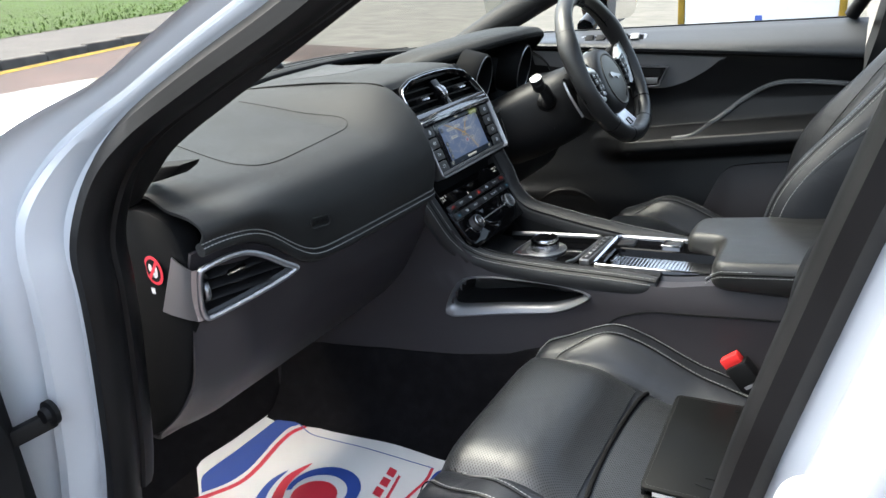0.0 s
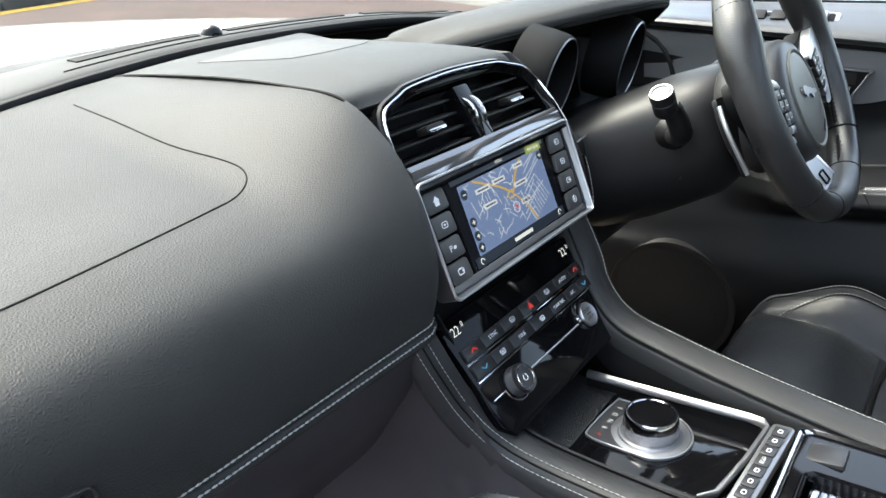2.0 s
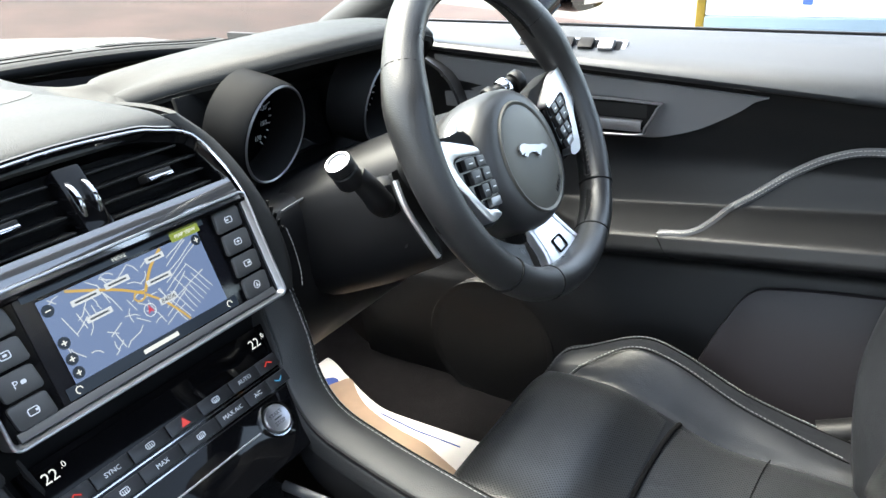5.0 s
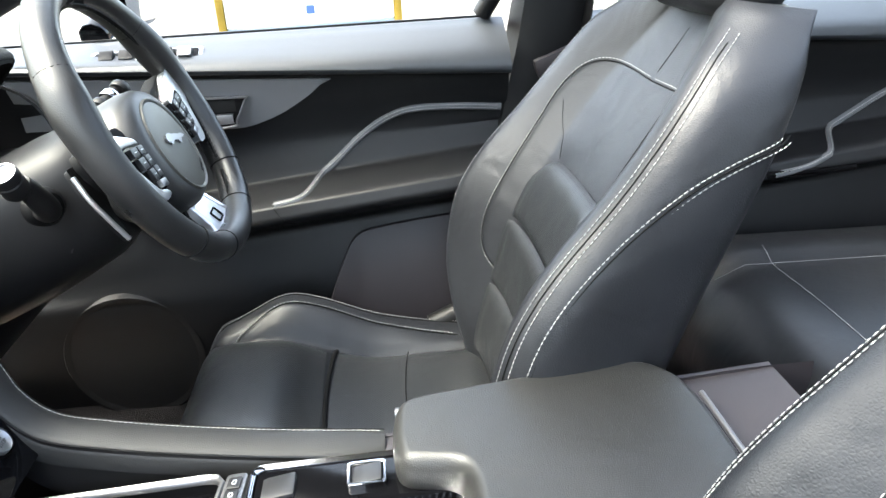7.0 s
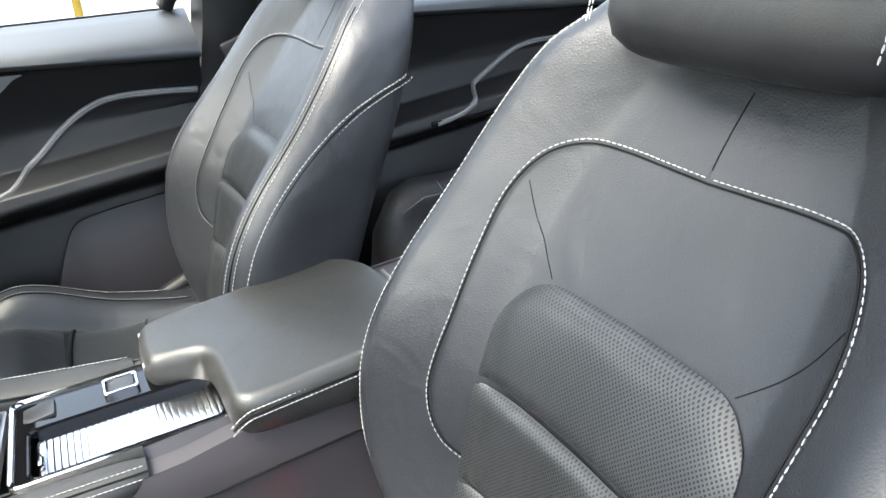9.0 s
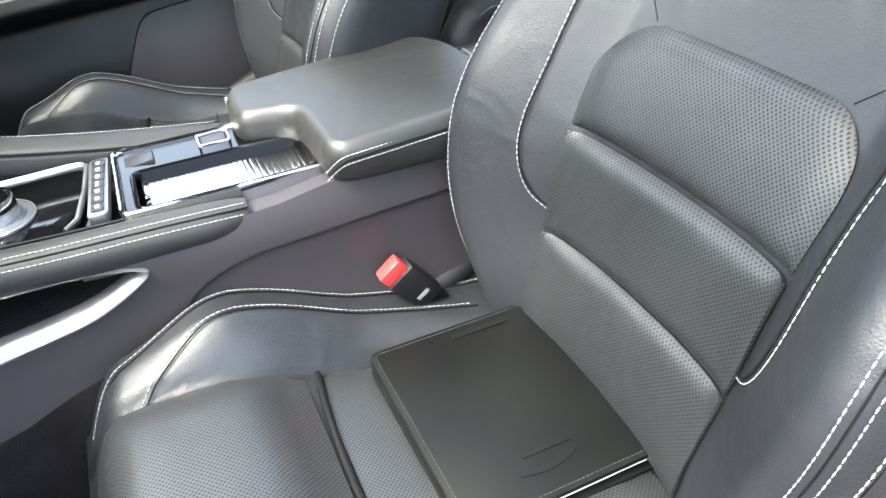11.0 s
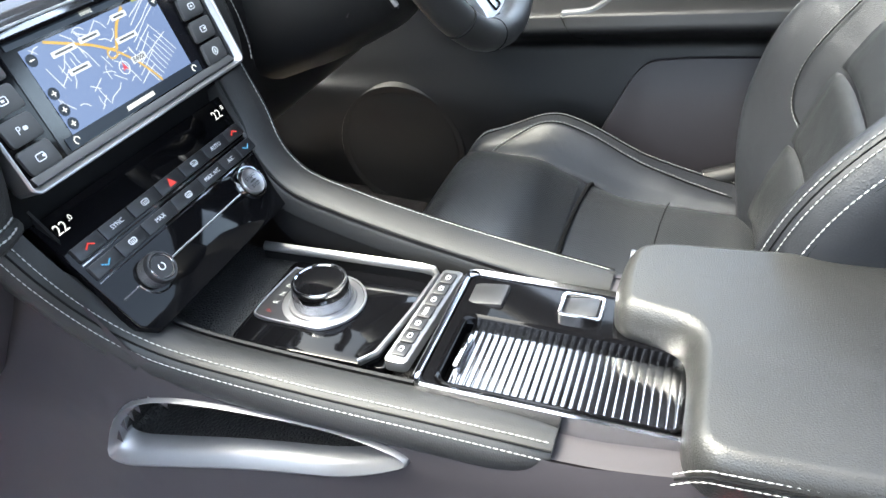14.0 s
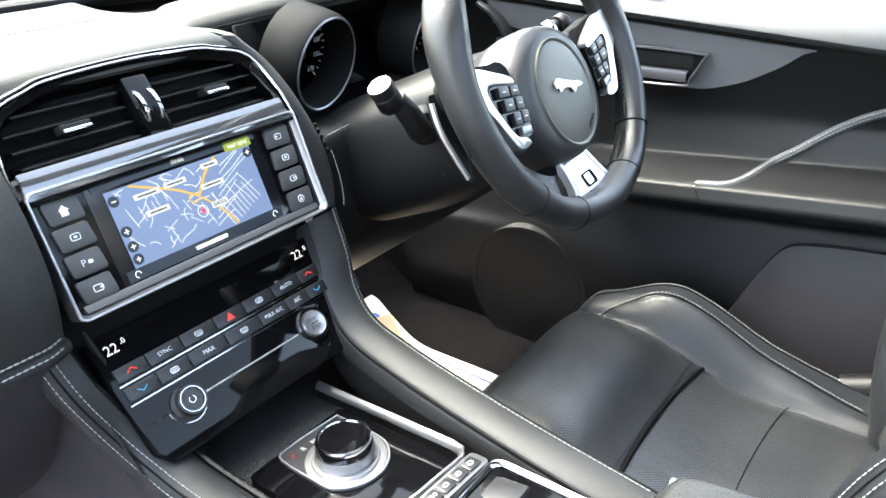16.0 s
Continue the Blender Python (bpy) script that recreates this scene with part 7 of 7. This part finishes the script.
def door_base(c, x, z, x0):
    """Depth of the door's inner face; c: the level along the belt line."""
    u = x - x0
    base = ramp(c, (0.45, 0.60, 0.70, 0.80, 0.86, 0.93, 0.97, 1.03, 1.070, 1.086, 1.093, 1.099, 1.106, 1.120, 1.140, 1.154, 1.160), (0.725, 0.70, 0.695, 0.715, 0.735, 0.752, 0.752, 0.735, 0.714, 0.707, 0.703, 0.684, 0.678, 0.688, 0.724, 0.752, 0.768))
    arm_f = ease((u + 0.02) / 0.16)
    d = z - ledge(u, z)
    if d > 0:
        bump = 0.080 * (1 - ease(d / 0.022)) + 0.022 * (1 - ease(d / 0.10))
    else:
        bump = 0.102 * (1 - ease((-d - 0.018) / 0.055))
    return base - bump * arm_f * (1.0 if u > 0.1 else 0.8)


def door_y(x, z, x0):
    return door_base(z - belt_drop(x, x0) * ease((z - 1.0) / 0.08), x, z, x0)


def door_trim(name, x0, xa, xb, label):
    d = thing(name, label, "car door", ((xa + xb) / 2, 0.75, 0.5), "driver side doors")
    zs = [0.46 + 0.02 * i for i in range(12)] + [0.70 + 0.006 * i for i in range(30)] + [0.880 + 0.0022 * i for i in range(30)] + [0.946 + 0.0125 * i for i in range(10)] + [1.071 + 0.0032 * i for i in range(8)]
    top = [1.0966, 1.099, 1.102, 1.106, 1.112, 1.120, 1.130, 1.140, 1.148, 1.154, 1.158, 1.160]

    def level(x, c):
        fall = ease((c - 1.0) / 0.08) * (1.0 - ease((c - 1.10) / 0.06))
        climb = ease((c - 0.70) / 0.09) * (1.0 - ease((c - 0.94) / 0.06))
        z = c + belt_drop(x, x0) * fall + 0.10 * (x - x0 - 0.2) * climb
        return Vector((x, door_base(c, x, z, x0), z))

    xs = [xa + (xb - xa) * i / 90 for i in range(91)]
    part("door_panel", grid([[level(x, c) for c in zs] for x in xs]), DOORTRIM, d, "black soft-touch door panel", 50)
    part("belt_gap", grid([[level(x, c) + Vector((0, 0.002, 0)) for c in (1.0900, 1.0934, 1.0966, 1.099)] for x in xs]), DARK, d)
    part("belt_pad", grid([[level(x, c) for c in top] + [Vector((x, 0.776, 1.159)), Vector((x, 0.785, 1.146))] for x in xs]), BELTPAD, d, "grey-black pad along the window", 50)
    return d


door_1 = door_trim("driver_door", 0.0, -0.36, 0.635, "black-trimmed closed driver door with grey inlay")


def on_door(x, z, out=0.001, x0=0.0):
    return Vector((x, door_y(x, z, x0) - out, z))


# grey inlay
rows = []
for i in range(31):
    x = -0.16 + i * 0.0168
    zl = ramp(x, (-0.16, 0.0, 0.10, 0.18, 0.24, 0.30, 0.344), (1.03, 1.018, 1.010, 1.010, 1.025, 1.058, 1.0875))
    zt = 1.0865 - 0.062 * (x - 0.35)
    rows.append([on_door(x, zl + (zt - zl) * k / 8, 0.004) for k in range(9)])
inlay = part("door_inlay", thick(grid(rows), 0.004), GREYTRIM, door_1, "grey textured inlay")
# handle in its recess
hm = Matrix.Translation((0.138, 0.7125, 1.045)) @ Matrix(((1, 0, 0, 0), (0, 0, -1, 0), (0, 1, 0, 0), (0, 0, 0, 1)))
ho = [tuple(p) for p in spl([(-0.07, -0.024), (0.035, -0.026), (0.048, -0.014), (0.064, 0.018), (0.058, 0.024), (-0.07, 0.022)], 4, True)]
part("handle_recess", slab(ho, hm, 0.003, 0, 0.001), DARK, inlay)
part("handle_bezel", rim(ho, [(x * 0.95, y * 0.88) for x, y in ho], hm, 0.008, 0.001, 0.0065), SATIN, inlay, "thin chrome rim of the handle recess")
rows = [[hm @ Vector((x, y, h)) for y, h in ((-0.020, 0.001), (-0.019, 0.008), (-0.011, 0.0095), (-0.004, 0.008), (-0.003, 0.001))] for x in (-0.062, -0.02, 0.02, 0.034, 0.042)]
part("door_handle", thick(grid(rows), 0.002), SATIN, inlay, "chrome pull handle")
rows = [[hm @ Vector((x, y, h)) for y, h in ((0.019, 0.0020), (0.008, 0.0024), (0.0, 0.0020))] for x in (-0.062, 0.0, 0.048)]
part("recess_roof", grid(rows), PLASTIC, inlay)
# stitched seam on the door
# ribbon colour is lightened for the light on its upward face
RIBBON = surface("leather ribbon lightened for top light", (0.075, 0.077, 0.083), 0.42, vary=0.1, big=8, fine=700, bump=0.2, cells=True)
st_path = [on_door(x, z, 0.003) for x, z in spl([(0.232, 0.900), (0.285, 0.909), (0.33, 0.938), (0.382, 0.980), (0.43, 1.010), (0.475, 1.023), (0.55, 1.022), (0.625, 1.015)], 8)]
ribbon = part("door_ribbon", sweep(st_path, 0.0062, 10, False, 0.55), RIBBON, door_1, "stitched leather piping")
bm = thread([q + Vector((0, -0.0040, 0.0030)) for q in st_path], 0.0050, 0.0040, 0.0007)
thread([q + Vector((0, -0.0040, -0.0026)) for q in st_path], 0.0050, 0.0040, 0.0007, bm)
part("door_stitching", bm, STITCH, ribbon)
# window switch pack on the belt pad
pk = Matrix.Translation((0.062, 0.7160, 1.1370)) @ Matrix.Rotation(radians(-58), 4, "X") @ Matrix(((1, 0, 0, 0), (0, 0, -1, 0), (0, 1, 0, 0), (0, 0, 0, 1)))
pack = part("switch_pack", slab(rrect(0.175, 0.036, 0.006), pk, 0.01, 0.0015, 0.004), SILVER, door_1, "satin silver window switch pack")
part("pack_face", slab(rrect(0.160, 0.026, 0.004), pk, 0.003, 0.0005, 0.0052), DARK, pack)
for k in range(5):
    part("window_switch", box(0.022, 0.018, 0.010, pk @ Matrix.Translation((-0.06 + k * 0.030, 0, 0.008)) @ Matrix.Rotation(radians(10), 4, "X"), 0.002), PLASTIC if k < 4 else SILVER, pack)
# armrest switch and shut lines
sw = part("lock_switch", box(0.022, 0.012, 0.018, Matrix.Translation((0.215, 0.689, 0.893)) @ Matrix.Rotation(radians(35), 4, "X"), 0.002), GLOSS, door_1, "small black lock switch")
part("switch_mark", box(0.008, 0.002, 0.005, Matrix.Translation((0.215, 0.683, 0.897)) @ Matrix.Rotation(radians(35), 4, "X")), LABEL, sw)
part("panel_line", sweep([on_door(0.232 + 0.004 * k, 0.896 - k * 0.006, 0.0005) for k in range(8)], 0.0012, 5), DARK, door_1)
pocket = [on_door(x, z, 0.018) for x, z in spl([(0.30, 0.70), (0.325, 0.76), (0.355, 0.812), (0.40, 0.826), (0.50, 0.836), (0.63, 0.845)], 6)]
rows = [[q, Vector((q.x + 0.0005, q.y - 0.005, q.z - 0.0015)), Vector((q.x + 0.002, q.y - 0.007, q.z - 0.007)), Vector((q.x + 0.01, 0.672, q.z - 0.06)), Vector((q.x + 0.012, 0.676, 0.52))] for q in pocket]
part("map_pocket", thick(grid(rows), 0.004), SOFT, door_1, "charcoal door pocket")
spm = Matrix.Translation((-0.065, 0.704, 0.61)) @ Matrix.Rotation(radians(90), 4, "X")
speaker = part("door_speaker", lathe([(0.001, 0.004), (0.108, 0.006), (0.112, 0.008)], spm, 48), DOORTRIM, door_1, "round black door speaker grille")
part("speaker_ring", lathe([(0.110, 0.006), (0.116, 0.009), (0.124, 0.009), (0.130, 0.0)], spm, 48, caps=False), DOORTRIM, speaker)
part("window_trim", box(0.93, 0.008, 0.006, Matrix.Translation((0.15, 0.778, 1.160)), 0.002), RUBBER, door_1)
wf = spl([(0.60, 1.165), (0.645, 1.25), (0.665, 1.36), (0.60, 1.44), (0.35, 1.43), (0.1, 1.34)], 6)
part("window_frame", sweep([(x, 0.765 - 0.12 * max(0.0, z - 1.165) / 0.3, z) for x, z in wf], 0.016, 10), PLASTIC, door_1, "black window frame")
gl = [[Vector((x, 0.785, 1.15)), Vector((x, 0.74, 1.30)), Vector((x, 0.67, 1.44))] for x in (-0.32, 0.0, 0.3, 0.63)]
part("window_glass", grid(gl), SIDETINT, door_1, "clear side window")

# pillar between the doors
pil = thing("centre_pillar", "black door pillar with belt anchor between the doors", "pillar", (0.70, 0.72, 0.45))
rows = [[(x - 0.035, 0.77, z), (x - 0.02, 0.735, z), (x + 0.03, 0.722, z), (x + 0.085, 0.735, z), (x + 0.10, 0.78, z)] for x, z in ((0.60, 0.45), (0.60, 0.7), (0.635, 0.95), (0.675, 1.12), (0.70, 1.25), (0.72, 1.44))]
part("pillar_cover", thick(grid(rows), 0.01), PLASTIC, pil)
part("pillar_step", box(0.10, 0.03, 0.035, Matrix.Translation((0.73, 0.728, 1.09)) @ Matrix.Rotation(radians(-18), 4, "Y"), 0.008), SOFT, pil)
part("seat_belt", box(0.002, 0.046, 0.60, Matrix.Translation((0.735, 0.69, 0.98)) @ Matrix.Rotation(radians(10), 4, "Y") @ Matrix.Rotation(radians(-8), 4, "X")), RUBBER, pil, "black seat belt webbing")

door_2 = door_trim("rear_door", 0.80, 0.78, 1.70, "black-trimmed closed rear door")
st_path = [on_door(x, z, 0.003, 0.8) for x, z in spl([(1.08, 0.885), (1.14, 0.896), (1.20, 0.924), (1.265, 0.958), (1.325, 0.989), (1.37, 1.003), (1.43, 1.006), (1.60, 0.998)], 8)]
ribbon = part("door_ribbon", sweep(st_path, 0.0062, 10, False, 0.55), RIBBON, door_2, "stitched leather piping")
bm = thread([q + Vector((0, -0.0040, 0.0030)) for q in st_path], 0.0050, 0.0040, 0.0007)
part("door_stitching", thread([q + Vector((0, -0.0040, -0.0026)) for q in st_path], 0.0050, 0.0040, 0.0007, bm), STITCH, ribbon)
part("armrest_slot", box(0.16, 0.02, 0.012, Matrix.Translation((1.145, 0.645, 0.886)) @ Matrix.Rotation(radians(-1), 4, "Y"), 0.004), GLOSS, door_2)
gl = [[Vector((x, 0.785, 1.15)), Vector((x, 0.74, 1.30)), Vector((x, 0.67, 1.42))] for x in (0.80, 1.1, 1.4, 1.7)]
part("window_glass", grid(gl), SIDETINT, door_2, "tinted rear side window")

# ---- rear bench ----
bench = thing("rear_bench", "black leather rear bench seat with white piping", "car seat", (1.2, 0, 0.5))
for sgn in (-1, 1):
    rows = []
    for i in range(17):
        f = i / 16
        x = 0.905 + 0.72 * f
        row = []
        for k in range(25):
            s = -1 + k / 12
            y = sgn * 0.355 + s * 0.29
            z = 0.775 - 0.02 * f + 0.012 * math.cos(s * 2.4) + 0.022 * ease((abs(s) - 0.55) / 0.2) - 0.06 * ease((abs(s) - 0.92) / 0.08) - 0.10 * (1 - min(1, f / 0.12)) ** 2
            row.append(Vector((x - 0.02 * (1 - s * s) * (1 - f), y, z)))
        rows.append(row)
    front = [[p + Vector((0.02, 0, -0.22)) for p in rows[0]], [p + Vector((-0.012, 0, -0.08)) for p in rows[0]]]
    cu = part("bench_cushion", grid(front + rows), LEATHER, bench, "black leather rear cushion", 60)
    for s in (-0.62, 0.62):
        bm = thread([r[int(12 + s * 12)] + Vector((0, 0, 0.001)) for r in rows[1:]])
        part("bench_stitching", bm, STITCH, cu)
    part("bench_stitching", thread([p + Vector((0, 0, 0.001)) for p in rows[3][3:22]]), STITCH, cu)
    rows = [[Vector((1.60 + 0.30 * t, sgn * 0.355 + (-1 + k / 8) * 0.29, 0.74 + 0.60 * t + 0.01 * math.cos(k * 0.8))) for k in range(17)] for t in [i / 8 for i in range(9)]]
    part("bench_back", thick(grid(rows), 0.08), LEATHER, bench, "black leather rear backrest", 60)

# ---- footwells ----
mat_p = thing("paper_floor_mat", "white printed paper mat in the passenger footwell", "floor mat", (-0.15, -0.40, 0.50), "paper mats")


def paper_z(x, y):
    return 0.516 + 0.0012 * math.sin(x * 14 + y * 9)


def printed(name, outline, h, mat, parent, label="", n=5):
    bm = bmesh.new()
    bm.faces.new([bm.verts.new((x, y, paper_z(x, y) + h)) for x, y in (spl(outline, n, True) if n else outline)])
    bmesh.ops.triangulate(bm, faces=bm.faces)
    return part(name, bm, mat, parent, label)


def stripe(path, w):
    p = [Vector(q) for q in spl(path, 6)]
    out = []
    for i, q in enumerate(p):
        t = (p[min(i + 1, len(p) - 1)] - p[max(i - 1, 0)]).normalized()
        n = Vector((-t.y, t.x)) * w
        out.append([Vector((*(q + n * k), paper_z(*(q + n * k)) + 0.0013)) for k in (-0.5, 0.5)])
    return grid(out)


edge_r = spl([(-0.300, -0.250), (-0.265, -0.268), (-0.241, -0.278), (-0.211, -0.283), (-0.137, -0.278), (-0.056, -0.270), (0.039, -0.275), (0.15, -0.280)], 5)
edge_l = [(0.15, -0.62), (-0.26, -0.60), (-0.300, -0.530), (-0.345, -0.492), (-0.366, -0.474), (-0.375, -0.455), (-0.374, -0.435), (-0.367, -0.38), (-0.360, -0.219)]
bm = bmesh.new()
bm.faces.new([bm.verts.new((p[0], p[1], paper_z(p[0], p[1]))) for p in [*edge_r, *edge_l]])
bmesh.ops.triangulate(bm, faces=bm.faces)
part("paper_sheet", thick(bm, 0.0006), PAPER, mat_p)
printed("blue_corner", [(-0.275, -0.287), (-0.304, -0.273), (-0.326, -0.273), (-0.332, -0.30), (-0.333, -0.36), (-0.335, -0.413), (-0.338, -0.470), (-0.331, -0.495), (-0.306, -0.518), (-0.299, -0.521), (-0.277, -0.484), (-0.270, -0.45), (-0.271, -0.421), (-0.279, -0.38), (-0.285, -0.348), (-0.287, -0.306)], 0.0012, BLUEINK, mat_p, "blue printed corner")
part("red_stripe", stripe([(-0.257, -0.289), (-0.270, -0.315), (-0.270, -0.350), (-0.265, -0.38), (-0.256, -0.43), (-0.257, -0.475), (-0.283, -0.523), (-0.31, -0.56)], 0.011), REDINK, mat_p, "red printed stripe")
part("thin_line", stripe([(-0.275, -0.286), (-0.25, -0.298), (-0.218, -0.307), (-0.142, -0.305), (-0.094, -0.303), (0.048, -0.304)], 0.002), BLUEINK, mat_p)
ring = [(-0.100 + 0.068 * math.cos(radians(a)), -0.432 + 0.062 * math.sin(radians(a))) for a in range(205, -91, -12)]
ring += [(-0.104 + 0.052 * math.cos(radians(a)), -0.440 + 0.046 * math.sin(radians(a))) for a in range(-80, 200, 12)]
printed("printed_ring", ring, 0.0012, BLUEINK, mat_p, "blue printed emblem arc", 0)
printed("printed_disc", [(-0.106 + 0.042 * math.cos(radians(a)), -0.450 + 0.038 * math.sin(radians(a))) for a in range(0, 360, 15)], 0.0013, REDINK, mat_p, "red printed emblem disc", 0)
printed("printed_arc", [(-0.166, -0.379), (-0.182, -0.405), (-0.188, -0.43), (-0.182, -0.46), (-0.168, -0.49), (-0.152, -0.482), (-0.164, -0.455), (-0.170, -0.425)], 0.0013, REDINK, mat_p, "red printed emblem arc", 3)
printed("printed_arc", [(-0.196, -0.412), (-0.207, -0.44), (-0.206, -0.47), (-0.194, -0.505), (-0.178, -0.50), (-0.190, -0.47), (-0.195, -0.44)], 0.0012, BLUEINK, mat_p, "blue printed emblem arc", 3)
for k in range(3):
    printed("printed_bar", [(-0.026 + 0.004 * k, -0.332 - 0.027 * k), (-0.008 + 0.004 * k, -0.336 - 0.027 * k), (-0.004 + 0.004 * k, -0.356 - 0.027 * k), (-0.022 + 0.004 * k, -0.352 - 0.027 * k)], 0.0013, REDINK, mat_p, "red printed lettering bar", 0)
printed("printed_bar", [(0.000, -0.345), (0.006, -0.347), (0.024, -0.43), (0.018, -0.43)], 0.0013, REDINK, mat_p, "", 0)
part("red_stripe", stripe([(0.046, -0.305), (0.052, -0.34), (0.046, -0.40), (0.05, -0.48)], 0.006), REDINK, mat_p)
printed("blue_corner", [(0.058, -0.309), (0.095, -0.305), (0.10, -0.44), (0.058, -0.46), (0.062, -0.38)], 0.0012, BLUEINK, mat_p)
mat_d = thing("paper_floor_mat", "brown-backed paper mat in the driver footwell", "floor mat", (-0.2, 0.5, 0.50), "paper mats")
edge_d = spl([(-0.42, 0.640), (-0.385, 0.632), (-0.321, 0.598), (-0.222, 0.556), (-0.139, 0.547), (-0.056, 0.550), (0.0, 0.553)], 4)
part("paper_sheet", thick(grid([[Vector((x, 0.42 + (y - 0.42) * k / 5, 0.515 + 0.0015 * math.sin(x * 30 + k))) for k in range(6)] for x, y in edge_d]), 0.0006), PAPER, mat_d)
flap = spl([(-0.345, 0.535), (-0.330, 0.570), (-0.313, 0.593), (-0.270, 0.560), (-0.224, 0.533), (-0.151, 0.511), (-0.088, 0.500), (-0.047, 0.484), (0.0, 0.465)], 4)
part("folded_corner", thick(grid([[Vector((x, 0.42 + (y - 0.42) * k / 4, 0.520 + 0.003 * math.sin(math.pi * k / 4))) for k in range(5)] for x, y in flap]), 0.001), CARD, mat_d, "turned-over brown underside")
part("printed_line", sweep([(-0.20, 0.535, 0.5168), (-0.12, 0.524, 0.5168), (-0.03, 0.522, 0.5168)], 0.0012, 5, False, 0.3), BLUEINK, mat_d)
part("blue_corner", slab(circle(0.016, 20, -0.342, 0.567), Matrix.Translation((0, 0, 0.5185)), 0.001), BLUEINK, mat_d, "blue printed disc")
for x, y, w, h in ((-0.40, 0.36, 0.055, 0.08), (-0.36, 0.50, 0.05, 0.11)):
    pdl = thing("foot_pedal", "black rubber pedal with steel arm", "pedal", (x, y, 0.62), "pedals")
    part("pedal_pad", box(0.014, w, h, Matrix.Translation((x, y, 0.66)) @ Matrix.Rotation(radians(-35), 4, "Y"), 0.004), RUBBER, pdl)
    part("pedal_arm", sweep([(x - 0.01, y, 0.68), (x - 0.08, y, 0.76), (x - 0.10, y, 0.88)], 0.008, 8), STEEL, pdl)

# ---- outside the driver's window ----
mir = thing("door_mirror", "black door mirror outside the driver window", "car mirror", (0.0, 0.95, 1.12))
rows = []
for d, s in ((-0.08, 0.35), (-0.06, 0.75), (-0.02, 0.97), (0.01, 1.0), (0.022, 0.97)):
    rows.append([Vector((-0.02 + d, 0.965 + s * 0.105 * math.copysign(abs(math.cos(a)) ** 0.6, math.cos(a)), 1.235 + s * 0.075 * math.copysign(abs(math.sin(a)) ** 0.6, math.sin(a)))) for a in [k * math.tau / 32 for k in range(32)]])
part("mirror_housing", grid(rows, True, False, True), GLOSS, mir, "", 60)
mo = [(0.093 * math.copysign(abs(math.cos(a)) ** 0.6, math.cos(a)), 0.064 * math.copysign(abs(math.sin(a)) ** 0.6, math.sin(a))) for a in [k * math.tau / 32 for k in range(32)]]
part("mirror_glass", slab(mo, face((0.003, 0.965, 1.235), 4, -14), 0.004, 0.001, 0.003), MIRROR, mir, "mirror glass")
part("mirror_foot", sweep([(-0.03, 0.88, 1.20), (-0.04, 0.80, 1.165)], 0.025, 10), GLOSS, mir)
board = thing("pavement_sign", "white free-standing advertising board with blue-grey base", "sign", (0.19, 2.40, 0.0))
bmx2 = Matrix.Translation((0.19, 2.40, 0)) @ Matrix.Rotation(radians(4), 4, "Z")
part("sign_panel", box(0.62, 0.03, 0.80, bmx2 @ Matrix.Translation((0, 0, 1.385)), 0.004), SIGNWHITE, board, "white printed panel")
part("sign_base", box(0.62, 0.05, 0.95, bmx2 @ Matrix.Translation((0, 0, 0.505)), 0.004), SIGNBLUE, board, "blue-grey lower panel")
for sgn in (-1, 1):
    part("sign_leg", box(0.03, 0.06, 1.75, bmx2 @ Matrix.Translation((sgn * 0.325, 0.01, 0.90)), 0.006), YELLOW, board, "yellow side post")
fm = bmx2 @ Matrix.Translation((0, -0.0165, 0)) @ Matrix(((1, 0, 0, 0), (0, 0, -1, 0), (0, 1, 0, 0), (0, 0, 0, 1)))
part("printed_bar", slab(rrect(0.36, 0.016, 0.004, 3, 0.02, 1.135), fm, 0.001, 0, 0.0005), LABEL, board)
letters("sign_words", "FOLLOW US!", 0.034, fm @ Matrix.Translation((0.03, 1.075, 0.0004)), LABEL, board, 0.0003)
part("printed_mark", slab(rrect(0.03, 0.03, 0.003, 2, 0.0, 1.035), fm, 0.001, 0, 0.0005), BLUEINK, board)
part("printed_mark", slab(rrect(0.03, 0.03, 0.003, 2, 0.045, 1.035), fm, 0.001, 0, 0.0005), LABEL, board)
